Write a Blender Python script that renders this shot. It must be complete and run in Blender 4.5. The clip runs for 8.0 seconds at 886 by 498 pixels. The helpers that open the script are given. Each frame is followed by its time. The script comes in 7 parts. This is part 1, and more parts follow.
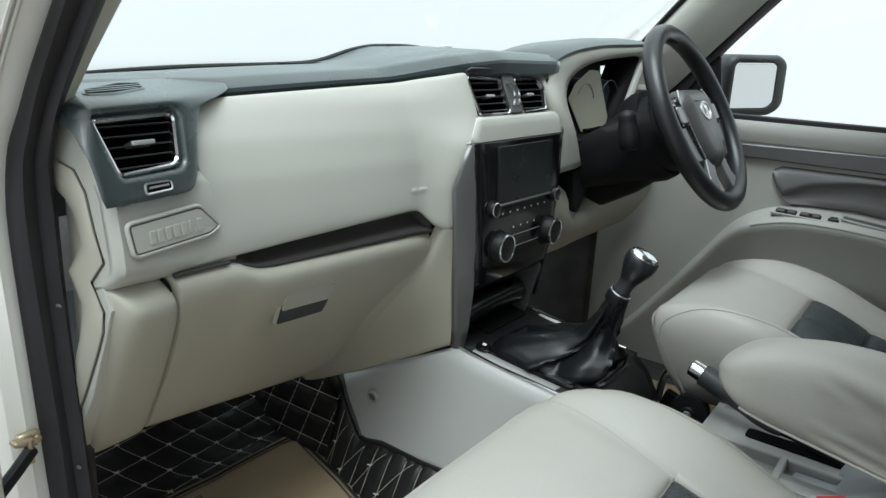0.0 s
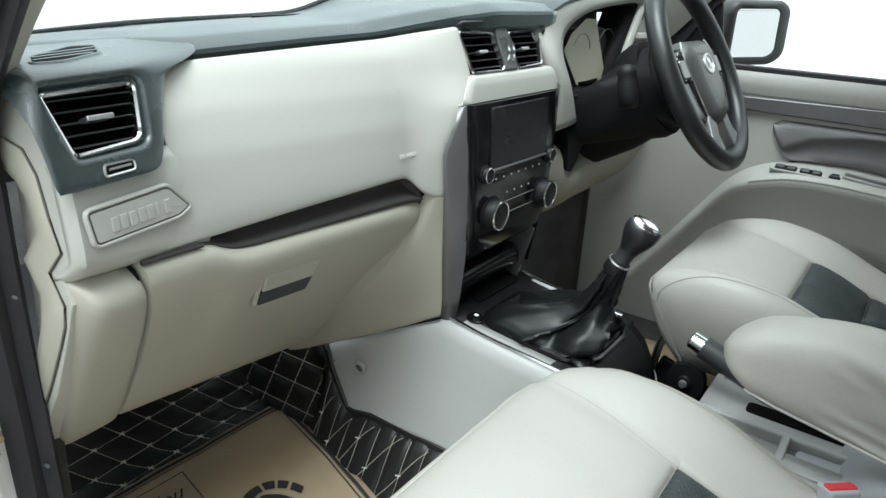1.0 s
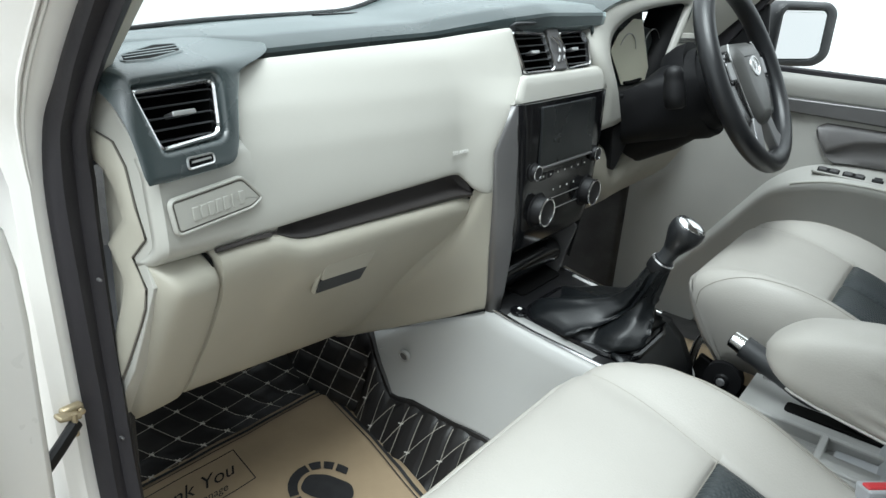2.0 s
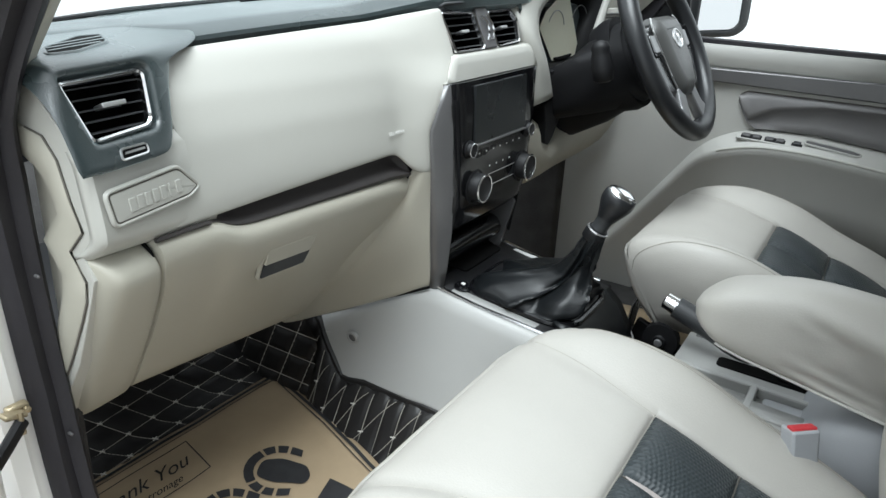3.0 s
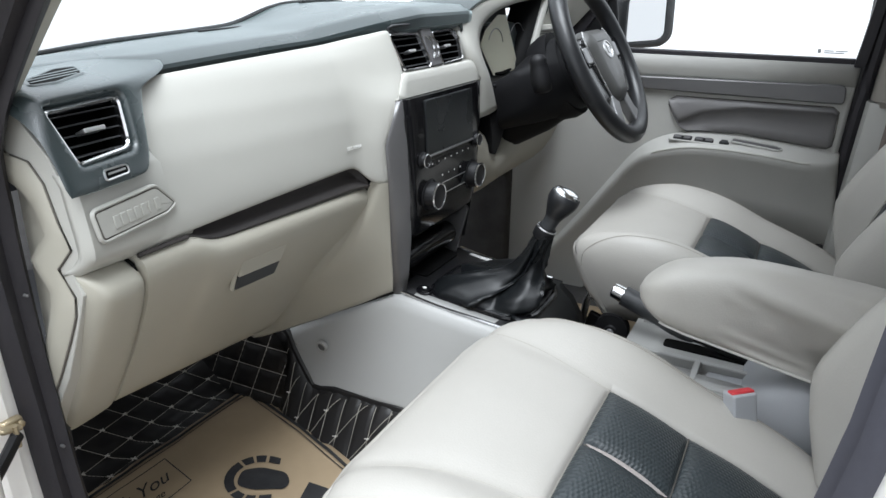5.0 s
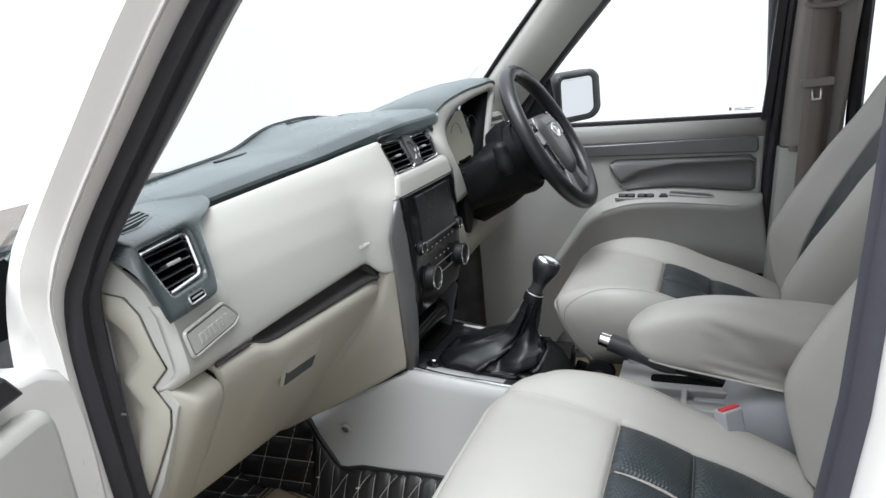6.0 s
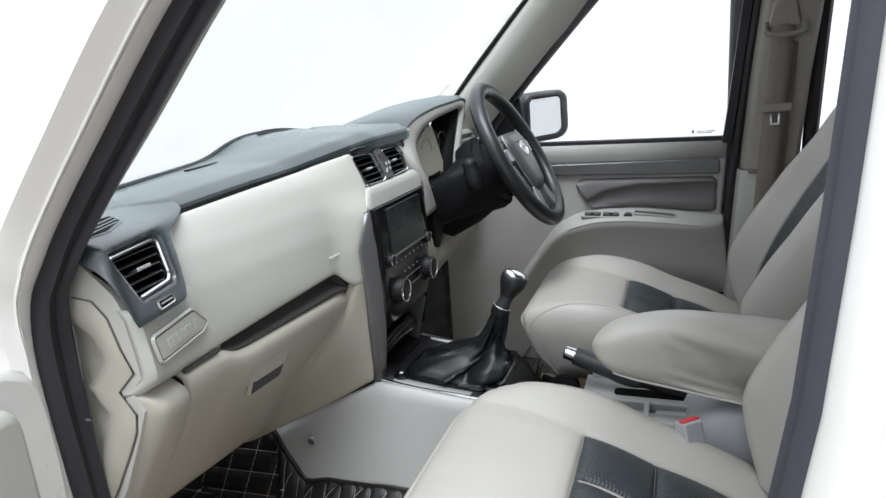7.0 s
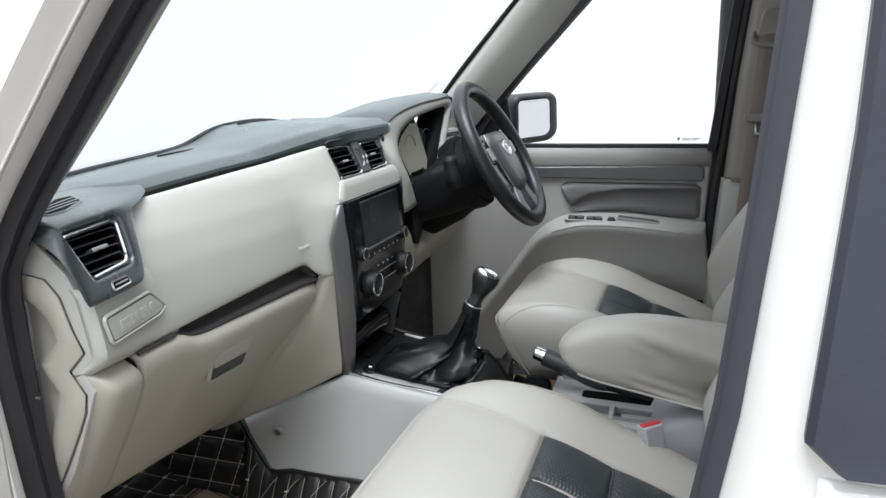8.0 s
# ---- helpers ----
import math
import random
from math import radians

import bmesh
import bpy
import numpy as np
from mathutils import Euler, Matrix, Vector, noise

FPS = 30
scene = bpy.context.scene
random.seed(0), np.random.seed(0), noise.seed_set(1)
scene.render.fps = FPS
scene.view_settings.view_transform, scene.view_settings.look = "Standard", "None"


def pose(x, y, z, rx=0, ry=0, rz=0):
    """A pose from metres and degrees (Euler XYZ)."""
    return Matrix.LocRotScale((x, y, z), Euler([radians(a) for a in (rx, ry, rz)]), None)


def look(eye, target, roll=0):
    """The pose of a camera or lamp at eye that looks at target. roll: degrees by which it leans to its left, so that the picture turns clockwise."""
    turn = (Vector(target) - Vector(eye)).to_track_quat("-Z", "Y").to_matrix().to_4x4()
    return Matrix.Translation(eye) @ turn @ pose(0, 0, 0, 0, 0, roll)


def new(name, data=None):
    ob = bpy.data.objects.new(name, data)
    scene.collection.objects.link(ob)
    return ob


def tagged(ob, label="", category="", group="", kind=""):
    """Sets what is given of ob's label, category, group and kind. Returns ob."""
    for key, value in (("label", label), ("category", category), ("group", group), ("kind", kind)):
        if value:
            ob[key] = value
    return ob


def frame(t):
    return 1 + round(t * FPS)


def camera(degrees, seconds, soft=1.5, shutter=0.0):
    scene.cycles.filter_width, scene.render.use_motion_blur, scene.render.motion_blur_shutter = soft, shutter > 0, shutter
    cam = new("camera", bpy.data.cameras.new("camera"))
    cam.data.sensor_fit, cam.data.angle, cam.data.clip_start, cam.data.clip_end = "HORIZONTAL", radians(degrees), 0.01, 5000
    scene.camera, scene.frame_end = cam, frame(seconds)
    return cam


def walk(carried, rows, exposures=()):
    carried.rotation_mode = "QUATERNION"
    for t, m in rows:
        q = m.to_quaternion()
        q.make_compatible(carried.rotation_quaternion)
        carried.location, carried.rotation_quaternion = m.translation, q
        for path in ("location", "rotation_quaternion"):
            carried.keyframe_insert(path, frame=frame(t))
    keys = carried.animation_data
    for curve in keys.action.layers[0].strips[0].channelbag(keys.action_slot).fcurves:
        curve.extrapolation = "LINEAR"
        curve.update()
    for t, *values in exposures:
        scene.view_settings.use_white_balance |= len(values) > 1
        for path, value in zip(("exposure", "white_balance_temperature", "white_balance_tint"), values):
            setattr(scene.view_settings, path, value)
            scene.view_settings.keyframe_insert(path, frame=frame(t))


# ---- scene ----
cam = camera(63.0, 8.0, soft=1.5)
PATH = [
    (0, (-0.984, -0.552, 1.41), (0.596, 0.551, 0.874), 3.2),
    (0.5, (-0.947, -0.507, 1.429), (0.625, 0.572, 0.827), 3.4),
    (1, (-0.934, -0.503, 1.432), (0.635, 0.525, 0.739), 3.5),
    (1.5, (-0.94, -0.497, 1.439), (0.586, 0.567, 0.705), 3.0),
    (1.7, (-0.961, -0.493, 1.442), (0.548, 0.604, 0.72), 4.2),
    (3, (-0.988, -0.512, 1.446), (0.603, 0.437, 0.691), 2.9),
    (3.5, (-0.992, -0.523, 1.433), (0.628, 0.347, 0.647), 2.8),
    (4, (-0.992, -0.535, 1.432), (0.655, 0.279, 0.64), 2.6),
    (4.5, (-0.994, -0.538, 1.438), (0.659, 0.266, 0.649), 2.5),
    (4.7, (-1.005, -0.548, 1.438), (0.647, 0.287, 0.681), 2.6),
    (5.8, (-1.212, -0.494, 1.498), (0.558, 0.262, 0.954), -6.0),
    (6, (-1.219, -0.501, 1.504), (0.58, 0.21, 0.994), -5.5),
    (6.5, (-1.232, -0.504, 1.502), (0.602, 0.152, 1.049), -4.4),
    (7, (-1.236, -0.502, 1.497), (0.606, 0.123, 1.031), -3.9),
    (7.5, (-1.237, -0.515, 1.492), (0.604, 0.112, 1.026), -3.8),
    (8, (-1.222, -0.55, 1.485), (0.62, 0.078, 1.023), -1.7),
]
walk(cam, [(t, look(eye, target, roll)) for t, eye, target, roll in PATH], [(0, -0.80, 5980, 0), (0.3, -0.78, 5980, 0), (0.6, -0.41, 5980, 0), (1.0, -0.38, 5980, 0), (1.7, -0.34, 5980, 1), (3, -0.34, 5980, 4), (4.7, -0.37, 5970, 8), (5.8, -0.50, 6050, 9), (6.2, -0.53, 6050, 9), (7, -0.59, 6050, 9), (8, -0.59, 6050, 9)])

# ---- light: a white studio all round, with a large soft light overhead ----
world = bpy.data.worlds.new("studio")
scene.world = world
world.use_nodes = True
wn = world.node_tree.nodes
# the white room is set brightest overhead, to light upward faces more
coords, split, rise = wn.new("ShaderNodeTexCoord"), wn.new("ShaderNodeSeparateXYZ"), wn.new("ShaderNodeMapRange")
world.node_tree.links.new(coords.outputs["Generated"], split.inputs[0])
world.node_tree.links.new(split.outputs["Z"], rise.inputs["Value"])
rise.inputs["From Min"].default_value, rise.inputs["From Max"].default_value = 0.15, 0.9
rise.inputs["To Min"].default_value, rise.inputs["To Max"].default_value = 1.85, 2.7
wn["Background"].inputs["Color"].default_value = (1.0, 1.0, 1.0, 1)
# added fall-off: surroundings dimmed behind the car to darken rear-facing surfaces
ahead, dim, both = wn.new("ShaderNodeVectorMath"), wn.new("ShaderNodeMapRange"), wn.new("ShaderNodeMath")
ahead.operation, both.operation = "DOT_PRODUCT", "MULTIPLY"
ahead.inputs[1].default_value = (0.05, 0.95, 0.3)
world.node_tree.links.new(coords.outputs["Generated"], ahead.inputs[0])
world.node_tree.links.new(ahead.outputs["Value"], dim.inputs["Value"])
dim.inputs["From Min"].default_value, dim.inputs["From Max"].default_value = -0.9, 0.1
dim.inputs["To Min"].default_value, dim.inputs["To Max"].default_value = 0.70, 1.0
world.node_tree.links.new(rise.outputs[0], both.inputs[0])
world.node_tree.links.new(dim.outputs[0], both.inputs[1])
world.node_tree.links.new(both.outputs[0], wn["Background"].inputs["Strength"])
sun_data = bpy.data.lights.new("soft_sun", "SUN")
sun_data.energy, sun_data.angle, sun_data.color = 7.0, radians(40), (1.0, 0.995, 0.985)
sun = new("soft_sun", sun_data)
sun.matrix_world = look((-1.15, -0.25, 4.2), (0, 0, 1.0))


# ---- materials ----
def material(name, color, rough=0.5, metal=0.0, coat=0.0, var=0.06, scale=8.0, bump=0.0, bump_scale=300.0, spec=0.5, rough_var=0.08, tint=None):
    """Principled surface with slow blotches, fine grain in colour and roughness, and a fine relief."""
    m = bpy.data.materials.new(name)
    m.use_nodes = True
    nt = m.node_tree
    n, l = nt.nodes, nt.links
    b = n["Principled BSDF"]
    b.inputs["Metallic"].default_value = metal
    b.inputs["Specular IOR Level"].default_value = spec
    b.inputs["Coat Weight"].default_value = coat
    b.inputs["Coat Roughness"].default_value = 0.06
    tc = n.new("ShaderNodeTexCoord")
    big = n.new("ShaderNodeTexNoise")
    big.inputs["Scale"].default_value, big.inputs["Detail"].default_value = scale, 5
    fine = n.new("ShaderNodeTexNoise")
    fine.inputs["Scale"].default_value, fine.inputs["Detail"].default_value = bump_scale, 3
    l.new(tc.outputs["Object"], big.inputs["Vector"])
    l.new(tc.outputs["Object"], fine.inputs["Vector"])
    ramp = n.new("ShaderNodeMix")
    ramp.data_type = "RGBA"
    other = tint or tuple(c * (1 - 2.2 * var) for c in color)
    ramp.inputs["A"].default_value = (*[min(1, c * (1 + var)) for c in color], 1)
    ramp.inputs["B"].default_value = (*other, 1)
    add = n.new("ShaderNodeMath")
    add.operation = "MULTIPLY_ADD"
    add.inputs[1].default_value = 0.35
    l.new(fine.outputs["Fac"], add.inputs[0])
    sub = n.new("ShaderNodeMath")
    sub.operation = "MULTIPLY_ADD"
    sub.inputs[1].default_value, sub.inputs[2].default_value = 1.1, -0.22
    l.new(big.outputs["Fac"], sub.inputs[0])
    l.new(sub.outputs[0], add.inputs[2])
    l.new(add.outputs[0], ramp.inputs["Factor"])
    l.new(ramp.outputs["Result"], b.inputs["Base Color"])
    r = n.new("ShaderNodeMapRange")
    r.inputs["From Min"].default_value, r.inputs["From Max"].default_value = 0.3, 0.7
    r.inputs["To Min"].default_value, r.inputs["To Max"].default_value = max(0.02, rough - rough_var), rough + rough_var
    l.new(big.outputs["Fac"], r.inputs["Value"])
    l.new(r.outputs[0], b.inputs["Roughness"])
    if bump:
        bp = n.new("ShaderNodeBump")
        bp.inputs["Strength"].default_value, bp.inputs["Distance"].default_value = bump, 0.001
        l.new(fine.outputs["Fac"], bp.inputs["Height"])
        l.new(bp.outputs[0], b.inputs["Normal"])
    return m


def dimpled(name, color):
    """Leather with a hexagonal grid of small dimples."""
    m = material(name, color, 0.42, bump=0.15, bump_scale=900, var=0.08)
    n, l = m.node_tree.nodes, m.node_tree.links
    tc = n.new("ShaderNodeTexCoord")
    sep = n.new("ShaderNodeSeparateXYZ")
    l.new(tc.outputs["Object"], sep.inputs[0])
    along = n.new("ShaderNodeMath")
    l.new(sep.outputs["Y"], along.inputs[0])
    l.new(sep.outputs["Z"], along.inputs[1])
    total = None
    for turn in (0.0, 60.0, 120.0):
        dot, sn = n.new("ShaderNodeVectorMath"), n.new("ShaderNodeMath")
        dot.operation, sn.operation = "DOT_PRODUCT", "COSINE"
        k = 2 * math.pi / 0.0058
        flat = n.new("ShaderNodeCombineXYZ")
        l.new(sep.outputs["X"], flat.inputs["X"])
        l.new(along.outputs[0], flat.inputs["Y"])
        l.new(flat.outputs[0], dot.inputs[0])
        dot.inputs[1].default_value = (k * math.cos(radians(turn)), k * math.sin(radians(turn)), 0)
        l.new(dot.outputs["Value"], sn.inputs[0])
        if total is None:
            total = sn
        else:
            add = n.new("ShaderNodeMath")
            l.new(total.outputs[0], add.inputs[0])
            l.new(sn.outputs[0], add.inputs[1])
            total = add
    v = total
    bp = n.new("ShaderNodeBump")
    bp.inputs["Strength"].default_value, bp.inputs["Distance"].default_value = 0.30, 0.0006
    l.new(v.outputs[0], bp.inputs["Height"])
    bp.invert = True
    l.new(bp.outputs[0], n["Principled BSDF"].inputs["Normal"])
    return m


def clear_glass(name):
    """Thin sheet glass: clear, with a sharp reflection that grows towards grazing."""
    m = bpy.data.materials.new(name)
    m.use_nodes = True
    n, l = m.node_tree.nodes, m.node_tree.links
    n.remove(n["Principled BSDF"])
    clear, gloss, mix, fres = n.new("ShaderNodeBsdfTransparent"), n.new("ShaderNodeBsdfGlossy"), n.new("ShaderNodeMixShader"), n.new("ShaderNodeLayerWeight")
    clear.inputs["Color"].default_value = (0.985, 0.99, 0.988, 1)
    gloss.inputs["Roughness"].default_value = 0.0
    power, scale = n.new("ShaderNodeMath"), n.new("ShaderNodeMath")
    power.operation, scale.operation = "POWER", "MULTIPLY_ADD"
    power.inputs[1].default_value, scale.inputs[1].default_value, scale.inputs[2].default_value = 5.0, 0.5, 0.02
    l.new(fres.outputs["Facing"], power.inputs[0])
    l.new(power.outputs[0], scale.inputs[0])
    l.new(scale.outputs[0], mix.inputs[0])
    l.new(clear.outputs[0], mix.inputs[1])
    l.new(gloss.outputs[0], mix.inputs[2])
    l.new(mix.outputs[0], n["Material Output"].inputs["Surface"])
    return m


BEIGE = material("beige_plastic", (0.475, 0.47, 0.432), 0.36, bump=0.10, bump_scale=700, var=0.03, scale=5)
# same beige, darker and warmer: the lower dash's shade put into its colour
BEIGE_SHADED = material("shaded_beige_plastic", (0.435, 0.416, 0.352), 0.48, bump=0.12, bump_scale=700, var=0.03, scale=5)
PAD = material("slate_soft_plastic", (0.034, 0.046, 0.048), 0.30, spec=1.0, bump=0.2, bump_scale=800, var=0.05, scale=6)
PAD.node_tree.nodes["Principled BSDF"].inputs["Sheen Weight"].default_value = 0.50
PAD.node_tree.nodes["Principled BSDF"].inputs["Sheen Tint"].default_value = (0.82, 0.98, 1.0, 1)
PAD.node_tree.nodes["Principled BSDF"].inputs["Sheen Roughness"].default_value = 0.35
DARK = material("charcoal_plastic", (0.035, 0.037, 0.04), 0.45, bump=0.2, bump_scale=700, var=0.06)
TRAYDARK = material("dark_taupe_tray_plastic", (0.050, 0.045, 0.044), 0.5, spec=0.35, bump=0.25, bump_scale=600, var=0.06)
WHEELTRIM = material("silver_grey_wheel_trim", (0.27, 0.27, 0.275), 0.35, metal=0.5, var=0.04)
BLACK = material("black_plastic", (0.009, 0.009, 0.010), 0.5, spec=0.28, bump=0.1, bump_scale=600)
PIANO = material("gloss_black_plastic", (0.006, 0.006, 0.007), 0.14, coat=0.0, rough_var=0.03, spec=0.45)
SCREEN = material("dark_screen_glass", (0.018, 0.020, 0.021), 0.28, rough_var=0.03, spec=0.4)
SHROUD = material("matt_black_column_plastic", (0.007, 0.007, 0.008), 0.6, spec=0.16, bump=0.15, bump_scale=600)
GRIPLEATHER = material("black_wheel_leather", (0.018, 0.019, 0.021), 0.33, bump=0.3, bump_scale=600, var=0.1)
# near-black for slots and gaps; the shade inside them is in the colour
CAVITY = material("dark_cavity", (0.005, 0.005, 0.005), 0.8, spec=0.1)
TRIM = material("dark_grey_satin_trim", (0.10, 0.098, 0.10), 0.42, bump=0.1, bump_scale=600, var=0.06)
SATIN = material("grey_silver_trim", (0.15, 0.148, 0.15), 0.36, metal=0.4, bump=0.05)
CHROME = material("chrome", (0.78, 0.78, 0.79), 0.16, metal=1.0, var=0.03, rough_var=0.05)
SILVER = material("satin_silver", (0.62, 0.62, 0.62), 0.3, metal=0.85, var=0.03)
SEALGREY = material("slate_grey_seal_rubber", (0.055, 0.055, 0.068), 0.45, spec=0.35, bump=0.2, bump_scale=250, var=0.1, scale=12)
HUB = material("charcoal_grained_hub", (0.072, 0.072, 0.070), 0.40, bump=0.25, bump_scale=700, var=0.06)
RUBBER = material("black_rubber", (0.030, 0.028, 0.032), 0.45, spec=0.3, bump=0.2, bump_scale=250, var=0.12, scale=12)
LEATHER = material("pale_grey_leather", (0.435, 0.418, 0.385), 0.44, bump=0.25, bump_scale=420, var=0.045, scale=7)
LEATHER_DIM = material("pale_leather_fine_grain", (0.59, 0.58, 0.545), 0.46, bump=0.45, bump_scale=520, var=0.05, scale=9)
INSERT = dimpled("slate_dimpled_leather", (0.032, 0.04, 0.044))
BOOT = material("black_soft_leather", (0.007, 0.008, 0.009), 0.32, spec=0.28, bump=0.3, bump_scale=500, var=0.1)
MAT = material("black_quilted_leatherette", (0.011, 0.010, 0.010), 0.45, bump=0.35, bump_scale=600, var=0.15)
PALETHREAD = material("pale_thread", (0.5, 0.48, 0.44), 0.8)
STITCH = material("grey_beige_thread", (0.34, 0.32, 0.28), 0.8)
# dark thread; the same colour paints the shade in panel gaps and grooves
SEAM = material("thread_and_gap_shade", (0.12, 0.11, 0.095), 0.8)
PADDING = material("padding_in_seam", (0.40, 0.36, 0.34), 0.7)
PAPER = material("brown_kraft_paper", (0.36, 0.275, 0.175), 0.75, var=0.09, scale=6, bump=0.3, bump_scale=60)
INK = material("black_print_ink", (0.02, 0.02, 0.022), 0.7, var=0.2, scale=30)
PAINT = material("cream_white_car_paint", (0.84, 0.82, 0.785), 0.3, coat=0.6, var=0.02, rough_var=0.04)
DOORCARD = material("grey_beige_door_plastic", (0.45, 0.445, 0.42), 0.45, bump=0.2, bump_scale=600, var=0.04)
POCKET = material("dark_grey_door_insert", (0.145, 0.14, 0.14), 0.5, bump=0.2, bump_scale=500, var=0.06)
TAPE = material("slate_window_tape", (0.042, 0.044, 0.062), 0.42, bump=0.1, bump_scale=300, var=0.12, scale=5)
CARPET = material("grey_carpet", (0.045, 0.043, 0.042), 0.95, bump=1.0, bump_scale=260, var=0.25, scale=20)
GREYBOX = material("cool_grey_plastic", (0.40, 0.41, 0.43), 0.5, bump=0.2, bump_scale=500, var=0.04)
CONSOLE = material("console_grey_beige_plastic", (0.37, 0.37, 0.36), 0.44, bump=0.15, bump_scale=650, var=0.03)
PILLAR = material("taupe_pillar_trim", (0.26, 0.24, 0.215), 0.5, bump=0.2, bump_scale=500, var=0.05)
WEBBING = material("taupe_belt_webbing", (0.20, 0.17, 0.15), 0.75, bump=0.5, bump_scale=900, var=0.08)
HEADLINER = material("pale_headliner_cloth", (0.55, 0.53, 0.49), 0.9, bump=0.4, bump_scale=400)
RED = material("red_button", (0.62, 0.05, 0.06), 0.35)
CREAM = material("cream_display_plate", (0.85, 0.83, 0.66), 0.4, var=0.03)
MARK = material("pale_print", (0.75, 0.75, 0.72), 0.6)
BRASS = material("zinc_yellow_steel", (0.50, 0.42, 0.28), 0.38, metal=0.7, var=0.25, scale=40)
STUDIO = material("warm_bounce_floor", (0.15, 0.13, 0.11), 0.6, var=0.02, scale=1)
MIRROR = material("mirror_glass", (0.93, 0.93, 0.93), 0.02, metal=1.0, var=0.0, rough_var=0.0)
GLASS = clear_glass("clear_glass")


# ---- building helpers ----
def group_thing(name, at, label, category, group="", kind=""):
    ob = new(name)
    ob.location = at
    ob.empty_display_size = 0.05
    return tagged(ob, label, category, group, kind)


def part(name, bm, mat, parent=None, label="", smooth=35, bevel=0.0, solid=0.0, segs=2, subsurf=0):
    """Links a bmesh (in world coordinates) as one mesh object under a thing or part."""
    me = bpy.data.meshes.new(name)
    bm.to_mesh(me)
    bm.free()
    me.materials.append(mat)
    if smooth:
        me.set_sharp_from_angle(angle=radians(smooth))
        for p in me.polygons:
            p.use_smooth = True
    ob = new(name, me)
    if solid:
        md = ob.modifiers.new("solid", "SOLIDIFY")
        md.thickness, md.offset = solid, 0
    if bevel:
        md = ob.modifiers.new("bevel", "BEVEL")
        md.width, md.segments, md.limit_method, md.angle_limit = bevel, segs, "ANGLE", radians(35)
    if subsurf:
        md = ob.modifiers.new("sub", "SUBSURF")
        md.levels = md.render_levels = subsurf
    if parent:
        ob.parent = parent
        ob.matrix_parent_inverse = Matrix.Translation(-parent.location)
    if label:
        tagged(ob, label)
    return ob


def V(*a):
    return Vector(a)


def grid(rows, close_u=False, close_v=False, caps=False):
    """A sheet or tube through rows of points."""
    bm = bmesh.new()
    vs = [[bm.verts.new(p) for p in row] for row in rows]
    nr, nc = len(vs), len(vs[0])
    for i in range(nr if close_v else nr - 1):
        for j in range(nc if close_u else nc - 1):
            a, b, c, d = vs[i][j], vs[i][(j + 1) % nc], vs[(i + 1) % nr][(j + 1) % nc], vs[(i + 1) % nr][j]
            try:
                bm.faces.new((a, b, c, d))
            except ValueError:
                pass
    if caps:
        bm.faces.new(list(reversed(vs[0])))
        bm.faces.new(vs[-1])
    bmesh.ops.recalc_face_normals(bm, faces=bm.faces)
    return bm


def smooth_path(pts, n=8, closed=False):
    """Catmull-Rom through points."""
    pts = [Vector(p) for p in pts]
    out, m = [], len(pts)
    for i in range(m if closed else m - 1):
        if closed:
            p0, p1, p2, p3 = pts[i - 1], pts[i], pts[(i + 1) % m], pts[(i + 2) % m]
        else:
            p0, p1, p2, p3 = pts[max(i - 1, 0)], pts[i], pts[i + 1], pts[min(i + 2, m - 1)]
        for k in range(n):
            t = k / n
            out.append(0.5 * (2 * p1 + (p2 - p0) * t + (2 * p0 - 5 * p1 + 4 * p2 - p3) * t * t + (3 * p1 - p0 - 3 * p2 + p3) * t ** 3))
    if not closed:
        out.append(pts[-1])
    return out


def tube(pts, r, n=8, closed=False, flat=1.0, up=V(0, 0, 1)):
    """Round or flattened bar along points; r a number or one per point."""
    pts = [Vector(p) for p in pts]
    rows, m = [], len(pts)
    for i, p in enumerate(pts):
        a = pts[(i - 1) % m] if closed or i else pts[0]
        b = pts[(i + 1) % m] if closed or i < m - 1 else pts[-1]
        d = (b - a).normalized()
        s = d.cross(up)
        s = (s if s.length > 1e-4 else d.cross(V(1, 0, 0))).normalized()
        u = s.cross(d)
        rr = r[i] if isinstance(r, (list, tuple)) else r
        rows.append([p + s * (math.cos(k * 2 * math.pi / n) * rr) + u * (math.sin(k * 2 * math.pi / n) * rr * flat) for k in range(n)])
    return grid(rows, close_u=True, close_v=closed, caps=not closed)


def sweep(pts, profile, side=None, closed=False):
    """Carry a closed 2D profile (across, out) along points; side gives the across direction."""
    pts = [Vector(p) for p in pts]
    rows, m = [], len(pts)
    for i, p in enumerate(pts):
        a, b = pts[max(i - 1, 0)], pts[min(i + 1, m - 1)]
        d = (b - a).normalized()
        s = Vector(side)
        s = (s - d * s.dot(d)).normalized()
        u = d.cross(s)
        rows.append([p + s * c + u * o for c, o in profile])
    return grid(rows, close_u=True, caps=True)


def rounded(pts, r, n=5):
    """Round the corners of a 2D polygon; r a number or one per corner."""
    out, m = [], len(pts)
    for i in range(m):
        p, a, b = Vector(pts[i]), Vector(pts[i - 1]), Vector(pts[(i + 1) % m])
        rr = r[i] if isinstance(r, (list, tuple)) else r
        da, db = (a - p), (b - p)
        ra = min(rr, da.length * 0.48, db.length * 0.48)
        p1, p2 = p + da.normalized() * ra, p + db.normalized() * ra
        for k in range(n + 1):
            t = k / n
            out.append((p1 * (1 - t) ** 2 + p * 2 * t * (1 - t) + p2 * t * t))
    return out


def plane(o, x, y):
    """A frame with its origin, its x axis and (about) its y axis; z stands out of it."""
    x = Vector(x).normalized()
    z = x.cross(Vector(y)).normalized()
    y = z.cross(x)
    m = Matrix((x, y, z)).transposed().to_4x4()
    m.translation = Vector(o)
    return m


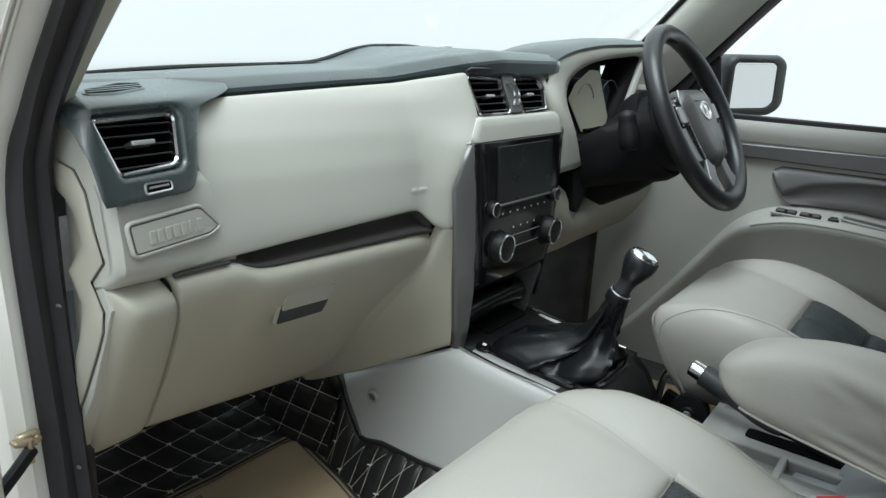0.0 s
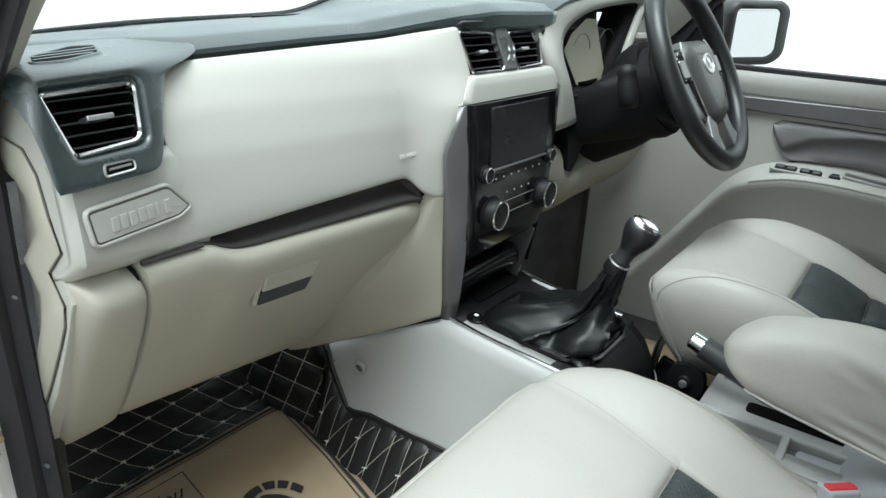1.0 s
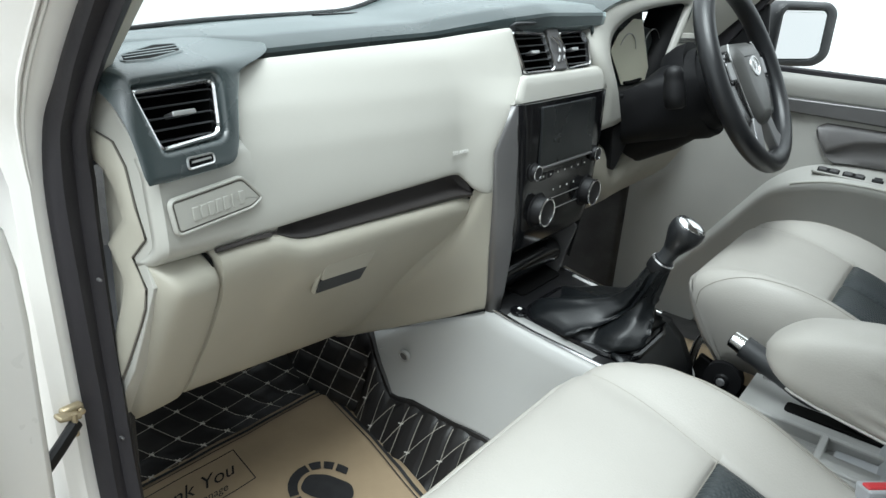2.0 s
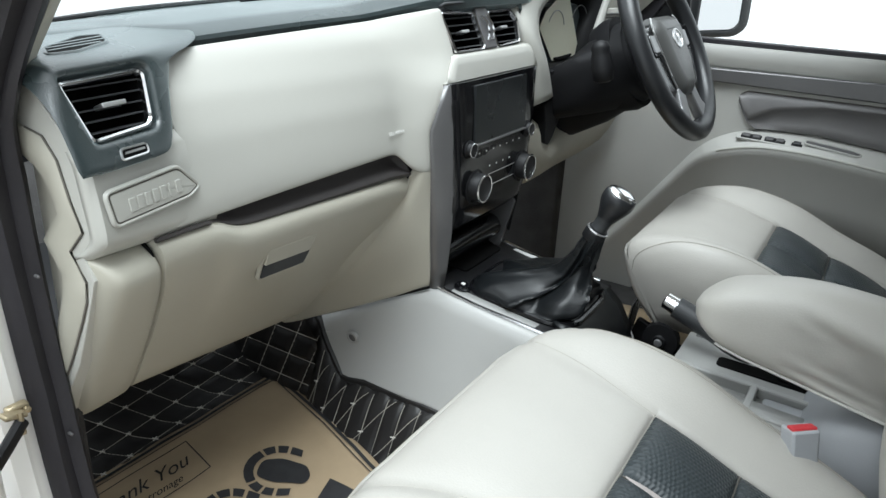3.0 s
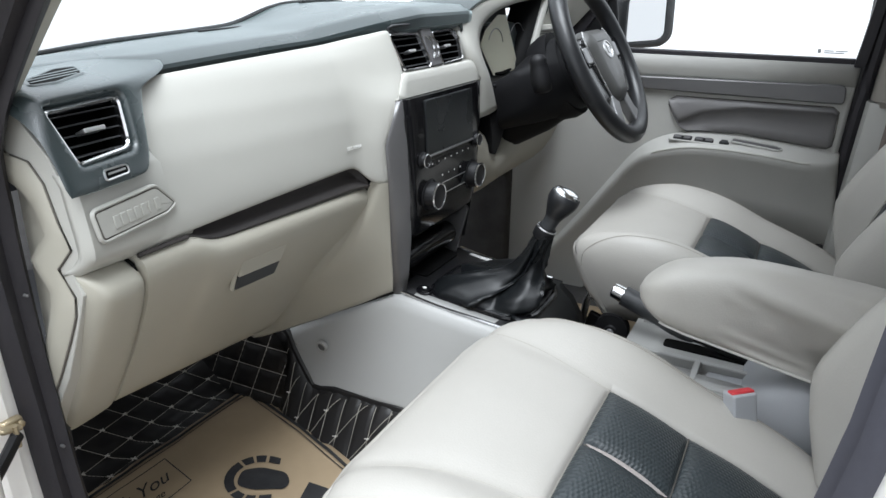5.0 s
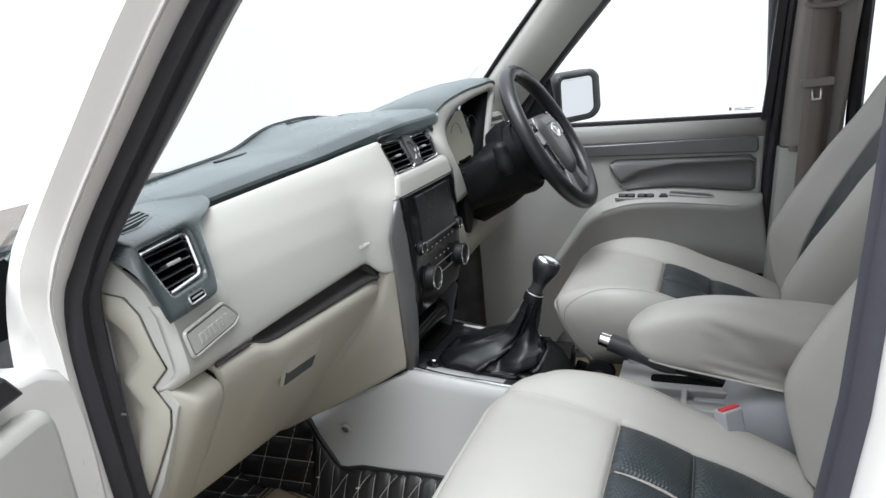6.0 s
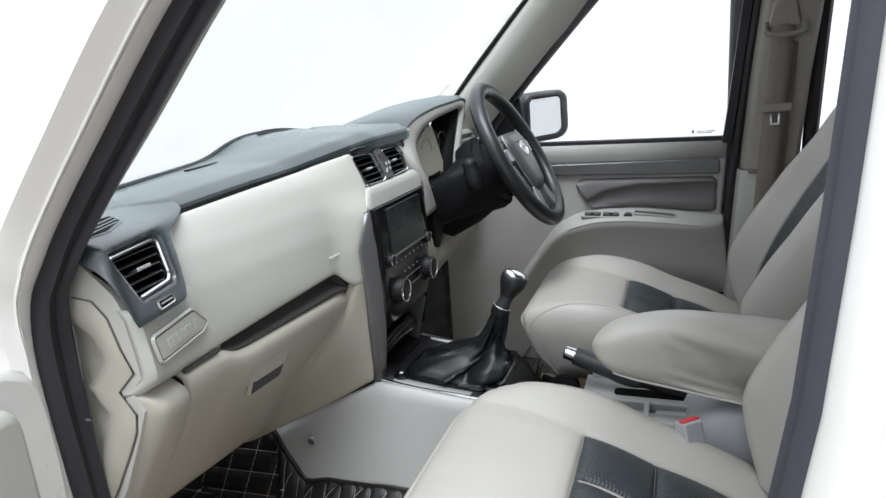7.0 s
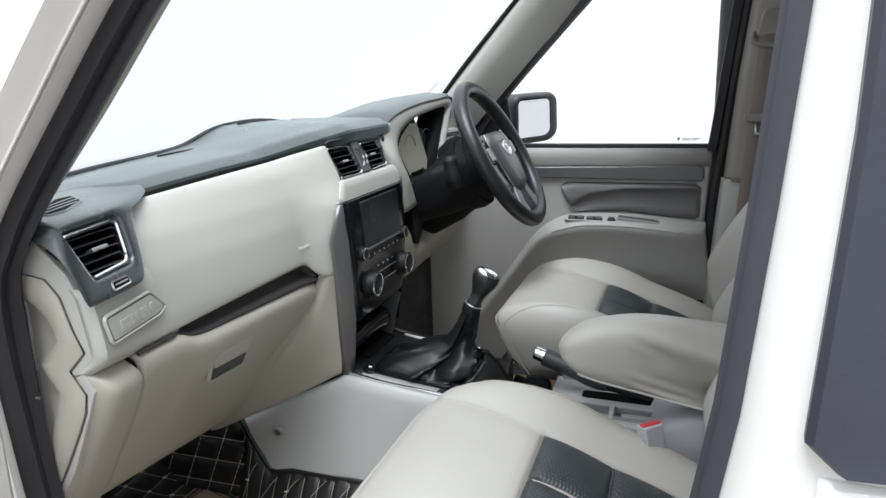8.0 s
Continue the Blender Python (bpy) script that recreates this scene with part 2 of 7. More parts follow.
def slab(outline, m, top, bottom, dome=0.0):
    """A plate with a 2D outline in the frame m, from bottom to top along its z."""
    rows = [[m @ V(p[0], p[1], h) for p in outline] for h in (bottom, top)]
    bm = grid(rows, close_u=True, caps=True)
    return bm


def ring(outer, inner, m, ho, hi):
    """A sheet between two outlines of equal count, at heights ho and hi in the frame m."""
    return grid([[m @ V(p[0], p[1], ho) for p in outer], [m @ V(p[0], p[1], hi) for p in inner]], close_u=True)


def block(center, size, rot=(0, 0, 0)):
    bm = bmesh.new()
    bmesh.ops.create_cube(bm, size=1)
    bmesh.ops.transform(bm, matrix=pose(*center, *rot) @ Matrix.Diagonal((*size, 1)), verts=bm.verts)
    return bm


def lathe(profile, m, n=24, ends=True):
    """Turn (radius, height) pairs round the z axis of m."""
    rows = [[m @ V(r * math.cos(k * 2 * math.pi / n), r * math.sin(k * 2 * math.pi / n), h) for k in range(n)] for r, h in profile]
    return grid(rows, close_u=True, close_v=not ends, caps=ends)


def lerp(a, b, t):
    return a + (b - a) * t


def table(x, xs, ys):
    return float(np.interp(x, xs, ys))


def join(*bms):
    out = bmesh.new()
    for b in bms:
        me = bpy.data.meshes.new("tmp")
        b.to_mesh(me)
        b.free()
        out.from_mesh(me)
        bpy.data.meshes.remove(me)
    return out


def offset(pts, d):
    """Move a closed 2D outline inwards by d."""
    out, m = [], len(pts)
    area = sum(pts[i - 1][0] * pts[i][1] - pts[i][0] * pts[i - 1][1] for i in range(m))
    sgn = 1 if area > 0 else -1
    for i in range(m):
        a, b = Vector(pts[i - 1]), Vector(pts[(i + 1) % m])
        t = (b - a)
        t = t.normalized() if t.length > 1e-9 else Vector((1, 0))
        out.append(Vector(pts[i]) + Vector((-t[1], t[0])) * d * sgn)
    return out


# ---- structure ----
# unseen floor; its dark warm tone and size are set for bounce light
ground = part("ground", block((0, 0, -0.05), (18, 18, 0.1)), STUDIO, smooth=0)
tagged(ground, "unseen brownish grey floor, toned dark to cut light from below", "floor", kind="structure")

floor_rows = [[V(x, y, z) for x in (-0.78, -0.4, 0.0, 0.4, 0.78)] for y, z in ((-2.3, 0.64), (-0.6, 0.66), (0.0, 0.675), (0.34, 0.69), (0.44, 0.73), (0.62, 0.93), (0.66, 1.1))]
floor = part("floor", grid(floor_rows), CARPET, solid=0.02)
tagged(floor, "dark grey carpeted car floor and toe board", "floor", kind="structure")

firewall = part("firewall", block((0, 0.68, 0.95), (1.36, 0.04, 0.6)), BLACK)
tagged(firewall, "black bulkhead behind the dashboard", "wall", kind="structure")

# roof, with its lining beneath
roof_rows = [[V(x, y, 1.90 + dz - 0.05 * (x / 0.66) ** 2) for x in (-0.66, -0.4, 0, 0.4, 0.66)] for y, dz in ((-0.43, -0.02), (-0.6, 0.0), (-1.4, 0.02), (-2.2, 0.0), (-2.45, -0.04))]
roof = part("roof", grid([[p + V(0, 0, 0.04) for p in r] for r in roof_rows]), PAINT, solid=0.02)
tagged(roof, "cream white painted car roof", "roof", kind="structure")
ceiling = part("ceiling", grid(roof_rows), HEADLINER, solid=0.015)
tagged(ceiling, "pale cloth headliner under the roof", "ceiling", kind="structure")


def strip_between(sections):
    """A bar through sections, each a closed loop of points."""
    return grid(sections, close_u=True, caps=True)


# door opening of the near side: (z, y and x of the inner edge, y and x of the outer edge of the rubber)
OPENING = [
    (1.86, -0.395, -0.600, -0.350, -0.645),
    (1.72, -0.258, -0.620, -0.214, -0.664),
    (1.585, -0.126, -0.638, -0.084, -0.680),
    (1.464, -0.016, -0.640, 0.024, -0.681),
    (1.379, 0.064, -0.640, 0.095, -0.682),
    (1.330, 0.108, -0.640, 0.128, -0.683),
    (1.290, 0.138, -0.640, 0.148, -0.684),
    (1.220, 0.149, -0.640, 0.154, -0.684),
    (1.090, 0.147, -0.640, 0.146, -0.682),
    (1.010, 0.140, -0.640, 0.137, -0.682),
    (0.920, 0.126, -0.640, 0.127, -0.682),
    (0.800, 0.104, -0.640, 0.104, -0.682),
    (0.720, 0.070, -0.642, 0.070, -0.684),
]


def opening_at(k):
    """Inner edge, outer edge and the way out of the car between the two, at a step along the opening."""
    z, yi, xi, yo, xo = OPENING[k]
    a, b = V(xi, yi, z), V(xo, yo, z)
    p, q = OPENING[max(k - 1, 0)], OPENING[min(k + 1, len(OPENING) - 1)]
    d = V(p[2] - q[2], p[1] - q[1], p[0] - q[0]).normalized()
    n = d.cross((b - a).normalized())
    if n.y > 0:
        n = -n
    return a, b, n.normalized()


fine = smooth_path([(y, x, z) for z, y, x, _, _ in OPENING], 4), smooth_path([(y, x, z) for z, _, _, y, x in OPENING], 4)
OPENING = [(0.5 * (p.z + q.z), p.x, p.y, q.x, q.y) for p, q in zip(*fine)]
seal_sections, trim_sections, post_sections = [], [], []
for k in range(len(OPENING)):
    a, b, n = opening_at(k)
    high = min(1.0, max(0.0, (b.z - 1.24) / 0.10))
    was = b
    a, b = lerp(a, b, 0.22 * high), lerp(b, a, 0.10 * high)
    w = b - a
    loop = []
    for t, h in ((0, 0.0), (0.06, 0.010), (0.2, 0.016), (0.36, 0.013), (0.45, 0.009), (0.56, 0.012), (0.75, 0.016), (0.93, 0.010), (1.0, 0.0), (1.0, -0.02), (0.0, -0.02)):
        loop.append(a + w * t + n * h)
    seal_sections.append(loop)
    e = V(-1, 0, 0)
    f = (w.normalized() * 0.6 + e * 0.4).normalized()
    fwd = -n
    across = lerp(V(-0.012, -0.004, 0), V(-0.022, -0.002, 0), high) + was - b
    away = lerp(V(-0.012, 0.010, 0), V(-0.019, 0.021, 0), high)
    strip = n * (0.0035 * high)
    post_sections.append([b - w * 0.1 - n * 0.004, b + across * 0.35 + n * 0.001, b + across * 0.8, b + across * 0.86 + strip, b + across * 0.94 + strip, b + across * 0.99 - strip * 0.4, b + across * 1.06 + strip, b + across * 1.14 + strip,
                          b + across * 1.2 - n * 0.001, b + across * 1.2 + away * 0.5, b + across * 1.2 + away, b + across * 1.1 + away + fwd * 0.03, b + fwd * 0.075 + f * 0.02, a + fwd * 0.03])
    if k < 21:
        trim_sections.append([a + n * 0.002, a - w * 0.30 - n * 0.012, a - w * 0.42 - n * 0.03, a + fwd * 0.06, a + w * 0.2 - n * 0.03])
seal = part("door_seal", strip_between(seal_sections), RUBBER, smooth=60)
tagged(seal, "black rubber door seal round the front door opening", "door seal", kind="structure")
post = part("front_pillar", strip_between(post_sections), PAINT, smooth=35)
tagged(post, "cream white painted windscreen pillar and hinge post", "pillar", kind="structure")
pillar_trim = part("pillar_trim", strip_between(trim_sections), BEIGE_SHADED, smooth=40)
tagged(pillar_trim, "beige plastic trim inside the windscreen pillar", "trim", kind="structure")
for i, (z, y) in enumerate(((1.148, 0.128), (0.974, 0.118))):
    part("seal_clip", lathe([(0.0001, -0.008), (0.0018, -0.006), (0.0016, -0.001), (0.0005, 0.0)], plane((-0.657, y - 0.004, z), (1, 0, 0), (0, 0, 1)), 10), SATIN, seal)

# sill along the bottom of the opening
sill = part("sill", block((-0.72, -0.27, 0.62), (0.14, 0.9, 0.12)), PAINT, bevel=0.02)
tagged(sill, "cream white painted door sill", "sill", kind="structure")
sill_seal = part("sill_seal", tube(smooth_path([(-0.662, 0.07, 0.72), (-0.662, 0.03, 0.69), (-0.662, -0.06, 0.685), (-0.662, -0.5, 0.685), (-0.662, -0.55, 0.74)], 6), 0.018, 10), RUBBER)
tagged(sill_seal, "black rubber seal along the door sill", "door seal", kind="structure")

# near side centre pillar: seal, painted post and the black tape of the rear door
BP = [(0.74, -0.515), (0.95, -0.533), (1.118, -0.556), (1.20, -0.570), (1.264, -0.580), (1.40, -0.594), (1.53, -0.606), (1.70, -0.625), (1.88, -0.650)]
bs, bpst = [], []
for z, y in BP:
    x0 = -0.722 + max(0, z - 1.3) * 0.09
    bs.append([V(x0 + dx, y + dy, z) for dx, dy in ((0.0, 0.0), (-0.003, 0.004), (-0.009, 0.005), (-0.013, -0.001), (-0.016, -0.002), (-0.020, 0.001), (-0.025, -0.002), (-0.028, -0.009), (-0.028, -0.03), (0.0, -0.03))])
    bpst.append([V(x0 + dx, y + dy, z) for dx, dy in ((-0.024, -0.010), (-0.033, -0.012), (-0.054, -0.022), (-0.068, -0.045), (-0.076, -0.12), (-0.07, -0.16), (0.0, -0.15), (0.03, -0.04), (0.0, -0.028))])
b_seal = part("door_seal", strip_between(bs), SEALGREY, smooth=60)
tagged(b_seal, "black rubber door seal along the centre pillar", "door seal", kind="structure")
b_post = part("centre_pillar", strip_between(bpst), PAINT, smooth=50)
tagged(b_post, "cream white painted centre pillar", "pillar", kind="structure")
inner = [[V(-0.665 - max(0, z - 1.3) * -0.09 + dx, y - 0.035 + dy, z) for dx, dy in ((0.02, 0), (0.035, -0.02), (0.035, -0.13), (0.0, -0.13), (0.0, 0))] for z, y in BP]
b_trim = part("pillar_trim", strip_between(inner), PILLAR)
tagged(b_trim, "taupe plastic trim of the centre pillar", "trim", kind="structure")

# rear side door of the near side, closed: painted skin with a black window tape
rear_door = group_thing("rear_door", (-0.78, -1.1, 0.62), "closed cream white rear door with black window surround", "car door")
part("skin", grid([[V(-0.795 + 0.012 * math.sin((z - 0.6) * 4) + max(0, z - 1.22) * 0.11, y, z) for y in (-0.632, -0.64, -0.9, -1.2, -1.5)] for z in (0.62, 0.8, 1.0, 1.15, 1.215, 1.25)]), PAINT, rear_door, solid=0.02)
part("window_surround", strip_between([[V(x, y, z) for x, y in ((xx, -0.648 - s), (xx - 0.006, -0.652 - s), (xx - 0.004, -0.70 - s), (xx - 0.016, -0.712 - s), (xx - 0.012, -0.78 - s), (xx + 0.02, -0.78 - s), (xx + 0.02, -0.65 - s))] for z, xx, s in ((1.258, -0.800, -0.008), (1.274, -0.797, -0.026), (1.45, -0.786, -0.013), (1.65, -0.764, -0.004), (1.86, -0.74, 0.012))]), TAPE, rear_door, "dark slate window surround tape", smooth=30)
part("window_glass", block((-0.745, -1.15, 1.53), (0.004, 0.72, 0.52), (0, -6, 0)), GLASS, rear_door, smooth=0).visible_shadow = False

# far side: pillars and roof rail
fa = []
for z, yi, xi, yo, xo in ((1.90, -0.34, 0.575, -0.50, 0.63), (1.677, -0.143, 0.615, -0.312, 0.662), (1.55, -0.032, 0.62, -0.185, 0.664), (1.441, 0.063, 0.622, -0.085, 0.668), (1.36, 0.13, 0.63, -0.01, 0.675), (1.30, 0.17, 0.64, 0.05, 0.68)):
    fa.append([V(xi, yi, z), V(xi - 0.012, yi - 0.03, z), lerp(V(xi, yi, z), V(xo, yo, z), 0.5) + V(-0.022, 0, 0), V(xo - 0.012, yo + 0.02, z), V(xo, yo, z), V(xo + 0.04, yo + 0.02, z), V(xi + 0.06, yi + 0.04, z)])
far_a = part("front_pillar", strip_between(fa), BEIGE, smooth=60)
tagged(far_a, "light grey beige trimmed windscreen pillar", "pillar", kind="structure")

fb_up = [[V(0.685 - max(0, z - 1.3) * 0.10 + dx, y + dy, z) for dx, dy in ((0.01, 0.0), (-0.012, -0.008), (-0.02, -0.02), (-0.022, -0.118), (-0.01, -0.128), (0.03, -0.13), (0.05, -0.06), (0.04, 0.0))] for z, y in ((1.225, -0.640), (1.3, -0.645), (1.45, -0.657), (1.62, -0.675), (1.75, -0.69), (1.90, -0.705))]
far_b = part("centre_pillar", strip_between(fb_up), PILLAR, smooth=40)
tagged(far_b, "taupe plastic trimmed centre pillar", "pillar", kind="structure")
fb_low = [[V(0.69 + dx, y + dy, z) for dx, dy in ((0.01, 0.004), (-0.015, -0.002), (-0.026, -0.02), (-0.028, -0.125), (-0.01, -0.14), (0.06, -0.14), (0.06, 0.0))] for z, y in ((0.66, -0.60), (0.9, -0.613), (1.1, -0.628), (1.222, -0.637))]
far_bl = part("pillar_trim", strip_between(fb_low), DOORCARD, smooth=40)
tagged(far_bl, "grey beige lower trim of the centre pillar", "trim", kind="structure")
for nm, pts, r in (("door_seal", [(0.712, -0.598, 0.62), (0.712, -0.604, 0.9), (0.712, -0.622, 1.2), (0.71, -0.632, 1.3), (0.682, -0.668, 1.63), (0.66, -0.70, 1.86)], 0.013),
                   ("door_seal", [(0.700, -0.79, 1.21), (0.70, -0.795, 1.3), (0.676, -0.81, 1.62), (0.65, -0.83, 1.88)], 0.017)):
    s = part(nm, tube(smooth_path(pts, 5), r, 8), RUBBER)
    tagged(s, "black rubber seal along the centre pillar edge", "door seal", kind="structure")

# upper blocks, near wall and tail are added out of view to keep rear light out
far_rear = part("rear_side_wall", join(block((0.74, -1.5, 0.97), (0.06, 1.42, 0.655)), block((0.70, -1.82, 1.6), (0.06, 1.2, 0.6))), DOORCARD, bevel=0.012)
tagged(far_rear, "grey beige rear door trim on the far side, closed above against light", "wall", kind="structure")
near_rear = part("rear_side_wall", join(block((-0.70, -1.6, 0.97), (0.05, 1.5, 0.6)), block((-0.67, -1.6, 1.58), (0.05, 1.5, 0.62))), DOORCARD, bevel=0.012)
tagged(near_rear, "unseen grey beige wall on the near side, blocking light from behind", "wall", kind="structure")
tail = part("rear_wall", block((0, -2.42, 1.26), (1.45, 0.05, 1.27)), DOORCARD, bevel=0.01)
tagged(tail, "unseen grey beige rear wall blocking light from behind", "wall", kind="structure")
rail = part("roof_rail", join(tube([(0.62, -0.43, 1.875), (0.635, -0.9, 1.9), (0.62, -2.3, 1.87)], 0.04, 10), tube([(-0.62, -0.43, 1.875), (-0.635, -0.9, 1.9), (-0.62, -2.3, 1.87)], 0.04, 10), tube([(-0.62, -0.42, 1.87), (0, -0.38, 1.92), (0.62, -0.42, 1.87)], 0.035, 10)), HEADLINER)
tagged(rail, "pale lined roof rails above the doors and windscreen", "trim", kind="structure")

# windscreen with its black lower edge
ws = []
for t in np.linspace(0, 1, 13):
    row = []
    for u in np.linspace(-1, 1, 25):
        xb, xt = 0.69 * u, 0.60 * u
        yb, zb = 0.335 - 0.10 * u * u, 1.352 - 0.018 * u * u
        yt, zt = -0.36 - 0.05 * u * u, 1.905 - 0.03 * u * u
        row.append(V(lerp(xb, xt, t), lerp(yb, yt, t), lerp(zb, zt, t) + 0.012 * math.sin(math.pi * t)))
    ws.append(row)
windscreen = part("window_1", grid(ws), GLASS, solid=0.004, smooth=40)
tagged(windscreen, "clear glass windscreen", "window", kind="structure")
windscreen.visible_shadow = False
band = part("window_band", tube(smooth_path([(-0.62, 0.231, 1.357), (-0.42, 0.279, 1.3675), (-0.20, 0.311, 1.3735), (-0.12, 0.317, 1.380), (-0.035, 0.319, 1.400), (0.04, 0.319, 1.408), (0.17, 0.312, 1.406), (0.40, 0.285, 1.372), (0.62, 0.231, 1.362)], 5), 0.005, 8, flat=0.6), BLACK)
tagged(band, "black lower edge of the windscreen", "trim", kind="structure")
side_band = part("window_band", tube(smooth_path([(0.632, 0.125, 1.372), (0.622, 0.072, 1.432), (0.618, -0.004, 1.522), (0.612, -0.14, 1.672), (0.585, -0.33, 1.88)], 5), 0.006, 8), BLACK)
tagged(side_band, "black side edge of the windscreen", "trim", kind="structure")
# dark blocks added to stop outside white showing past the door edge
jamb = part("door_jamb", join(block((0.752, -0.62, 0.95), (0.05, 0.10, 0.70)), block((0.735, -0.655, 1.58), (0.03, 0.09, 0.62), (0, -5, 0))), TRIM, bevel=0.01)
tagged(jamb, "dark grey jamb closing the gap behind the driver door edge", "trim", kind="structure")


# ---- dashboard ----
dash = group_thing("dashboard", (0, 0.2, 0.9), "two-tone dashboard of beige and slate plastic", "dashboard")


def lip(x):
    """Rear edge of the top pad in front of the beige panel: y, z."""
    xs = [-0.66, -0.50, -0.40, -0.30, -0.20, -0.16, -0.10, -0.02, 0.15]
    return table(x, xs, [0.135, 0.135, 0.128, 0.118, 0.100, 0.078, 0.045, 0.030, 0.030]), table(x, xs, [1.346, 1.349, 1.355, 1.361, 1.367, 1.376, 1.389, 1.397, 1.397])


# top pad, rising to a flat middle part over the vents
rows = []
for x in np.linspace(-0.66, 0.165, 56):
    yl, zl = lip(x)
    yl += table(x, [-0.66, -0.50, -0.455], [0.042, 0.042, 0.0])
    wy = 0.318 - 0.10 * (x / 0.655) ** 2
    wz = table(x, [-0.66, -0.42, -0.20, -0.14, -0.10, -0.035, 0.0, 0.04, 0.17], [1.350, 1.363, 1.369, 1.373, 1.379, 1.397, 1.403, 1.405, 1.403])
    rz = zl + 0.009
    drop = table(x, [-0.20, -0.05], [0.015, 0.025])
    rows.append([V(x, wy + 0.03, wz - 0.02), V(x, wy + 0.006, wz - 0.002), V(x, wy, wz), V(x, lerp(wy, yl + 0.035, 0.35), lerp(wz, rz, 0.35) + 0.0035), V(x, lerp(wy, yl + 0.035, 0.7), lerp(wz, rz, 0.7) + 0.003), V(x, yl + 0.035, rz + 0.0005), V(x, yl + 0.021, rz), V(x, yl + 0.0175, rz - 0.0012),
                 V(x, yl + 0.004, zl + 0.0015), V(x, yl + 0.001, zl - 0.0005), V(x, yl, zl - 0.004), V(x, yl + 0.002, zl - drop * 0.7), V(x, yl + 0.012, zl - drop), V(x, yl + 0.03, zl - drop)])
part("top_pad", grid(rows), PAD, dash, "slate grey soft top pad", solid=0.004, smooth=24)
part("speaker_slot", slab(rounded([(-0.055, -0.005), (0.055, -0.005), (0.05, 0.006), (-0.05, 0.006)], 0.004), plane((0.055, 0.280, 1.4085), (1, 0, 0), (0, 1, -0.06)), 0.0018, -0.004), BLACK, dash)
part("sensor", slab(rounded([(-0.012, -0.008), (0.012, -0.008), (0.012, 0.008), (-0.012, 0.008)], 0.005), plane((0.095, 0.22, 1.4105), (1, 0, 0), (0, 1, -0.02)), 0.003, -0.003), MARK, dash, bevel=0.001)
part("defrost_slot", slab(rounded([(-0.055, -0.005), (0.055, -0.008), (0.055, 0.006), (-0.055, 0.004)], 0.003), plane((-0.205, 0.255, 1.3762), (1, -0.05, 0.03), (0, 1, -0.035)), 0.0018, -0.003), BLACK, dash)

# beige panel in front of the passenger
EDGE_Z = [0.90, 0.969, 1.06, 1.125, 1.17, 1.219, 1.28, 1.315, 1.371, 1.40]
EDGE_X = [-0.122, -0.124, -0.140, -0.149, -0.155, -0.160, -0.132, -0.108, -0.110, -0.10]
EDGE_Y = [0.03, 0.020, 0.016, 0.014, 0.013, 0.014, 0.002, 0.010, 0.034, 0.045]


def panel_y(x, z):
    left = table(z, [1.18, 1.20, 1.22, 1.26, 1.30, 1.33, 1.345, 1.36], [0.054, 0.055, 0.060, 0.072, 0.090, 0.110, 0.123, 0.14])
    right = table(z, [1.18, 1.20, 1.22, 1.26, 1.30, 1.34, 1.366, 1.39], [0.036, 0.036, 0.038, 0.043, 0.053, 0.070, 0.092, 0.12])
    return lerp(left, right, min(1.0, max(0.0, (x + 0.5) / 0.3)))


def panel_bottom(x):
    """Lower edge of the panel, rounding down at its far end past the tray."""
    return table(x, [-0.56, -0.50, -0.40, -0.213, -0.20, -0.192, -0.187, -0.183, -0.180], [1.182, 1.183, 1.187, 1.193, 1.189, 1.183, 1.177, 1.170, 1.163])


rows = []
for i in range(19):
    t = i / 18
    row = []
    for x in (-0.56, -0.54, -0.515, -0.49, -0.45, -0.40, -0.35, -0.30, -0.26, -0.23, -0.213, -0.20):
        ztop = lip(x)[1] - 0.006
        z = lerp(ztop, panel_bottom(x), t)
        xx = max(x, lerp(-0.56, -0.527, min(1.0, max(0.0, (z - 1.235) / 0.03)))) if x < -0.527 else x
        row.append(V(xx, panel_y(xx, z), z))
    ztop = 1.378
    z = lerp(ztop, 1.160, t)
    ex, ey = table(z, EDGE_Z, EDGE_X), table(z, EDGE_Z, EDGE_Y)
    last = row[-1]
    row.append(V(lerp(last.x, ex, 0.38), lerp(last.y, ey, 0.22) - 0.004, lerp(last.z, z, lerp(0.4, 0.78, t ** 4))))
    row.append(V(lerp(last.x, ex, 0.72), lerp(last.y, ey, 0.62) - 0.005, lerp(last.z, z, lerp(0.75, 0.97, t ** 4))))
    row.append(V(lerp(last.x, ex, 0.90), lerp(last.y, ey, 0.9) - 0.002, z))
    row.append(V(ex + 0.002, ey + 0.0005, z))
    rows.append(row)
part("passenger_panel", grid(rows), BEIGE, dash, solid=0.004, smooth=50, subsurf=1)

# airbag lettering
def lettering(body, m, size, mat, parent, name="lettering", depth=0.0003, shear=0.0, align="CENTER"):
    cu = bpy.data.curves.new(name, "FONT")
    cu.body, cu.size, cu.extrude, cu.shear, cu.align_x = body, size, depth, shear, align
    tmp = new("tmp_text", cu)
    dg = bpy.context.evaluated_depsgraph_get()
    me = bpy.data.meshes.new_from_object(tmp.evaluated_get(dg))
    bpy.data.objects.remove(tmp)
    bm = bmesh.new()
    bm.from_mesh(me)
    bpy.data.meshes.remove(me)
    bmesh.ops.transform(bm, matrix=m, verts=bm.verts)
    return part(name, bm, mat, parent, smooth=0)


lettering("SRS AIRBAG", plane((-0.205, 0.0335, 1.2205), (1, -0.12, 0.02), (0, 0.14, 1)), 0.0068, MARK, dash)

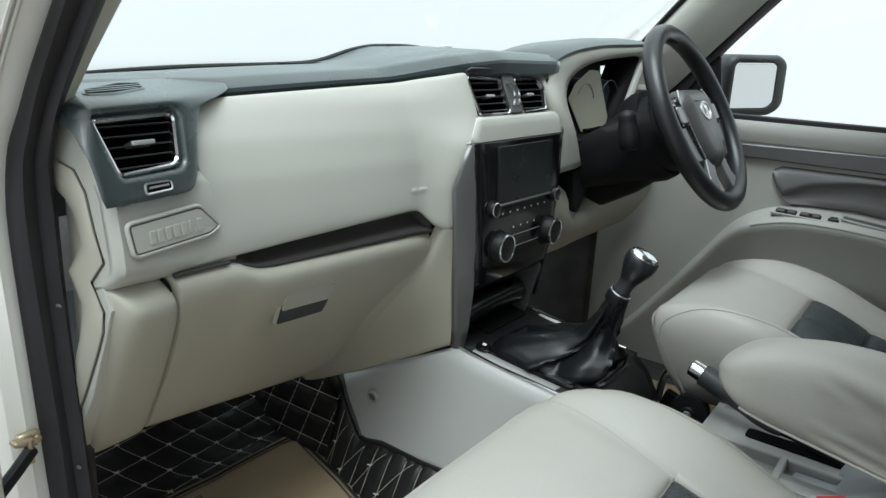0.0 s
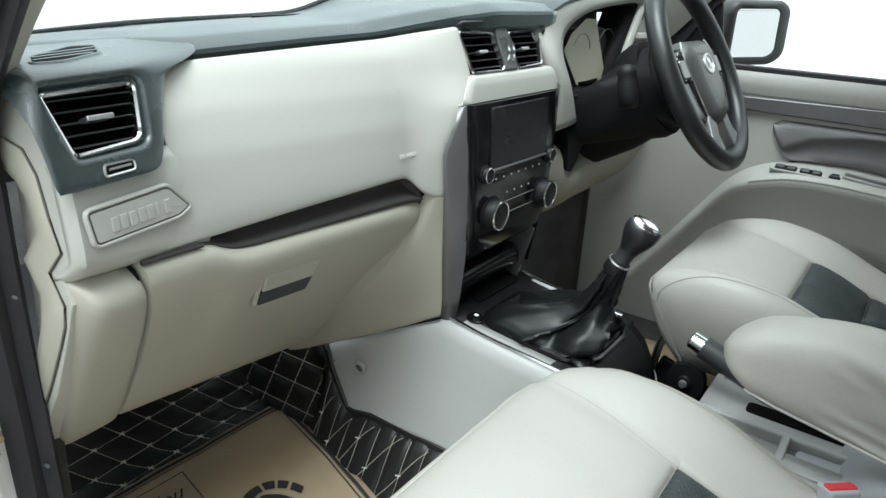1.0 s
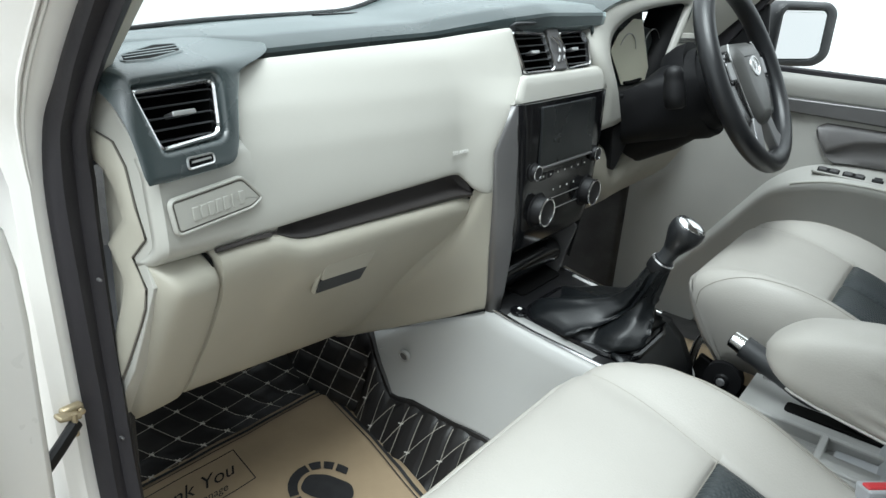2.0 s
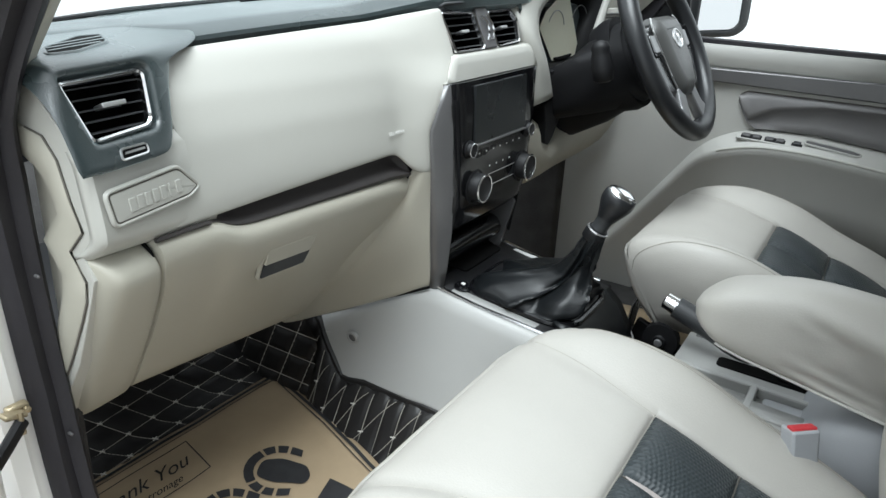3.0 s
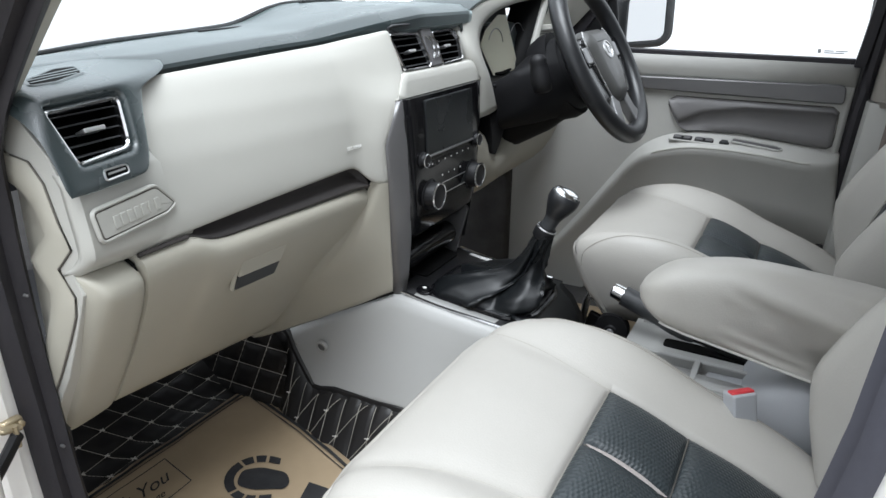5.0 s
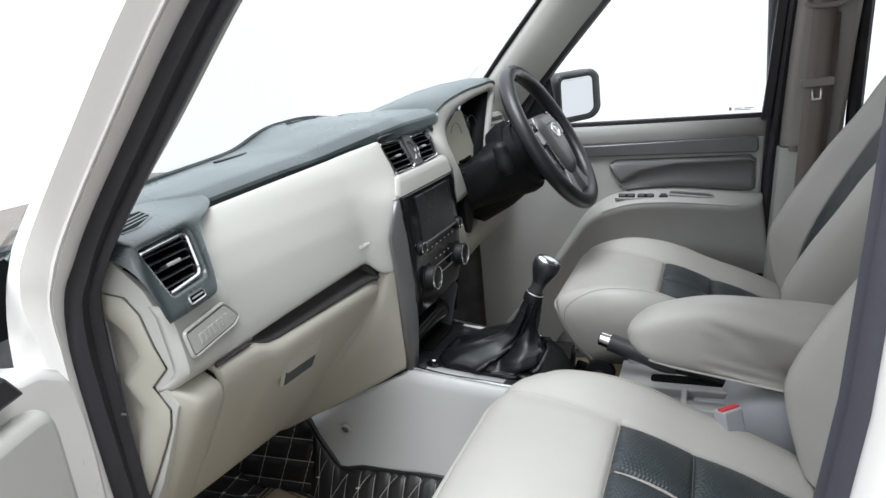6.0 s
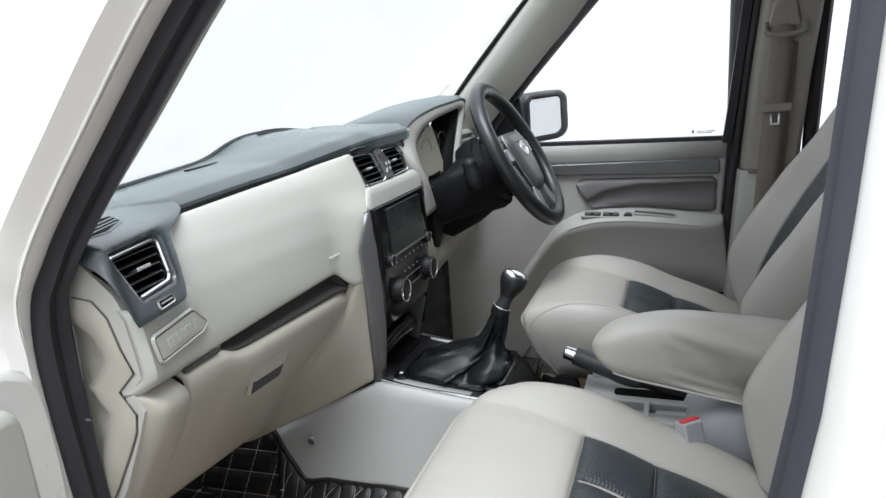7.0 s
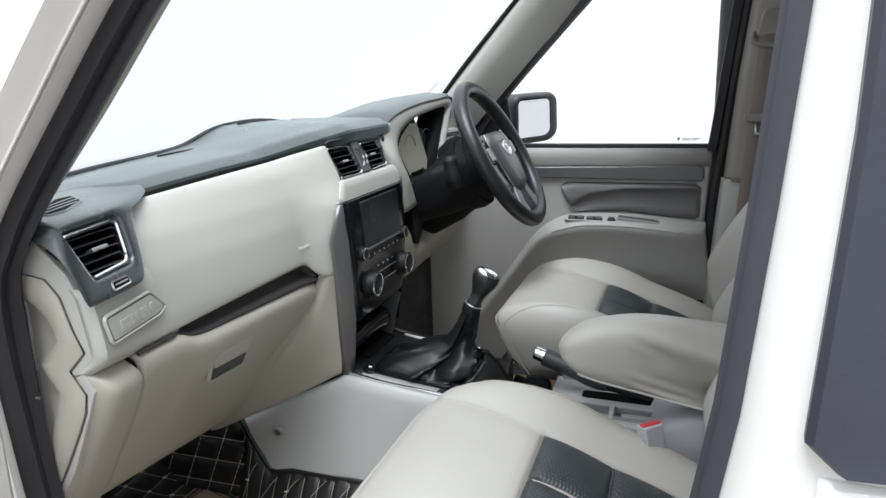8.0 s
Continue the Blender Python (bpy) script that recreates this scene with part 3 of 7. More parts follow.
# beige field below the near vent, round the badge, and the near end of the dashboard
rows = []
for z, yl, yr in ((1.274, 0.060, 0.078), (1.262, 0.052, 0.071), (1.24, 0.048, 0.064), (1.215, 0.0435, 0.059), (1.203, 0.042, 0.057), (1.196, 0.0425, 0.0555), (1.190, 0.046, 0.055), (1.184, 0.053, 0.056), (1.178, 0.062, 0.060), (1.172, 0.075, 0.072)):
    row = [V(-0.6405, yl + 0.016, z), V(-0.6405, yl + 0.009, z), V(-0.6390, yl + 0.003, z), V(-0.636, yl + 0.0, z)]
    for x in np.linspace(-0.632, -0.50, 8):
        row.append(V(x, lerp(yl, yr, (x + 0.64) / 0.11), z))
    rows.append(row)
part("badge_field", grid(rows), BEIGE, dash, solid=0.003, smooth=40)

badge_m = plane((-0.575, 0.0487, 1.2265), (1, 0.13, 0.012), (0, 0.15, 1))
b_out = rounded([(-0.0525, -0.0155), (0.038, -0.0125), (0.0525, -0.0065), (0.030, 0.0172), (-0.0555, 0.0135)], [0.005, 0.004, 0.004, 0.006, 0.005])
badge = part("badge_plate", slab(offset(b_out, 0.002), badge_m, 0.0016, -0.004), BEIGE, dash, bevel=0.0008)
part("rim", grid([[badge_m @ V(p[0], p[1], h) for p in offset(b_out, d)] for d, h in ((-0.0035, -0.0015), (-0.002, 0.002), (-0.0008, 0.0022), (0.0006, 0.0004))], close_u=True), BEIGE, badge)
# the groove's shade is painted as a dark ring
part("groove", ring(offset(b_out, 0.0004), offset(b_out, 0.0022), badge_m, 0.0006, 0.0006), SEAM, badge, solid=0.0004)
for i in range(7):
    w = 0.0014 if i == 5 else 0.0034
    x = -0.032 + i * 0.0094 + (0.001 if i == 6 else 0) - (0.001 if i == 5 else 0)
    bar = rounded([(-w, -0.0062), (w, -0.0062), (w, 0.0062), (-w, 0.0062)], 0.001, 3)
    part("raised_bar", slab(bar, badge_m @ pose(x, -0.002 + i * 0.0003, 0), 0.0030, 0.001), BEIGE, badge, bevel=0.0005)

# near end: knee block beside the glove box, side face and its cover
rows = []
for z, yf, xl in ((1.177, 0.072, -0.638), (1.168, 0.057, -0.636), (1.160, 0.046, -0.630), (1.150, 0.043, -0.628), (1.135, 0.049, -0.627), (1.08, 0.083, -0.626), (1.0, 0.133, -0.622), (0.955, 0.163, -0.617), (0.944, 0.176, -0.613), (0.942, 0.20, -0.610)):
    xr = table(z, [0.94, 0.96, 1.045, 1.115, 1.145, 1.18], [-0.546, -0.550, -0.555, -0.567, -0.576, -0.582])
    rows.append([V(max(-0.6402, xl - 0.014), yf + 0.05, z), V(max(-0.6402, xl - 0.013), yf + 0.028, z), V(xl - 0.003, yf + 0.006, z), V(xl + 0.003, yf + 0.0015, z), V(xl + 0.010, yf, z), V(lerp(xl, xr, 0.55), yf + 0.002, z), V(xr - 0.006, yf + 0.004, z), V(xr - 0.001, yf + 0.008, z), V(xr, yf + 0.03, z)])
part("knee_block", grid(rows), BEIGE_SHADED, dash, solid=0.003, smooth=70, subsurf=1)

side_m = Matrix(((0, 0, -1, -0.641), (1, 0, 0, 0), (0, 1, 0, 0), (0, 0, 0, 1)))
side_out = [(0.150, 1.290), (0.133, 1.287), (0.108, 1.283), (0.091, 1.264), (0.080, 1.228), (0.068, 1.202), (0.092, 1.178), (0.074, 1.151), (0.078, 1.13), (0.091, 1.104), (0.117, 1.057), (0.1490, 1.005), (0.150, 1.0)]
ridge_a = [(0.149, 1.274), (0.138, 1.271), (0.118, 1.264), (0.102, 1.250), (0.094, 1.228), (0.089, 1.214), (0.120, 1.182), (0.098, 1.152), (0.101, 1.135), (0.108, 1.115), (0.126, 1.078), (0.1492, 1.03), (0.1496, 1.02)]
ridge_b = [(0.1492, 1.262), (0.141, 1.260), (0.125, 1.253), (0.112, 1.241), (0.105, 1.224), (0.101, 1.212), (0.131, 1.180), (0.110, 1.150), (0.113, 1.133), (0.120, 1.113), (0.137, 1.076), (0.1494, 1.04), (0.1498, 1.03)]
ridge_c = [(min(0.1498, y + 0.011), lerp(z, 1.18, 0.08)) for y, z in ridge_b]
part("side_face", slab([(0.078, 1.29), (0.060, 1.255), (0.054, 1.20), (0.074, 1.178), (0.062, 1.155), (0.076, 1.12), (0.108, 1.05), (0.140, 1.0), (0.172, 0.95), (0.2, 0.945), (0.2, 0.98)] + [(y - 0.0015, z) for y, z in side_out[::-1]] + [(0.2, 1.295), (0.2, 1.33), (0.12, 1.33)], side_m, 0.0005, -0.02), BEIGE, dash, bevel=0.001)
cover = part("side_cover", grid([[side_m @ V(y, z, h) for y, z in pts] for pts, h in ((side_out, -0.006), (side_out, 0.0022), ([(y + 0.0015, z) for y, z in side_out], 0.0030), (ridge_a, 0.0032), (ridge_b, 0.0022), (ridge_c, -0.007), ([(0.151, z) for y, z in ridge_c], -0.011))]), BEIGE_SHADED, dash, "beige fuse cover with a hollow, on the dashboard end", smooth=50)
# a dark line paints the shade in the gap round the cover
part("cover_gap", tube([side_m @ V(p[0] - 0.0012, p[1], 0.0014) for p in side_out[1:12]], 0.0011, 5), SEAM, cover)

# near vent pod
pod_m = plane((-0.592, 0.0705, 1.305), (1, 0.14, 0.0), (0.0, 0.46, 1))
vent_quad = [(-0.0445, 0.0285), (0.0485, 0.0310), (0.0335, -0.0200), (-0.0350, -0.0240)]
v_out = rounded(vent_quad, [0.005, 0.009, 0.011, 0.006], 5)


def even_loop(quad, radii):
    """Rounded four-sided outline with 21 steps from one corner's middle to the next."""
    arcs = []
    for k in range(4):
        p, a, b = Vector(quad[k]), Vector(quad[k - 1]), Vector(quad[(k + 1) % 4])
        p0, p1 = p + (a - p).normalized() * radii[k], p + (b - p).normalized() * radii[k]
        arcs.append([p0 * (1 - t) ** 2 + p * (2 * t * (1 - t)) + p1 * t * t for t in np.linspace(0, 1, 13)])
    loop = []
    for k in range(4):
        a, b = arcs[k], arcs[(k + 1) % 4]
        loop += a[6:] + [lerp(a[-1], b[0], t) for t in np.linspace(0, 1, 10)[1:-1]] + b[:6]
    return loop


def even_steps(pts, n):
    """Points at even distances along a smooth line, without its end."""
    line = smooth_path(pts, 8)
    run = [0.0]
    for p, q in zip(line, line[1:]):
        run.append(run[-1] + (q - p).length)
    return [V(*[table(d, run, [p[c] for p in line]) for c in range(3)]) for d in np.linspace(0, run[-1], n + 1)[:-1]]


# the pod is one soft skin: from the sunken vent over its face, back into the top pad and round to the dashboard's end
TL, TR, BR, BL = (-0.653, 0.178, 1.348), (-0.455, 0.168, 1.3618), (-0.547, 0.0575, 1.2660), (-0.650, 0.0415, 1.2585)
pod_rim = even_steps([TL, (-0.635, 0.196, 1.3540), (-0.57, 0.202, 1.3566), (-0.50, 0.190, 1.3595), TR], 21)
pod_rim += even_steps([TR, (-0.442, 0.150, 1.3605), (-0.447, 0.1335, 1.3530), (-0.466, 0.1315, 1.3515), (-0.481, 0.1280, 1.3495), (-0.492, 0.1215, 1.3455), (-0.502, 0.1105, 1.337), (-0.517, 0.0925, 1.320), (-0.530, 0.0755, 1.300), (-0.540, 0.0635, 1.276), BR], 21)
pod_rim += even_steps([BR, (-0.556, 0.0535, 1.2612), (-0.5776, 0.0505, 1.2595), (-0.62, 0.0450, 1.2585), BL], 21)
pod_rim += even_steps([BL, (-0.6520, 0.044, 1.265), (-0.6525, 0.052, 1.283), (-0.6535, 0.064, 1.305), (-0.6545, 0.078, 1.3185), (-0.6550, 0.092, 1.3265), (-0.6550, 0.125, 1.337), TL], 21)
recess = even_loop([(-0.0470, 0.0345), (0.0560, 0.0385), (0.0385, -0.0255), (-0.0375, -0.0275)], [0.006, 0.016, 0.014, 0.007])
hollow = even_loop(vent_quad, [0.005, 0.009, 0.011, 0.006])
pod_rows = [[pod_m @ V(p.x, p.y, h) for p in loop] for loop, h in (([lerp(a, b, -0.25) for a, b in zip(hollow, recess)], -0.010), ([lerp(a, b, 0.10) for a, b in zip(hollow, recess)], -0.0065), ([lerp(a, b, 0.70) for a, b in zip(hollow, recess)], -0.0050), ([lerp(a, b, 0.92) for a, b in zip(hollow, recess)], -0.0025), (recess, 0.0012))]
start = [p + (p - q).normalized() * 0.0035 for p, q in zip(recess, hollow)]
back = pod_m.inverted()
skin = []
for t in np.linspace(0, 1, 15):
    row = []
    for p, q in zip(start, pod_rim):
        flat = back @ q
        p0 = pod_m @ V(p.x, p.y, 0.0028)
        bend = pod_m @ V(lerp(p.x, flat.x, 0.80), min(lerp(p.y, flat.y, 0.80), 0.0500), 0.0034)
        c1, c2 = lerp(p0, bend, 0.85), lerp(q, bend, 0.62)
        row.append(p0 * (1 - t) ** 3 + c1 * (3 * t * (1 - t) ** 2) + c2 * (3 * t * t * (1 - t)) + q * t ** 3)
    skin.append(row)
pod_rows += skin
inward = pod_m.to_3x3() @ V(0, 0, -1)
for d in (0.0012, 0.004, 0.022):
    row = []
    for k, q in enumerate(pod_rim):
        row.append(q + (V(0, 0, -1) if k < 22 else V(0, 1, 0.05) if k < 42 else inward if k < 60 else V(1, 0.3, 0)) * d * (0.25 if k < 22 else 1.0))
    pod_rows.append(row)
part("vent_pod", grid(pod_rows, close_u=True), PAD, dash, "slate grey vent surround running into the top pad", smooth=70)


def pod_top(x, y):
    """Height of the pod's skin over a place of the plan."""
    near = sorted((p for row in skin[4:] for p in row), key=lambda p: (p.x - x) ** 2 + (p.y - y) ** 2)[:4]
    return sum(p.z for p in near) / 4


def air_vent(name, outline, m, slats, parent, frame_mat, lug, r=0.0028, rows_dir=True):
    """A vent in a plane: frame, dark box, slats across it and a sliding lug."""
    vent = part(name, grid([[m @ V(p[0], p[1], h) for p in pts] for pts, h in ((offset(outline, 0.002), -0.002), (offset(outline, 0.003), -0.032), (offset(outline, 0.012), -0.034))], close_u=True), CAVITY, parent)
    c = sum((Vector(p) for p in outline), Vector((0, 0))) / len(outline)
    part("backing", slab(offset(outline, 0.004), m, -0.030, -0.034), CAVITY, vent)
    part("vent_frame", grid([[m @ V(p[0], p[1], h) for p in offset(outline, d)] for d, h in ((-r * 0.6, -0.001), (-r * 0.6, r * 0.6), (0, r), (r * 0.6, r * 0.5), (r * 0.8, -0.004))], close_u=True), frame_mat, vent, "bright metallic vent frame")
    ys = [p[1] for p in outline]
    lo, hi = min(ys), max(ys)
    for i in range(slats):
        y = lerp(lo, hi, (i + 0.7) / (slats + 0.4))
        xs = []
        for j in range(len(outline)):
            a, b = outline[j - 1], outline[j]
            if (a[1] - y) * (b[1] - y) <= 0 and abs(a[1] - b[1]) > 1e-9:
                xs.append(a[0] + (b[0] - a[0]) * (y - a[1]) / (b[1] - a[1]))
        if len(xs) < 2:
            continue
        x0, x1 = min(xs) + 0.003, max(xs) - 0.003
        bm = grid([[m @ V(x, y + dy, h) for dy, h in ((-0.0007, -0.0035), (-0.0006, -0.0022), (0.0, -0.0018), (0.0007, -0.0024), (0.0042, -0.020), (0.0030, -0.020))] for x in np.linspace(x0, x1, 4)], close_u=True, caps=True)
        part("slat", bm, DARK, vent, smooth=60)
    lm = m @ pose(lug[0], lug[1], 0)
    part("lug", slab(rounded([(-lug[2], -0.0022), (lug[2], -0.0022), (lug[2], 0.0022), (-lug[2], 0.0022)], 0.0015), lm, 0.001, -0.012), SILVER, vent, "silver slider", bevel=0.001)
    return vent


air_vent("air_vent", v_out, pod_m @ pose(0, 0, -0.0035), 5, dash, CHROME, (0.0035, 0.0055, 0.0135), r=0.0034)
sl_m = pod_m @ pose(-0.004, -0.0402, 0.0030)
sl = rounded([(-0.015, -0.005), (0.015, -0.004), (0.016, 0.004), (-0.013, 0.004)], 0.003)
slit = part("demist_slit", slab(sl, sl_m, 0.001, -0.004), CAVITY, dash)
part("rim", grid([[sl_m @ V(p[0], p[1], h) for p in offset(sl, d)] for d, h in ((-0.0015, 0.0), (-0.0008, 0.002), (0.0006, 0.0012))], close_u=True), SILVER, slit)
part("flap", slab([(-0.011, -0.001), (0.012, -0.0005), (0.012, 0.0015), (-0.010, 0.001)], sl_m, 0.0022, 0.0), SILVER, slit)

# small triangular demister grille on the top near corner
tz = pod_top(-0.582, 0.125)
tg_m = plane((-0.582, 0.125, tz + 0.0006), (0.06, 0, pod_top(-0.552, 0.125) - pod_top(-0.612, 0.125)), (0, 0.05, pod_top(-0.582, 0.150) - pod_top(-0.582, 0.100)))
tg = rounded([(-0.032, 0.006), (-0.042, -0.015), (-0.014, -0.013), (0.032, 0.009), (0.044, 0.036), (0.019, 0.036)], 0.005)
dem = part("demister_grille", slab(tg, tg_m, 0.0004, -0.004), CAVITY, dash, "black slotted demister grille")
part("rim", grid([[tg_m @ V(p[0], p[1], h) for p in offset(tg, d)] for d, h in ((-0.0040, -0.002), (-0.0022, 0.0008), (-0.0006, 0.0014), (0.0008, 0.0008), (0.0010, -0.002))], close_u=True), PAD, dem, smooth=60)
for x0, y0, x1, y1 in ((-0.036, -0.008, 0.026, 0.007), (-0.032, 0.001, 0.036, 0.017), (-0.020, 0.011, 0.040, 0.027)):
    part("slat", slab([(x0, y0), (x1, y1), (x1 - 0.001, y1 + 0.0026), (x0 - 0.001, y0 + 0.0026)], tg_m, 0.0013, 0.0), PAD, dem, bevel=0.0005)

# tray slot over the glove box
def lid_top(x):
    return table(x, [-0.583, -0.54, -0.515, -0.50, -0.487, -0.472, -0.45, -0.177, -0.16], [1.178, 1.179, 1.179, 1.176, 1.169, 1.164, 1.162, 1.161, 1.155])


rows = []
for x in list(np.linspace(-0.515, -0.20, 26)) + [-0.196, -0.191, -0.186, -0.182, -0.178]:
    yt = panel_y(x, 1.19) - table(x, [-0.21, -0.20, -0.183, -0.168, -0.16], [0.0, 0.001, 0.006, 0.013, 0.017])
    zb = lid_top(x) - 0.001
    zt = panel_bottom(x) + 0.003 if x < -0.2 else table(x, [-0.20, -0.191, -0.186, -0.178], [1.192, 1.185, 1.178, 1.164])
    g = min(1.0, max(0.0, (zt - zb - 0.008) / 0.012))
    d = 0.016 * g
    rows.append([V(x, yt + 0.010, zt + 0.006), V(x, yt + 0.004 + 0.4 * d, zt), V(x, yt + 0.004 + d, lerp(zt, zb, 0.25)), V(x, yt + 0.004 + 0.9 * d, lerp(zt, zb, 0.5)), V(x, yt + 0.004 + 0.35 * d, lerp(zt, zb, 0.74)), V(x, yt + 0.003, lerp(zt, zb, 0.86)), V(x, yt + 0.0015, lerp(zt, zb, 0.95)), V(x, yt + 0.006, zb - 0.004), V(x, yt + 0.014, zb - 0.006)])
part("tray", grid(rows), TRAYDARK, dash, "dark tray lip above the glove box", solid=0.002, smooth=60)

# glove box lid
def lid_point(u, v):
    """u from the near edge to the far edge, v from the top edge down."""
    zt = lid_top(lerp(-0.583, -0.163, u)) - 0.002
    zb = lerp(0.952, 0.900, u)
    z = lerp(zt, zb, v)
    xl = table(z, [0.94, 0.96, 1.045, 1.115, 1.145, 1.18], [-0.545, -0.549, -0.554, -0.567, -0.576, -0.583])
    xr = table(z, [0.89, 0.93, 1.0, 1.05, 1.10, 1.13, 1.155], [-0.215, -0.213, -0.203, -0.194, -0.184, -0.173, -0.166])
    prof = table(v, [0, 0.03, 0.08, 0.2, 0.4, 0.7, 0.93, 1.0], [0.012, 0.003, 0.0, 0.012, 0.042, 0.088, 0.120, 0.135])
    y = lerp(0.049, 0.036, u) + prof * lerp(0.95, 1.32, u)
    return V(lerp(xl, xr, u), y, z)


us = [0, 0.012, 0.05, 0.09] + list(np.linspace(0.12, 0.36, 13)) + list(np.linspace(0.42, 0.9, 7)) + [0.96, 0.99, 1.0]
vs = [0, 0.015, 0.03, 0.06, 0.10, 0.16, 0.23, 0.3, 0.4, 0.5, 0.6, 0.7, 0.8, 0.88, 0.95, 0.98, 1.0]
rows = []
for v in vs:
    row = []
    for u in us:
        p = lid_point(u, v)
        if u in (0, 1.0):
            p += V(0, 0.012, 0)
        row.append(p)
    rows.append(row)
lid = part("glove_box_lid", grid(rows), BEIGE_SHADED, dash, "beige glove box lid", solid=0.004, smooth=55)
# dark sheets and a dark strip stand in for the lid gap's shade
part("lid_gap", grid([[lid_point(0, v) + V(-0.003, d, 0) for v in vs] for d in (0.004, 0.03)]), CAVITY, dash, solid=0.002)
part("lid_gap", grid([[lid_point(u, 0) + V(0, d, 0.004) for u in us] for d in (0.010, 0.03)]), CAVITY, dash, solid=0.002)
part("lid_gap", tube([lid_point(u, 0) + V(0, -0.0075, 0.0022) for u in np.linspace(0.006, 0.165, 12)], 0.0026, 6), TRAYDARK, dash)
# latch: a framed pull; a flat dark plate under it paints the hollow's shade
lo = V(-0.381, 0.0626, 1.094)
la_m = plane(lo, (1, -0.04, -0.006), (0.0, -0.36, 1))
la = rounded([(-0.054, -0.0165), (0.0225, -0.0185), (0.0345, 0.029), (-0.0535, 0.031)], 0.004)
latch = part("latch", grid([[la_m @ V(p[0], p[1], h) for p in offset(la, d)] for d, h in ((-0.0018, -0.004), (-0.0008, 0.0008), (0.001, 0.0008), (0.0015, -0.002))], close_u=True), BEIGE_SHADED, lid)
part("pull", slab(rounded([(-0.0505, 0.0045), (0.026, 0.002), (0.0315, 0.0265), (-0.0505, 0.0285)], 0.003), la_m, 0.0022, -0.008), BEIGE_SHADED, latch, bevel=0.0015)
part("hollow", slab(rounded([(-0.0515, -0.0145), (0.0205, -0.0165), (0.0262, 0.002), (-0.0515, 0.0045)], 0.002), la_m, 0.0012, -0.004), DARK, latch)

# under side of the dashboard
part("under_tray", grid([[lid_point(u, 1.0) + V(0, 0.008 + d, 0.006 + dz) for u in np.linspace(-0.12, 1.05, 8)] for d, dz in ((0, 0), (0.06, 0.0), (0.2, 0.03), (0.3, 0.08))]), BLACK, dash, solid=0.004)

# beige wall between the glove box and the centre stack
rows = []
for t in np.linspace(0, 1, 12):
    z = lerp(1.168, 0.969, t)
    ex, ey = table(z, EDGE_Z, EDGE_X), table(z, EDGE_Z, EDGE_Y)
    zf = lerp(1.168, 0.856, t)
    fx = table(zf, [0.85, 0.90, 0.95, 1.0, 1.05, 1.10, 1.13, 1.155, 1.2], [-0.150, -0.170, -0.186, -0.192, -0.184, -0.176, -0.170, -0.168, -0.168])
    fy = table(zf, [0.85, 0.90, 0.95, 1.0, 1.05, 1.10, 1.13, 1.155, 1.2], [0.245, 0.222, 0.175, 0.125, 0.085, 0.054, 0.040, 0.029, 0.026])
    h = 1.0 if zf < 1.11 else 0.1
    row = [V(fx - 0.05 * h, fy + 0.03 * h, zf - 0.004), V(fx - 0.012 * h, fy + 0.004, zf), V(fx, fy, zf)]
    for k in range(1, 6):
        s = k / 5
        row.append(V(lerp(fx, ex, s) - 0.006 * math.sin(math.pi * s), lerp(fy, ey, s) - 0.003 * (1 - t) * math.sin(math.pi * s), lerp(zf, z, s)))
    row.append(V(ex + 0.004, ey + 0.004, z))
    rows.append(row)
part("stack_flank", grid(rows), BEIGE_SHADED, dash, solid=0.004, smooth=50, subsurf=1)

# ---- centre stack ----
# grey side trim with its kink, then the black face
part("side_trim", grid([[V(x, y, z) for x, y in ((ex - 0.002, ey + 0.012), (ex, ey), (ex + 0.003, ey - 0.004), (fx, fy), (fx + 0.002, fy + 0.012))] for z, ex, ey, fx, fy in
    ((1.281, -0.1385, 0.002, -0.136, -0.002), (1.25, -0.1485, 0.008, -0.134, -0.004), (1.219, -0.1585, 0.013, -0.131, -0.006), (1.17, -0.1525, 0.012, -0.126, -0.007), (1.125, -0.1465, 0.011, -0.122, -0.007), (1.06, -0.137, 0.011, -0.116, -0.004), (1.0, -0.126, 0.014, -0.110, 0.004), (0.965, -0.121, 0.017, -0.108, 0.010))]), SATIN, dash, "grey angled trim beside the centre stack", solid=0.003, smooth=30)
part("side_trim", grid([[V(x, y, z) for x, y in ((fx, fy), (ex, ey), (ex + 0.006, ey + 0.03))] for z, ex, ey, fx, fy in
    ((1.281, 0.139, 0.0, 0.136, -0.002), (1.219, 0.146, 0.004, 0.131, -0.006), (1.125, 0.135, 0.006, 0.122, -0.007), (1.0, 0.112, 0.014, 0.100, 0.004))]), BLACK, dash, solid=0.003, smooth=30)
stack = part("stack_face", grid([[V(lerp(-w, w, s), y - 0.006 * math.sin(math.pi * s) ** 0.25, z) for s in np.linspace(0, 1, 17)] for z, w, y in
    ((1.282, 0.1365, 0.012), (1.281, 0.136, 0.0), (1.25, 0.134, -0.004), (1.17, 0.126, -0.007), (1.10, 0.120, -0.006), (1.07, 0.117, -0.001), (1.055, 0.114, 0.012), (1.05, 0.112, 0.03), (1.04, 0.110, 0.05))]), PIANO, dash, "gloss black centre stack face", solid=0.003, smooth=40)
scr_m = plane((0.003, -0.0128, 1.2335), (1, 0, 0), (0, 0.05, 1))
so = rounded([(-0.083, -0.042), (0.083, -0.042), (0.083, 0.042), (-0.083, 0.042)], 0.003)
screen = part("screen", slab(so, scr_m, 0.0012, -0.004), SCREEN, dash, "dark grey touch screen", bevel=0.0005)
part("ledge", block((0.003, -0.0150, 1.1885), (0.168, 0.006, 0.0035)), TRIM, screen, bevel=0.0015)
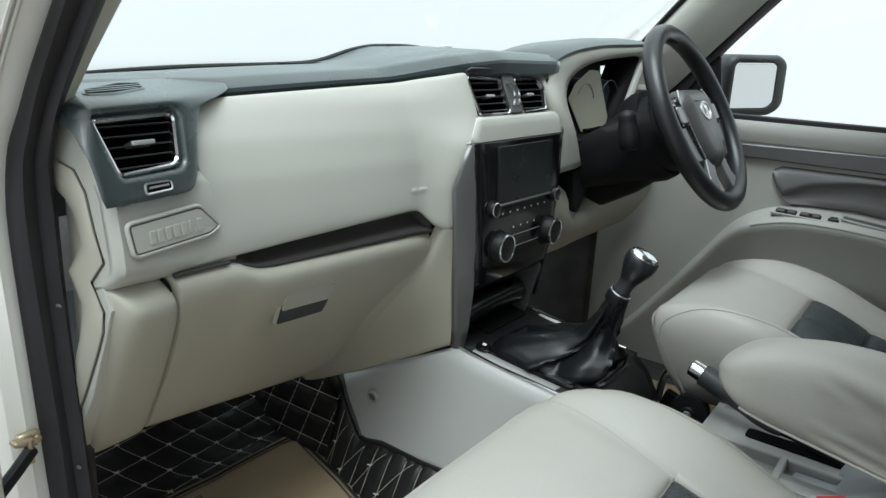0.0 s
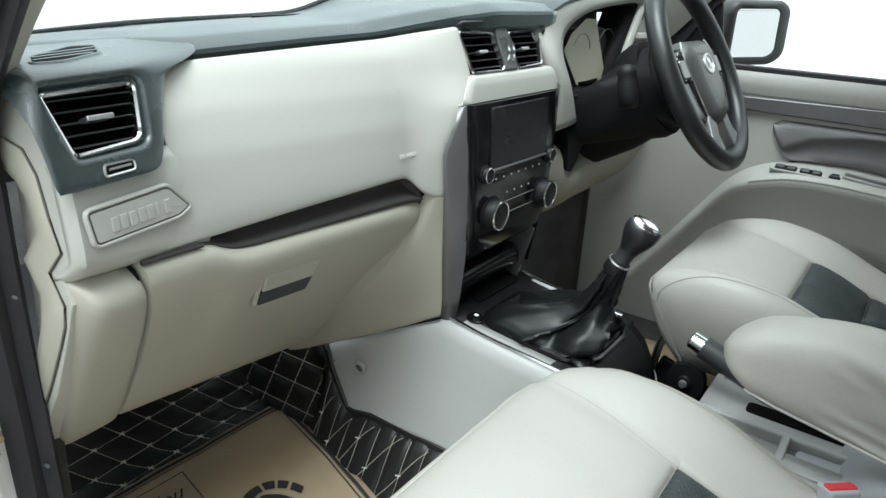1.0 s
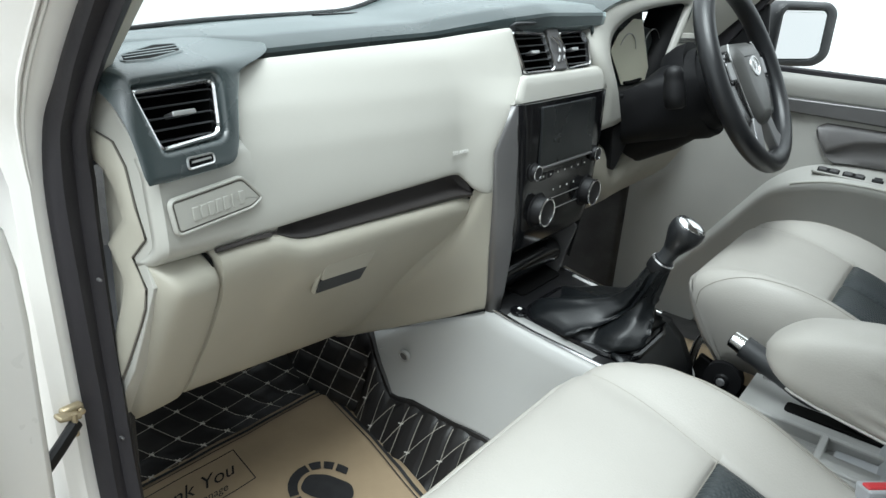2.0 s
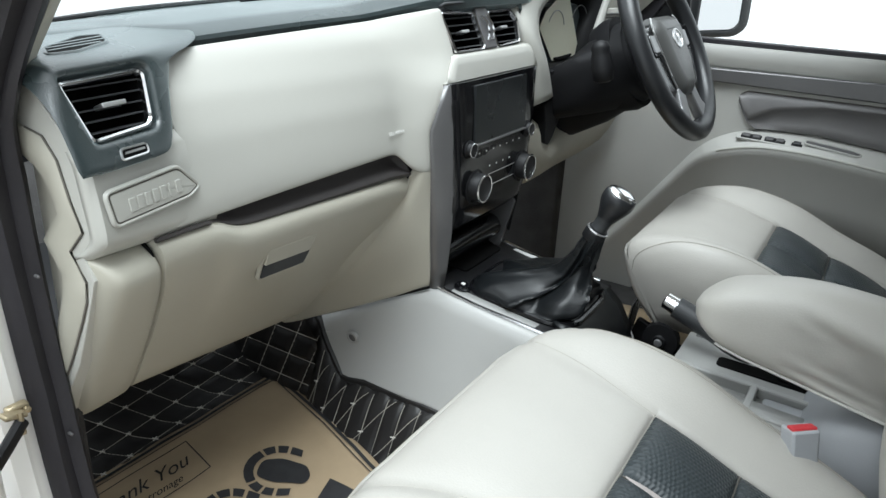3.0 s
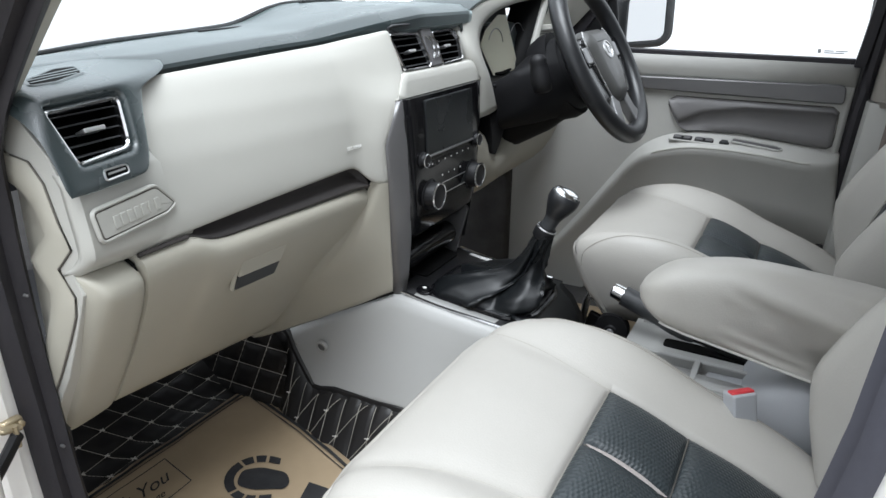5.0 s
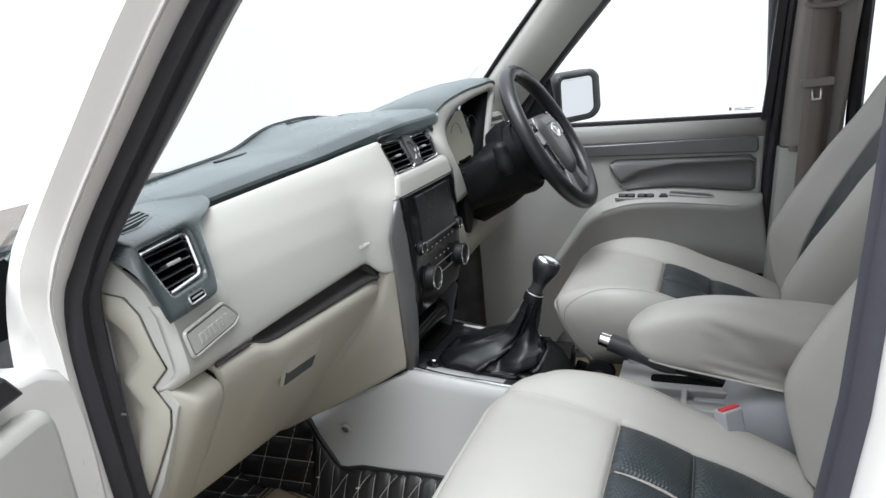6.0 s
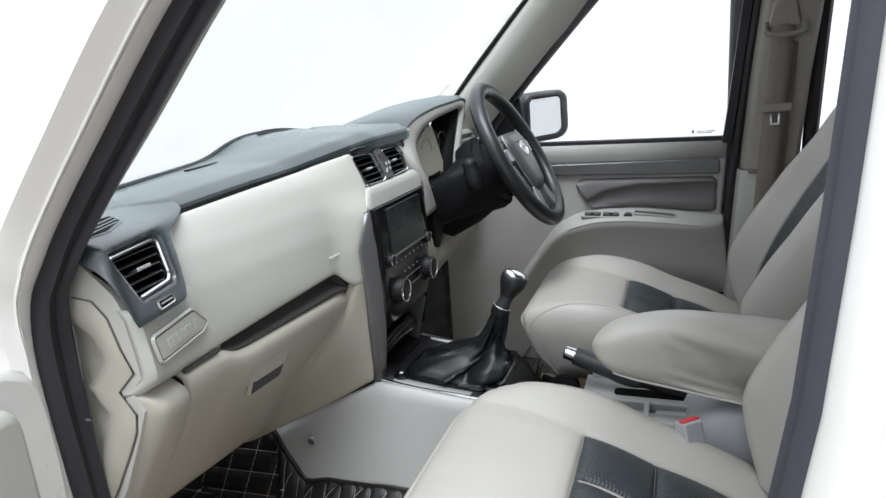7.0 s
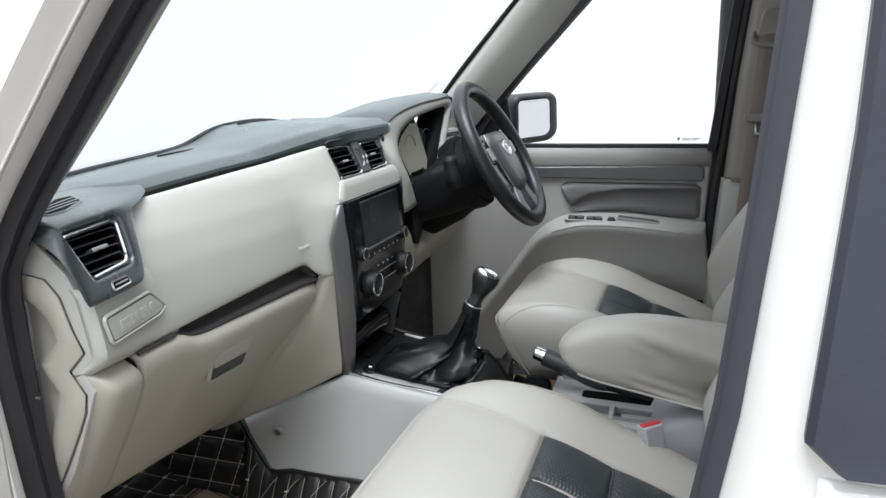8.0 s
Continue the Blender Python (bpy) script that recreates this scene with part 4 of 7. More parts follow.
for i in range(7):
    part("button", slab(rounded([(-0.010, -0.006), (0.010, -0.006), (0.010, 0.006), (-0.010, 0.006)], 0.002), plane((-0.062 + i * 0.022, -0.0135, 1.174), (1, 0, 0), (0, 0, 1)), 0.0008, -0.003), BLACK, stack, bevel=0.0006)
    part("button_mark", slab(rounded([(-0.0017, -0.0012), (0.0017, -0.0012), (0.0017, 0.0012), (-0.0017, 0.0012)], 0.0005, 2), plane((-0.062 + i * 0.022, -0.0143, 1.174), (1, 0, 0), (0, 0, 1)), 0.0004, -0.001), MARK, stack)
for i in range(4):
    part("button_mark", slab(rounded([(-0.0014, -0.0014), (0.0014, -0.0014), (0.0014, 0.0014), (-0.0014, 0.0014)], 0.0005, 2), plane((-0.026 + i * 0.022, -0.0138, 1.148), (1, 0, 0), (0, 0, 1)), 0.0006, -0.001), MARK, stack)
cl_m = plane((0.010, -0.0125, 1.125), (1, 0, 0), (0, 0, 1))
clo = rounded([(-0.05, -0.009), (0.05, -0.009), (0.05, 0.009), (-0.05, 0.009)], 0.003)
part("climate_display", slab(clo, cl_m, 0.001, -0.002), SCREEN, stack)
for y in (-0.0095, 0.0095):
    part("display_line", block((0.010, -0.0142, 1.125 + y), (0.10, 0.001, 0.0009)), SILVER, stack)


def knob(x, z, r, depth, parent):
    m = plane((x, -0.011, z), (1, 0, 0), (0, 0, 1))
    k = part("knob", lathe([(r * 1.02, 0.0), (r * 1.0, depth * 0.2), (r * 0.92, depth * 0.86), (r * 0.86, depth * 0.94), (r * 0.84, depth * 0.90), (r * 0.45, depth * 0.93), (0.001, depth * 0.94)], m, 28), BLACK, parent, "black control knob with a bright ring")
    part("knob_ring", lathe([(r * 0.94, depth * 0.84), (r * 0.985, depth * 0.92), (r * 0.93, depth * 1.0), (r * 0.86, depth * 0.985), (r * 0.85, depth * 0.90)], m, 28, False), CHROME, k)
    part("knob_base", lathe([(r * 1.2, -0.004), (r * 1.18, 0.003), (r * 1.06, 0.004), (r * 1.04, 0.0)], m, 28, False), BLACK, k)
    return k


for x, z, r, d in ((-0.091, 1.185, 0.0115, 0.011), (0.102, 1.184, 0.0115, 0.011), (-0.068, 1.124, 0.0225, 0.021), (0.088, 1.124, 0.0225, 0.021)):
    knob(x, z, r, d, stack)
# hollow under the face, with a padded roll and side cheeks
part("stack_hollow", grid([[V(x, y, z) for x in (-0.112, -0.05, 0.05, 0.112)] for y, z in ((0.05, 1.055), (0.09, 1.03), (0.10, 0.98), (0.07, 0.955))]), BLACK, dash, solid=0.003)
part("roll", tube([(x, 0.035, 1.010 - 0.004 * (x / 0.1) ** 2) for x in np.linspace(-0.105, 0.085, 8)], 0.022, 14), PIANO, dash, "gloss black lip of the open tray")
part("cheek", slab(rounded([(0.02, 0.96), (0.012, 0.99), (-0.006, 1.06), (0.09, 1.08), (0.10, 0.96)], 0.008), Matrix(((0, 0, 1, 0.094), (1, 0, 0, 0), (0, 1, 0, 0), (0, 0, 0, 1))), 0.006, 0.0), SATIN, dash)
part("cheek", slab(rounded([(0.018, 0.96), (0.005, 1.06), (0.09, 1.08), (0.10, 0.96)], 0.008), Matrix(((0, 0, 1, -0.112), (1, 0, 0, 0), (0, 1, 0, 0), (0, 0, 0, 1))), 0.004, 0.0), BLACK, dash)
part("stack_core", block((0.0, 0.19, 1.0), (0.2, 0.2, 0.5)), BLACK, dash, bevel=0.01)

# beige frame round the middle vents, and the vents
cm = plane((0.0, 0.0245, 1.3435), (1, 0, 0), (0, 0.44, 1))
field = rounded([(-0.118, -0.030), (0.112, -0.030), (0.140, -0.012), (0.135, 0.034), (-0.120, 0.034)], 0.008)
part("vent_field", slab(field, cm, -0.037, -0.045), BLACK, dash)
for xs, lug in ((((-0.108, 0.030), (-0.020, 0.027), (-0.014, -0.022), (-0.022, -0.027), (-0.098, -0.026)), (-0.055, 0.002, 0.010)), (((0.022, 0.027), (0.098, 0.028), (0.112, 0.012), (0.100, -0.024), (0.024, -0.027)), (0.065, 0.002, 0.010))):
    air_vent("air_vent", rounded(list(reversed(xs)), 0.006, 4), cm, 5, dash, CHROME, lug, r=0.0032)
part("vent_divider", slab(rounded([(-0.016, -0.028), (0.020, -0.028), (0.018, 0.034), (-0.014, 0.034)], 0.003), cm, 0.004, -0.004), TRIM, dash, bevel=0.002)
for dx in (-0.006, 0.008):
    part("hook", tube(smooth_path([cm @ V(dx - 0.003, 0.020, 0.005), cm @ V(dx + 0.002, 0.011, 0.009), cm @ V(dx + 0.003, -0.004, 0.009), cm @ V(dx, -0.016, 0.005)], 4), 0.0020, 6), CHROME, dash)
rows = []
for u in np.linspace(0, 1, 14):
    rows.append([V(lerp(a, b, u), y, z) for a, b, y, z in ((-0.112, 0.125, 0.022, 1.3165), (-0.114, 0.128, 0.012, 1.316), (-0.118, 0.134, 0.0085, 1.312), (-0.126, 0.146, 0.0060, 1.303), (-0.133, 0.152, 0.0035, 1.292), (-0.138, 0.152, 0.0015, 1.284), (-0.142, 0.152, 0.008, 1.2815))])
part("vent_sill", grid(rows), BEIGE, dash, solid=0.003, smooth=60)
part("vent_cowl", grid([[V(x, y, z) for x in np.linspace(-0.100, 0.15, 8)] for y, z in ((0.034, 1.384), (0.044, 1.379), (0.042, 1.374), (0.06, 1.36))]), DARK, dash, solid=0.003)

# beige frame from the middle vents round the instruments, dark well inside it, slate hood above
FRAME_IN = [(0.262, 0.016, 1.214), (0.234, 0.022, 1.275), (0.203, 0.030, 1.330), (0.212, 0.032, 1.364), (0.262, 0.032, 1.388), (0.33, 0.030, 1.402), (0.45, 0.030, 1.412), (0.535, 0.030, 1.414), (0.528, 0.030, 1.388), (0.474, 0.030, 1.30), (0.455, 0.030, 1.22)]
FRAME_OUT = [(0.150, 0.006, 1.214), (0.148, 0.0, 1.275), (0.124, 0.012, 1.330), (0.130, 0.038, 1.376), (0.190, 0.036, 1.408), (0.31, 0.032, 1.4255), (0.45, 0.030, 1.4325), (0.555, 0.030, 1.4335), (0.560, 0.030, 1.405), (0.496, 0.030, 1.30), (0.480, 0.030, 1.22)]
f_in, f_out = smooth_path(FRAME_IN, 4), smooth_path(FRAME_OUT, 4)
mid_c = V(0.39, 0.09, 1.31)
part("instrument_frame", grid([[lerp(a, b, s) + V(0, dy, 0) for a, b in zip(f_in, f_out)] for s, dy in ((-0.06, 0.02), (0.0, 0.003), (0.06, -0.003), (0.3, -0.006), (0.7, -0.006), (0.93, -0.003), (1.0, 0.003), (1.04, 0.03))]), BEIGE, dash, "beige frame round the instruments", solid=0.002, smooth=60)
part("foot_edge", tube([f_in[0] + V(0, 0.004, -0.001), f_out[0] + V(0.0, 0.006, -0.001)], 0.006, 8), BEIGE, dash)
part("instrument_well", grid([[lerp(a + V(0, 0.004, 0), V(lerp(a.x, mid_c.x, 0.12), 0.10, lerp(a.z, mid_c.z, 0.10)), s) for a in f_in] for s in (0, 0.5, 1)]), BLACK, dash, solid=0.002)
hood_rows = []
for g, y, dz, sq in ((0.0, -0.004, -0.002, 0.0), (0.0, -0.006, 0.003, 0.0), (0.0, 0.004, 0.009, 0.0), (0.0, 0.05, 0.012, 0.02), (0.0, 0.12, 0.004, 0.06), (0.0, 0.20, -0.020, 0.12), (0.0, 0.27, -0.05, 0.2)):
    hood_rows.append([V(lerp(p.x, 0.37, sq), p.y + y, p.z + dz - (0.02 * max(0, y) / 0.27 if k < 4 else 0)) for k, p in enumerate(f_out[11:34])])
part("instrument_hood", grid(hood_rows), PAD, dash, "slate grey instrument hood", solid=0.003, smooth=60)
clu_m = plane((0.39, 0.092, 1.315), (1, 0, 0), (0, 0.22, 1))
cluster = part("instrument_panel", slab(rounded([(-0.185, -0.10), (0.095, -0.10), (0.125, 0.09), (0.10, 0.105), (-0.09, 0.095), (-0.185, 0.06)], 0.02), clu_m, 0.0, -0.01), BLACK, dash, "dark instrument cluster")
cream_m = Matrix(((1, 0, 0, 0), (0, 0, -1, 0.060), (0, 1, 0, 0), (0, 0, 0, 1)))
part("display_plate", slab(rounded([(0.272, 1.330), (0.345, 1.264), (0.462, 1.266), (0.476, 1.276), (0.398, 1.382), (0.355, 1.384), (0.296, 1.358)], 0.006), cream_m, 0.0008, 0.0), CREAM, cluster, "cream plate over the instruments")
for cx, r in ((0.345, 0.040), (0.46, 0.046)):
    part("bezel", tube([cream_m @ V(cx + r * math.cos(a), 1.318 + r * math.sin(a), 0.002) for a in np.linspace(0.3, 2.6, 20)], 0.0008, 6), SILVER, cluster)
part("foot_bracket", tube([cream_m @ V(0.350, 1.268, 0.003), cream_m @ V(0.385, 1.266, 0.003), cream_m @ V(0.43, 1.270, 0.003)], [0.003, 0.0045, 0.0025], 6), CAVITY, cluster)

# dashboard on the driver's side
rows = []
for x in np.linspace(0.16, 0.655, 12):
    b = 0.085 - 0.12 * max(0, x - 0.5)
    rows.append([V(x, 0.315 - 0.1 * (x / 0.655) ** 2, 1.355), V(x, 0.2, 1.368), V(x, b + 0.05, 1.37), V(x, b, 1.36), V(x, b - 0.012, 1.34), V(x, b - 0.02, 1.26), V(x, b - 0.03, 1.22)])
part("driver_top", grid(rows), PAD, dash, solid=0.004, smooth=40)
dvm = plane((0.590, 0.036, 1.316), (1, -0.2, 0), (0, 0.35, 1))
dvo = rounded([(-0.052, -0.028), (0.046, -0.028), (0.052, 0.028), (-0.058, 0.028)], 0.006)
part("vent_surround", slab(offset(dvo, -0.014), dvm, 0.0, -0.02), BEIGE, dash, bevel=0.003)
air_vent("air_vent", dvo, dvm @ pose(0, 0, 0.004), 5, dash, SILVER, (0.0, 0.0, 0.01))
# lower driver side: black middle and beige knee bolster with a notch for the column
part("column_backing", grid([[V(x, y, z) for x in (0.14, 0.25, 0.4, 0.6, 0.65)] for y, z in ((0.075, 1.262), (0.045, 1.258), (0.03, 1.22), (0.05, 1.18), (0.12, 1.15))]), BLACK, dash, solid=0.004)
rows = []
for x, zt, zb in ((0.118, 1.150, 1.055), (0.15, 1.172, 1.04), (0.20, 1.182, 1.025), (0.230, 1.176, 1.02), (0.248, 1.140, 1.02), (0.29, 1.118, 1.02), (0.33, 1.128, 1.02), (0.42, 1.165, 1.02), (0.50, 1.19, 1.02), (0.66, 1.22, 1.02), (0.70, 1.22, 1.02)):
    rows.append([V(x, 0.06, zt + 0.002), V(x, 0.032, zt), V(x, 0.020, zt - 0.012), V(x, 0.018, lerp(zt, zb, 0.4)), V(x, 0.045, lerp(zt, zb, 0.75)), V(x, 0.085, zb), V(x, 0.14, zb - 0.02)])
part("knee_bolster", grid(rows), BEIGE_SHADED, dash, "beige knee bolster under the steering column", solid=0.004, smooth=60, subsurf=1)
part("far_end", block((0.672, 0.16, 1.28), (0.02, 0.24, 0.12)), BEIGE_SHADED, dash, bevel=0.01)
kick = part("kick_panel", join(block((0.60, 0.36, 0.87), (0.03, 0.5, 0.44)), block((0.13, 0.38, 0.90), (0.02, 0.42, 0.34))), CARPET, bevel=0.01)
tagged(kick, "dark footwell side lining", "trim", kind="structure")
near_kick = part("kick_panel", block((-0.628, 0.36, 0.85), (0.03, 0.40, 0.36)), CARPET, bevel=0.01)
tagged(near_kick, "dark footwell side lining of the passenger", "trim", kind="structure")

# ---- steering wheel and column ----
WC, TILT_W = V(0.395, -0.147, 1.3115), 29.0
wheel_m = plane(WC, (1, 0, 0), (0, math.sin(radians(TILT_W)), math.cos(radians(TILT_W))))
wheel = group_thing("steering_wheel", WC, "dark grey leather steering wheel with a bright emblem", "steering wheel")
R = 0.1665
rim_pts = [wheel_m @ V(R * math.cos(a) * 1.0, R * math.sin(a), 0) for a in np.linspace(0, 2 * math.pi, 64, endpoint=False)]
part("rim", tube(rim_pts, 0.0172, 16, closed=True, up=wheel_m.to_3x3() @ V(0, 0, 1)), GRIPLEATHER, wheel, smooth=80)
hub_out = rounded([(-0.060, 0.056), (0.060, 0.056), (0.080, 0.03), (0.066, -0.050), (0.040, -0.100), (-0.040, -0.100), (-0.066, -0.050), (-0.080, 0.03)], 0.024)
part("hub_pad", grid([[wheel_m @ V(p[0], p[1], h) for p in offset(hub_out, d)] for d, h in ((0.004, -0.04), (0.0, -0.010), (0.003, 0.002), (0.009, 0.009), (0.016, 0.0135), (0.024, 0.0165), (0.030, 0.0178))], close_u=True, caps=True), HUB, wheel, "charcoal airbag pad", smooth=50)
for sx in (-1, 1):
    pts = [(0.06 * sx, 0.045), (0.11 * sx, 0.040), (0.172 * sx, 0.026), (0.174 * sx, -0.014), (0.125 * sx, -0.040), (0.095 * sx, -0.085), (0.045 * sx, -0.085)]
    if sx < 0:
        pts = pts[::-1]
    sp = part("spoke", slab(rounded(pts, 0.008), wheel_m, 0.002, -0.018), PIANO, wheel, "gloss black spoke panel", bevel=0.006, segs=3)
    part("switch_pad", slab(rounded([(0.095 * sx - 0.018, -0.010), (0.095 * sx + 0.018, -0.010), (0.095 * sx + 0.018, 0.022), (0.095 * sx - 0.018, 0.022)], 0.006), wheel_m, 0.006, 0.0), WHEELTRIM, sp, "grey remote switch pad", bevel=0.002)
    part("switch_rim", grid([[wheel_m @ V(p[0] + 0.092 * sx, p[1] + 0.004, h) for p in offset(rounded([(-0.024, -0.020), (0.024, -0.020), (0.024, 0.026), (-0.024, 0.026)], 0.01), d)] for d, h in ((-0.002, 0.001), (0, 0.005), (0.003, 0.002))], close_u=True), PIANO, sp)
    pts = [(0.016 * sx, -0.085), (0.052 * sx, -0.078), (0.066 * sx, -0.115), (0.098 * sx, -0.138), (0.050 * sx, -0.168), (0.030 * sx, -0.120)]
    if sx > 0:
        pts = pts[::-1]
    part("lower_spoke", slab(rounded(pts, 0.006), wheel_m, 0.004, -0.014), WHEELTRIM, wheel, "grey lower spoke", bevel=0.003)
for sx in (-1, 1):
    part("spoke_edge", tube(smooth_path([wheel_m @ V(sx * x, y, h) for x, y, h in ((0.070, 0.052, 0.004), (0.084, 0.030, 0.006), (0.078, -0.010, 0.006), (0.068, -0.050, 0.005), (0.056, -0.078, 0.004))], 5), 0.0016, 6), SILVER, wheel, "bright edge line of the spoke")
em = wheel_m @ pose(0, 0.006, 0.0165)
part("spoke_bridge", slab(rounded([(-0.05, -0.168), (0.05, -0.168), (0.046, -0.146), (-0.046, -0.146)], 0.005), wheel_m, 0.0, -0.012), BLACK, wheel, bevel=0.003)
part("emblem", lathe([(0.0205, 0.0), (0.020, 0.003), (0.0165, 0.0034), (0.0160, 0.0018), (0.0005, 0.0016)], em @ Matrix.Diagonal((1.25, 0.9, 1, 1)), 28), SILVER, wheel, "bright oval emblem")
for k in (-1, 1):
    part("emblem_bar", slab(rounded([(-0.002, -0.009), (0.003, -0.009), (0.0015, 0.009), (-0.0015, 0.009)], 0.001, 2), em @ pose(0.0045 * k, 0, 0, 0, 0, -14 * k), 0.0036, 0.001), SILVER, wheel)
column = group_thing("steering_column", (0.395, 0.0, 1.22), "black steering column shroud with a control stalk", "steering column")
ax = wheel_m.to_3x3() @ V(0, 0, -1)
part("shroud", grid([[WC + ax * d + (wheel_m.to_3x3() @ V(w * math.cos(a), h * math.sin(a) - drop, 0)) for a in np.linspace(0, 2 * math.pi, 20, endpoint=False)] for d, w, h, drop in ((0.030, 0.068, 0.060, 0.0), (0.05, 0.076, 0.068, 0.0), (0.10, 0.078, 0.072, 0.008), (0.16, 0.076, 0.074, 0.016), (0.24, 0.07, 0.068, 0.022))], close_u=True, caps=True), SHROUD, column, smooth=60)
part("shroud_slot", block(tuple(WC + ax * 0.09 + V(-0.078, 0, -0.02)), (0.006, 0.012, 0.05), (20, 0, 0)), CAVITY, column)
low_m = Matrix(((1, 0, 0, 0), (0, 0, -1, 0), (0, 1, 0, 0), (0, 0, 0, 1)))
part("lower_shroud", slab(rounded([(0.243, 1.262), (0.44, 1.262), (0.455, 1.20), (0.40, 1.172), (0.30, 1.168), (0.276, 1.138), (0.258, 1.122), (0.238, 1.130), (0.234, 1.165), (0.222, 1.205), (0.264, 1.213)], 0.006, 4), low_m, -0.012, -0.06), SHROUD, column, bevel=0.008, segs=3)
def radial(poly, c, a):
    """Distance from c to the outline along the direction a."""
    d, best = Vector((math.cos(a), math.sin(a))), 0.05
    for i in range(len(poly)):
        p, q = Vector(poly[i - 1]) - c, Vector(poly[i]) - c
        e = q - p
        den = d.x * e.y - d.y * e.x
        if abs(den) > 1e-9:
            t, s = (p.x * e.y - p.y * e.x) / den, (p.x * d.y - p.y * d.x) / den
            if t > 0 and 0 <= s <= 1:
                best = t
    return best


cov = rounded([(0.240, 1.258), (0.46, 1.262), (0.48, 1.20), (0.42, 1.166), (0.30, 1.160), (0.262, 1.168), (0.252, 1.205)], 0.012, 4)
cov_c = Vector((0.355, 1.213))
rows = []
for s in np.linspace(0, 1, 9):
    e = s * s * (3 - 2 * s)
    row = []
    for a in np.linspace(0, 2 * math.pi, 48, endpoint=False):
        r = radial(cov, cov_c, a)
        p = V(cov_c.x + r * math.cos(a), 0.03, cov_c.y + r * math.sin(a))
        q = WC + ax * 0.058 + wheel_m.to_3x3() @ V(0.080 * math.cos(a), 0.076 * math.sin(a) - 0.002, 0)
        m = lerp(p, q, s)
        row.append(m + (m - lerp(V(cov_c.x, 0.03, cov_c.y), WC + ax * 0.058, s)) * (0.16 * math.sin(math.pi * s)))
    rows.append(row)
part("column_cover", grid(rows, close_u=True), SHROUD, column, "black moulded cover round the column", smooth=60)
part("column_collar", lathe([(0.088, 0.0), (0.090, 0.02), (0.084, 0.045), (0.07, 0.05)], Matrix.Translation(WC + ax * 0.075) @ ax.to_track_quat("Z", "Y").to_matrix().to_4x4(), 28), SHROUD, column, smooth=50)
st0 = WC + ax * 0.10 + V(-0.082, 0.0, 0.012)
part("stalk", tube(smooth_path([st0, st0 + V(-0.035, -0.010, 0.006), st0 + V(-0.068, -0.020, 0.008), st0 + V(-0.080, -0.024, 0.009)], 5), [0.013] * 5 + [0.012] * 5 + [0.011] * 6, 10), BLACK, column, "black control stalk")
part("stalk_grip", lathe([(0.010, -0.026), (0.0165, -0.022), (0.0185, -0.004), (0.0170, 0.016), (0.0150, 0.026), (0.0165, 0.032), (0.0120, 0.041), (0.001, 0.044)], Matrix.Translation(st0 + V(-0.088, -0.026, 0.006)) @ pose(0, 0, 0, -14, 0, 0), 20), BLACK, column, "rounded grip of the control stalk", smooth=60)


# ---- centre console ----
console = group_thing("centre_console", (0, -0.15, 0.68), "grey beige centre console with a gear gate", "console")


def con_z(y):
    return table(y, [-0.62, -0.50, -0.30, -0.168, -0.05, 0.02], [0.925, 0.93, 0.935, 0.943, 0.955, 0.968])


rows = []
for y, zt, xt, zb, xb in ((0.250, 0.854, -0.134, 0.848, -0.140), (0.20, 0.878, -0.138, 0.815, -0.156), (0.155, 0.901, -0.137, 0.774, -0.172), (0.11, 0.922, -0.134, 0.783, -0.175), (0.022, 0.966, -0.124, 0.788, -0.18), (-0.02, 0.960, -0.124, 0.788, -0.18), (-0.09, 0.951, -0.124, 0.78, -0.18), (-0.17, 0.942, -0.125, 0.76, -0.18), (-0.30, 0.935, -0.125, 0.70, -0.17), (-0.45, 0.930, -0.124, 0.69, -0.16), (-0.66, 0.920, -0.12, 0.68, -0.15)):
    top = [V(xt + 0.03, y, zt), V(xt + 0.008, y, zt), V(xt - 0.003, y, zt - 0.006), V(xt - 0.009, y, zt - 0.022)]
    for s in (0.2, 0.4, 0.6, 0.8, 0.93, 1.0):
        top.append(V(lerp(xt - 0.012, xb, s ** 1.2), y, lerp(zt - 0.03, zb, s)))
    rows.append(top)
part("side_panel", grid(rows), CONSOLE, console, solid=0.004, smooth=50)
part("side_panel", grid([[V(-p.x + (0.01 if p.x > -0.11 else 0), p.y, p.z) for p in r] for r in rows[2:7]]), CONSOLE, console, solid=0.004, smooth=50)
# dark strip painted as the shade in the console seam
part("seam_gap", tube([(-0.138, 0.248, 0.858), (-0.141, 0.15, 0.9055), (-0.128, 0.022, 0.9685)], 0.0022, 6), CAVITY, console)
pin_m = plane((-0.1605, 0.147, 0.853), (0, -1, 0), (-0.2, 0, 1))
part("plug_ring", lathe([(0.011, -0.004), (0.0105, 0.0015), (0.0075, 0.002), (0.007, -0.001)], pin_m, 20), CONSOLE, console)
part("plug_hole", lathe([(0.0075, 0.0005), (0.004, 0.001), (0.0005, 0.0012)], pin_m, 16), TRIM, console)
top_rows = [[V(x, y, con_z(y) - 0.002) for x in (-0.114, -0.06, 0.0, 0.06, 0.114)] for y in (0.06, 0.022, -0.05, -0.12, -0.188)]
part("gate_plate", grid(top_rows), BLACK, console, "gloss black plate round the gear lever", solid=0.006)
part("front_bin", slab(rounded([(-0.04, -0.018), (0.085, -0.018), (0.088, 0.02), (-0.045, 0.02)], 0.008), plane((0.0, 0.025, con_z(0.02) + 0.002), (1, 0, 0), (0, 1, 0.2)), 0.003, -0.004), CAVITY, console)
